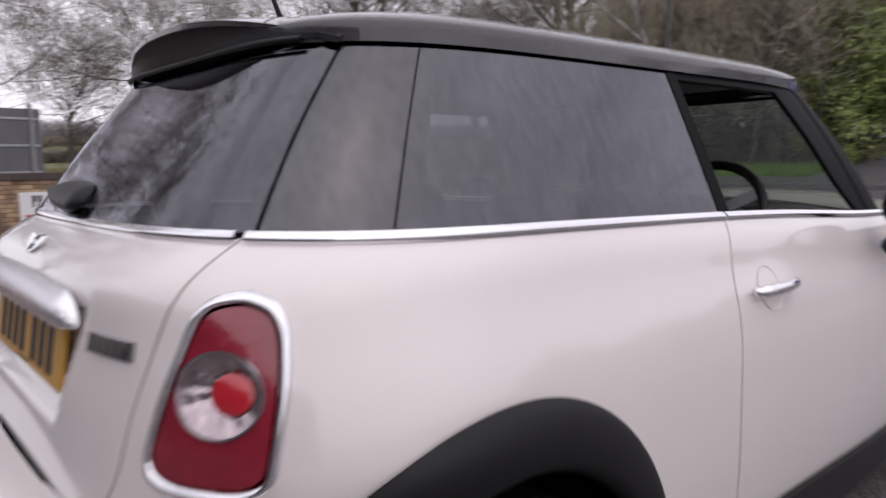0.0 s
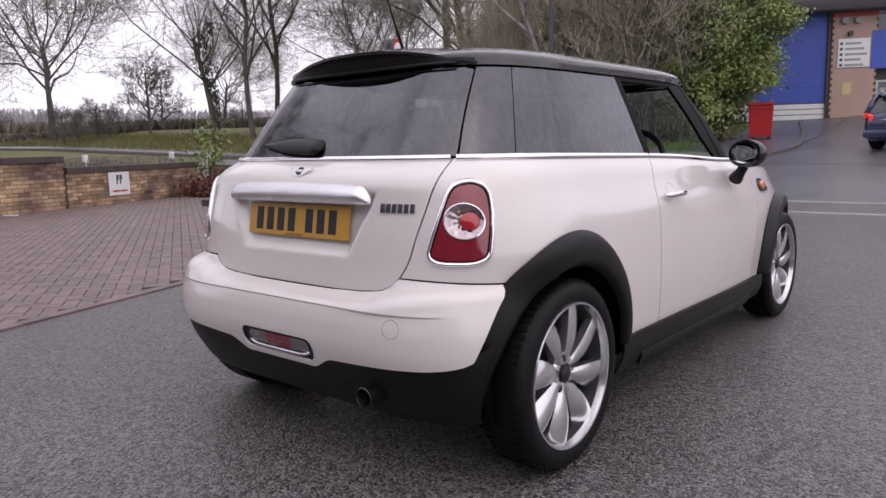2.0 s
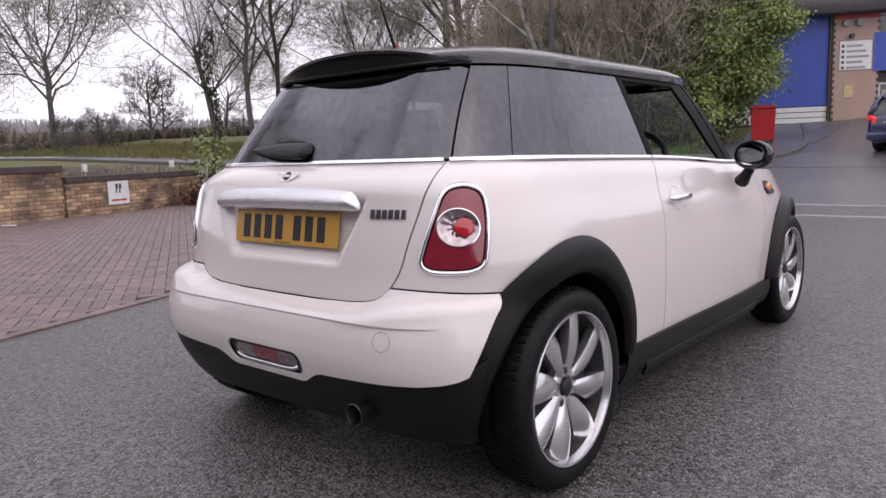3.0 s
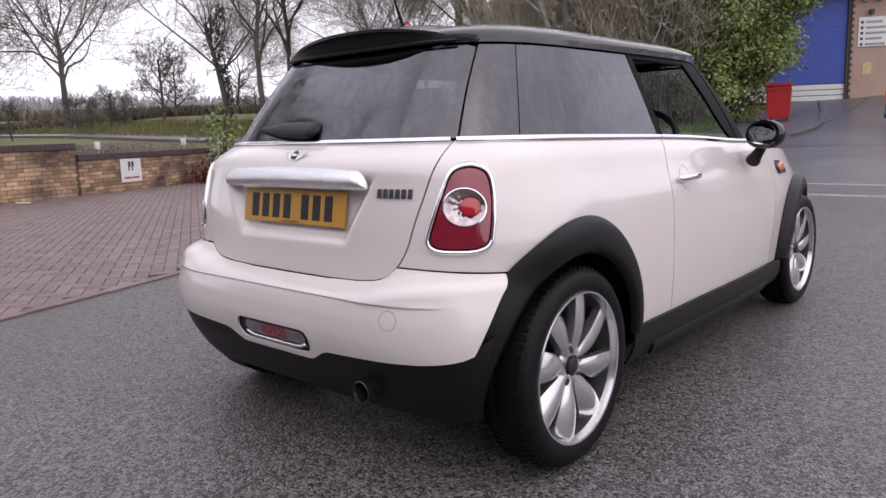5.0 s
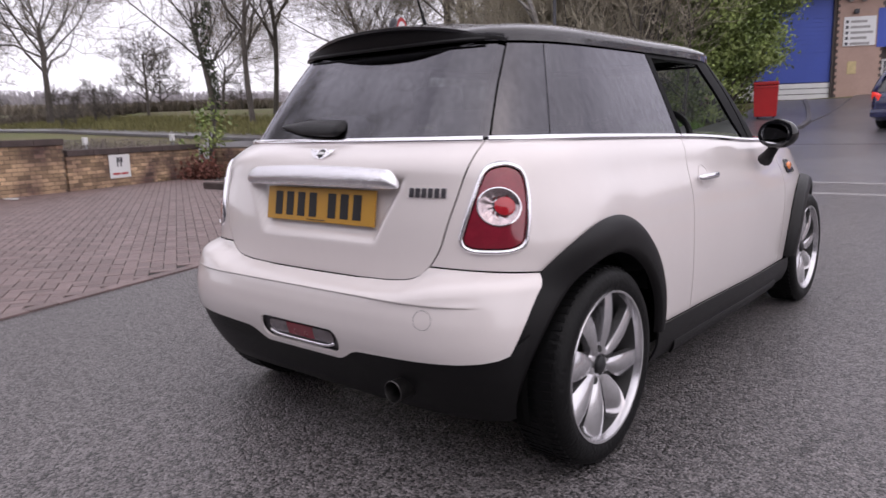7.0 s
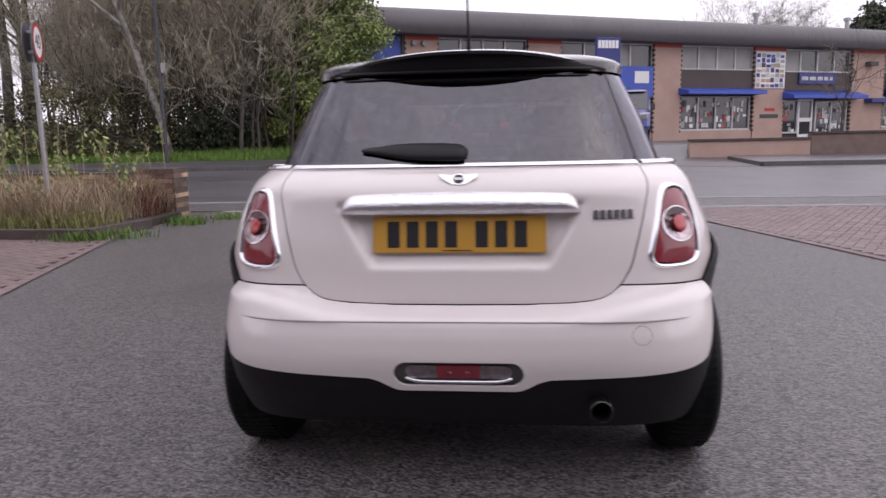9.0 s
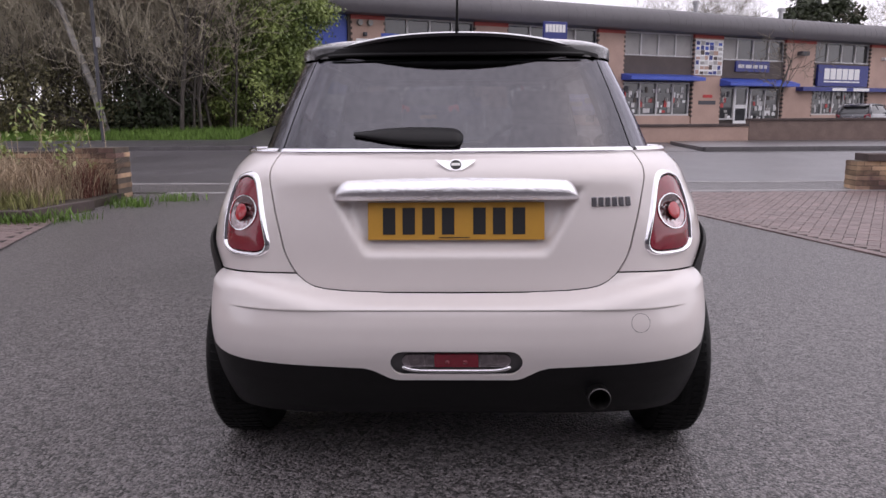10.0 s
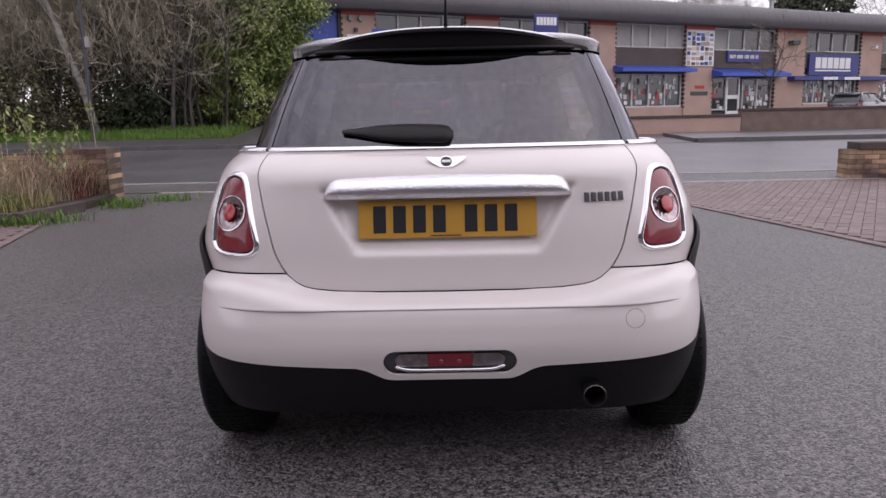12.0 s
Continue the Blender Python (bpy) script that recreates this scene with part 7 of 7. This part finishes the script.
# shop post sign
jp = root("post_sign", pose(3.1, 21.3, float(ground_z(3.1, 21.3)), 0, 0, 20), "tall navy shop sign on a post by the drive", "sign")
bm = bmesh.new()
tube(bm, [(0.3, 0, -0.1), (0.3, 0, 3.0)], 0.05, 8)
part("post", bm, M_BLUE, jp, smooth=True, sharp=40)
head = part("head_panel", boxed(-0.42, -0.05, 2.25, 0.42, 0.05, 3.35, 0.02), M_BLUE, jp)
for k in range(6):
    part("letter_bar", boxed(-0.36 + k * 0.12, -0.06, 3.02, -0.36 + k * 0.12 + 0.10, -0.05, 3.26), M_WHITE, head)
part("lower_panel", boxed(-0.42, -0.04, 1.35, 0.42, 0.04, 2.2, 0.02), M_BLIND, jp)

# red bin
bx_, by_ = at_bearing(-16.7, 25.3)
rb = root("waste_bin", pose(bx_ + 0.22, by_, float(ground_z(bx_, by_)), 0, 0, 14), "large red wheeled waste bin on the verge", "bin")
rb.matrix_basis = rb.matrix_basis @ Matrix.Diagonal((0.84, 0.95, 1.10, 1))
bm = bmesh.new()
w0, w1 = 0.38, 0.42
v = [bm.verts.new(p) for p in ((-w0, -0.30, 0.08), (w0, -0.30, 0.08), (w0, 0.30, 0.08), (-w0, 0.30, 0.08), (-w1, -0.38, 0.95), (w1, -0.38, 0.95), (w1, 0.38, 0.95), (-w1, 0.38, 0.95))]
for f in ((3, 2, 1, 0), (0, 1, 5, 4), (1, 2, 6, 5), (2, 3, 7, 6), (3, 0, 4, 7), (4, 5, 6, 7)):
    bm.faces.new([v[i] for i in f])
bmesh.ops.bevel(bm, geom=bm.edges[:], offset=0.02, segments=2, affect="EDGES")
part("body", bm, M_REDBIN, rb)
part("lid", boxed(-0.43, -0.41, 0.96, 0.43, 0.41, 1.06, 0.03), M_REDBIN, rb)
part("rim", boxed(-0.42, -0.40, 0.88, 0.42, 0.40, 0.94, 0.01), M_REDBIN, rb)
for s in (-1, 1):
    bm = bmesh.new()
    lathe(bm, [(-0.03, 0.0), (-0.03, 0.09), (0.03, 0.09), (0.03, 0.0)], 20)
    bmesh.ops.translate(bm, verts=bm.verts, vec=(s * 0.27, 0.30, 0.09))
    part("wheel", bm, M_TYRE, rb)


# other vehicles
def vehicle(name, m, paint, L, W, prof, label, category):
    """A vehicle from its side profile: lower body, glass house, wheels, lamps. The nose points along +y."""
    t = root(name, m, label, category)

    def loft(pts, half):
        bm = bmesh.new()
        rows = []
        for x, inset in ((-half, 0.06), (-half * 0.86, 0.0), (half * 0.86, 0.0), (half, 0.06)):
            cy = sum(p[0] for p in pts) / len(pts)
            cz = sum(p[1] for p in pts) / len(pts)
            rows.append([bm.verts.new((x, cy + (y - cy) * (1 - inset), cz + (z - cz) * (1 - inset))) for y, z in pts])
        n = len(pts)
        for r0, r1 in zip(rows, rows[1:]):
            for k in range(n):
                bm.faces.new((r0[k], r0[(k + 1) % n], r1[(k + 1) % n], r1[k]))
        bm.faces.new(rows[0][::-1])
        bm.faces.new(rows[-1])
        bmesh.ops.recalc_face_normals(bm, faces=bm.faces)
        return bm
    part("body", loft(prof[0], W / 2), paint, t, smooth=True, sharp=35)
    part("glass_house", loft(prof[1], W / 2 - 0.09), M_PANE, t, smooth=True, sharp=35)
    part("roof", loft(prof[2], W / 2 - 0.13), paint, t, smooth=True, sharp=35)
    for y in (L * 0.19, L * 0.81):
        for s in (1, -1):
            bm = bmesh.new()
            lathe(bm, [(-0.10, 0.0), (-0.10, 0.30), (-0.08, 0.315), (0.08, 0.315), (0.10, 0.30), (0.10, 0.21)], 28)
            w = part("wheel", bm, M_TYRE, t, smooth=True, sharp=40, m=pose(s * (W / 2 - 0.09), y, 0.315))
            bm = bmesh.new()
            lathe(bm, [(s * 0.085, 0.21), (s * 0.07, 0.18), (s * 0.095, 0.05), (s * 0.095, 0.0)], 20)
            part("hubcap", bm, M_ALLOY, w)
    return t


def ringed(name, stations, ring, material, parent, label=""):
    """A smooth hull through half sections: ring(station) gives (x, z) from the bottom's middle to the top's middle."""
    bm = bmesh.new()
    loops = []
    for st in stations:
        half = ring(*st[1:])
        pts = half + [(-x, z) for x, z in half[-2:0:-1]]
        loops.append([bm.verts.new((x, st[0], z)) for x, z in pts])
    n = len(loops[0])
    for a, b in zip(loops, loops[1:]):
        for k in range(n):
            bm.faces.new((a[k], a[(k + 1) % n], b[(k + 1) % n], b[k]))
    bm.faces.new(loops[0])
    bm.faces.new(loops[-1][::-1])
    bmesh.ops.recalc_face_normals(bm, faces=bm.faces)
    return part(name, bm, material, parent, label, True, 50)


def small_car(name, m, paint, label, lamps):
    """A rounded five-door hatchback, its tail at y = 0 and the nose towards +y."""
    t = root(name, m, label, "car")

    def hull(w, z0, z1):
        return [(0, z0), (w * 0.80, z0), (w * 0.93, z0 + 0.06), (w * 0.985, z0 + 0.16), (w, z0 + 0.5 * (z1 - z0)), (w * 0.985, z1 - 0.14), (w * 0.945, z1 - 0.04), (w * 0.88, z1), (0, z1 + 0.015)]
    ringed("body", [(0.0, 0.66, 0.42, 0.80), (0.03, 0.76, 0.32, 0.88), (0.12, 0.83, 0.25, 0.93), (0.45, 0.865, 0.21, 0.955), (1.4, 0.875, 0.20, 0.96), (2.7, 0.87, 0.20, 0.94), (3.2, 0.86, 0.20, 0.92), (3.65, 0.82, 0.20, 0.85), (3.95, 0.74, 0.24, 0.76), (4.12, 0.62, 0.30, 0.67), (4.18, 0.48, 0.38, 0.58)], hull, paint, t)

    def cabin(wb, wt, z1, z0=0.90):
        return [(0, z0), (wb, z0), (wb - 0.02, z0 + 0.3 * (z1 - z0)), (wt + 0.03, z0 + 0.8 * (z1 - z0)), (wt - 0.04, z1 - 0.015), (wt * 0.6, z1), (0, z1 + 0.01)]
    ringed("glass_house", [(0.10, 0.70, 0.66, 0.95), (0.22, 0.74, 0.66, 1.14), (0.36, 0.77, 0.63, 1.32), (0.55, 0.79, 0.62, 1.40), (1.2, 0.80, 0.62, 1.44), (1.9, 0.80, 0.62, 1.41), (2.3, 0.79, 0.63, 1.30), (2.75, 0.77, 0.66, 1.08), (3.05, 0.74, 0.68, 0.95)], cabin, M_PANE, t)

    def cap(w, z1):
        return [(0, z1 - 0.05), (w * 0.9, z1 - 0.05), (w, z1 - 0.035), (w * 0.97, z1 - 0.01), (w * 0.7, z1 + 0.012), (0, z1 + 0.02)]
    ringed("roof", [(0.20, 0.50, 1.36), (0.30, 0.60, 1.39), (0.55, 0.64, 1.42), (1.2, 0.645, 1.455), (1.9, 0.64, 1.425), (2.15, 0.62, 1.37)], cap, paint, t)
    for s in (1, -1):
        for y0, y1, z1, r in ((0.16, 0.46, 1.40, 0.075), (1.25, 1.15, 1.42, 0.028), (3.0, 2.1, 1.38, 0.035)):
            bm = bmesh.new()
            tube(bm, [(s * 0.775, y0, 0.90), (s * 0.735, (y0 + y1) / 2, 1.16), (s * 0.625, y1, z1)], [r * 1.25, r, r * 0.8], 8)
            part("pillar", bm, paint, t, smooth=True)
        part("side_moulding", boxed(s * 0.868 - 0.012, 0.9, 0.50, s * 0.868 + 0.012, 2.9, 0.545, 0.008), M_TRIM, t)
        lamp_ = part("tail_lamp", boxed(-0.15, -0.035, -0.12, 0.15, 0.045, 0.12, 0.035), lamps, t, "red tail lamp", True, m=pose(s * 0.715, 0.085, 0.80, 10, s * -14, s * 34))
        part("clear_lens", boxed(-0.05, -0.042, -0.045, 0.05, -0.03, 0.02, 0.01), M_CLEAR_LENS, lamp_)
        part("headlamp", boxed(s * 0.60 - 0.14, 3.96, 0.60, s * 0.60 + 0.14, 4.10, 0.74, 0.03), M_CLEAR_LENS, t)
        part("door_mirror", boxed(s * 0.93 - 0.09, 2.28, 0.95, s * 0.93 + 0.09, 2.40, 1.08, 0.03), paint, t)
        for y in (0.78, 3.38):
            bm = bmesh.new()
            lathe(bm, [(-0.10, 0.0), (-0.10, 0.29), (-0.08, 0.312), (0.08, 0.312), (0.10, 0.29), (0.10, 0.21)], 28)
            w = part("wheel", bm, M_TYRE, t, smooth=True, sharp=40, m=pose(s * 0.785, y, 0.312))
            bm = bmesh.new()
            lathe(bm, [(s * 0.102, 0.215), (s * 0.085, 0.20), (s * 0.098, 0.06), (s * 0.098, 0.0)], 20)
            part("hubcap", bm, M_ALLOY, w)
    part("registration_plate", boxed(-0.26, -0.045, 0.55, 0.26, -0.025, 0.66), M_PLATE, t)
    part("chrome_strip", boxed(-0.42, -0.02, 0.745, 0.42, 0.02, 0.77, 0.006), M_CHROME, t)
    part("badge", boxed(-0.045, 0.0, 0.80, 0.045, 0.03, 0.86, 0.015), M_CHROME, t)
    part("bumper", boxed(-0.80, -0.045, 0.33, 0.80, 0.14, 0.53, 0.05), paint, t, smooth=True, sharp=50)
    bm = bmesh.new()
    tube(bm, [(0.02, 0.155, 1.0), (0.25, 0.19, 1.06), (0.42, 0.20, 1.08)], [0.014, 0.010, 0.006], 6)
    part("rear_wiper", bm, M_TRIM, t)
    return t


cx, cy = -0.82, 18.25
M_LIT_LAMP = mat("lit_tail_lamp", (0.55, 0.02, 0.02), 0.2, coat=1.0, emit=((1.0, 0.06, 0.04), 0.4))
small_car("parked_hatchback", pose(cx, cy, float(ground_z(cx, cy)) + 0.02, 3.0, 0, -14), M_NAVY, "dark navy five-door hatchback on the drive, tail lamps lit", M_LIT_LAMP)
van_prof = ([(0.0, 0.35), (0.0, 1.10), (0.1, 1.95), (0.2, 2.0), (3.0, 1.98), (3.1, 1.15), (4.3, 1.10), (4.75, 0.92), (4.85, 0.45), (4.7, 0.28), (0.2, 0.28)],
            [(3.0, 1.12), (2.9, 1.85), (3.3, 1.85), (4.15, 1.12)],
            [(0.1, 1.93), (0.15, 2.02), (3.1, 2.0), (3.4, 1.86), (2.6, 1.84)])
vm = BUILD @ pose(9.5, -1.2, 1.0, 0, 0, 146)
van = vehicle("parked_van", vm, M_VAN, 4.85, 1.90, van_prof, "blue delivery van parked before the shops", "van")
for s in (1, -1):
    part("headlamp", boxed(s * 0.70 - 0.16, 4.66, 0.72, s * 0.70 + 0.16, 4.84, 0.95, 0.04), M_CLEAR_LENS, van)
    part("mirror", boxed(s * 1.08 - 0.09, 3.55, 1.1, s * 1.08 + 0.09, 3.68, 1.35, 0.03), M_DARK_INK, van)
part("grille", boxed(-0.45, 4.76, 0.62, 0.45, 4.88, 0.80, 0.02), M_DARK_INK, van)
small_car("parked_saloon", BUILD @ pose(24.3, -4.6, 0.36, 0, 0, -78), M_SILVER_CAR, "dark silver car parked behind the forecourt wall", M_RED)
# sapling before the shops
sap = root("sapling", pose(9.9, 20.4, float(ground_z(9.9, 20.4))), "thin bare sapling behind the forecourt wall", "tree")
l, t = grow(np.random.default_rng(61), 2.2, 0.04, (8, 5, 3), 3, 0.9, 0.35, 0.05, 0.007)
put("trunk", tubes("trunk", l, M_BARK), sap, kind="stuff")
put("crown", tubes("crown", t, M_TWIG), sap)
# litter at the wall's foot
for x, y, a in ((-11.9, 2.75, 20),):
    bm = boxed(-0.13, -0.05, 0.012, 0.13, 0.05, 0.03, 0.006)
    part("litter", bm, M_WHITE, None, m=pose(x, y, 0, 0, 0, a))
    tagged(bpy.context.scene.collection.objects[-1], "scrap of pale litter at the wall's foot", "litter", "litter")
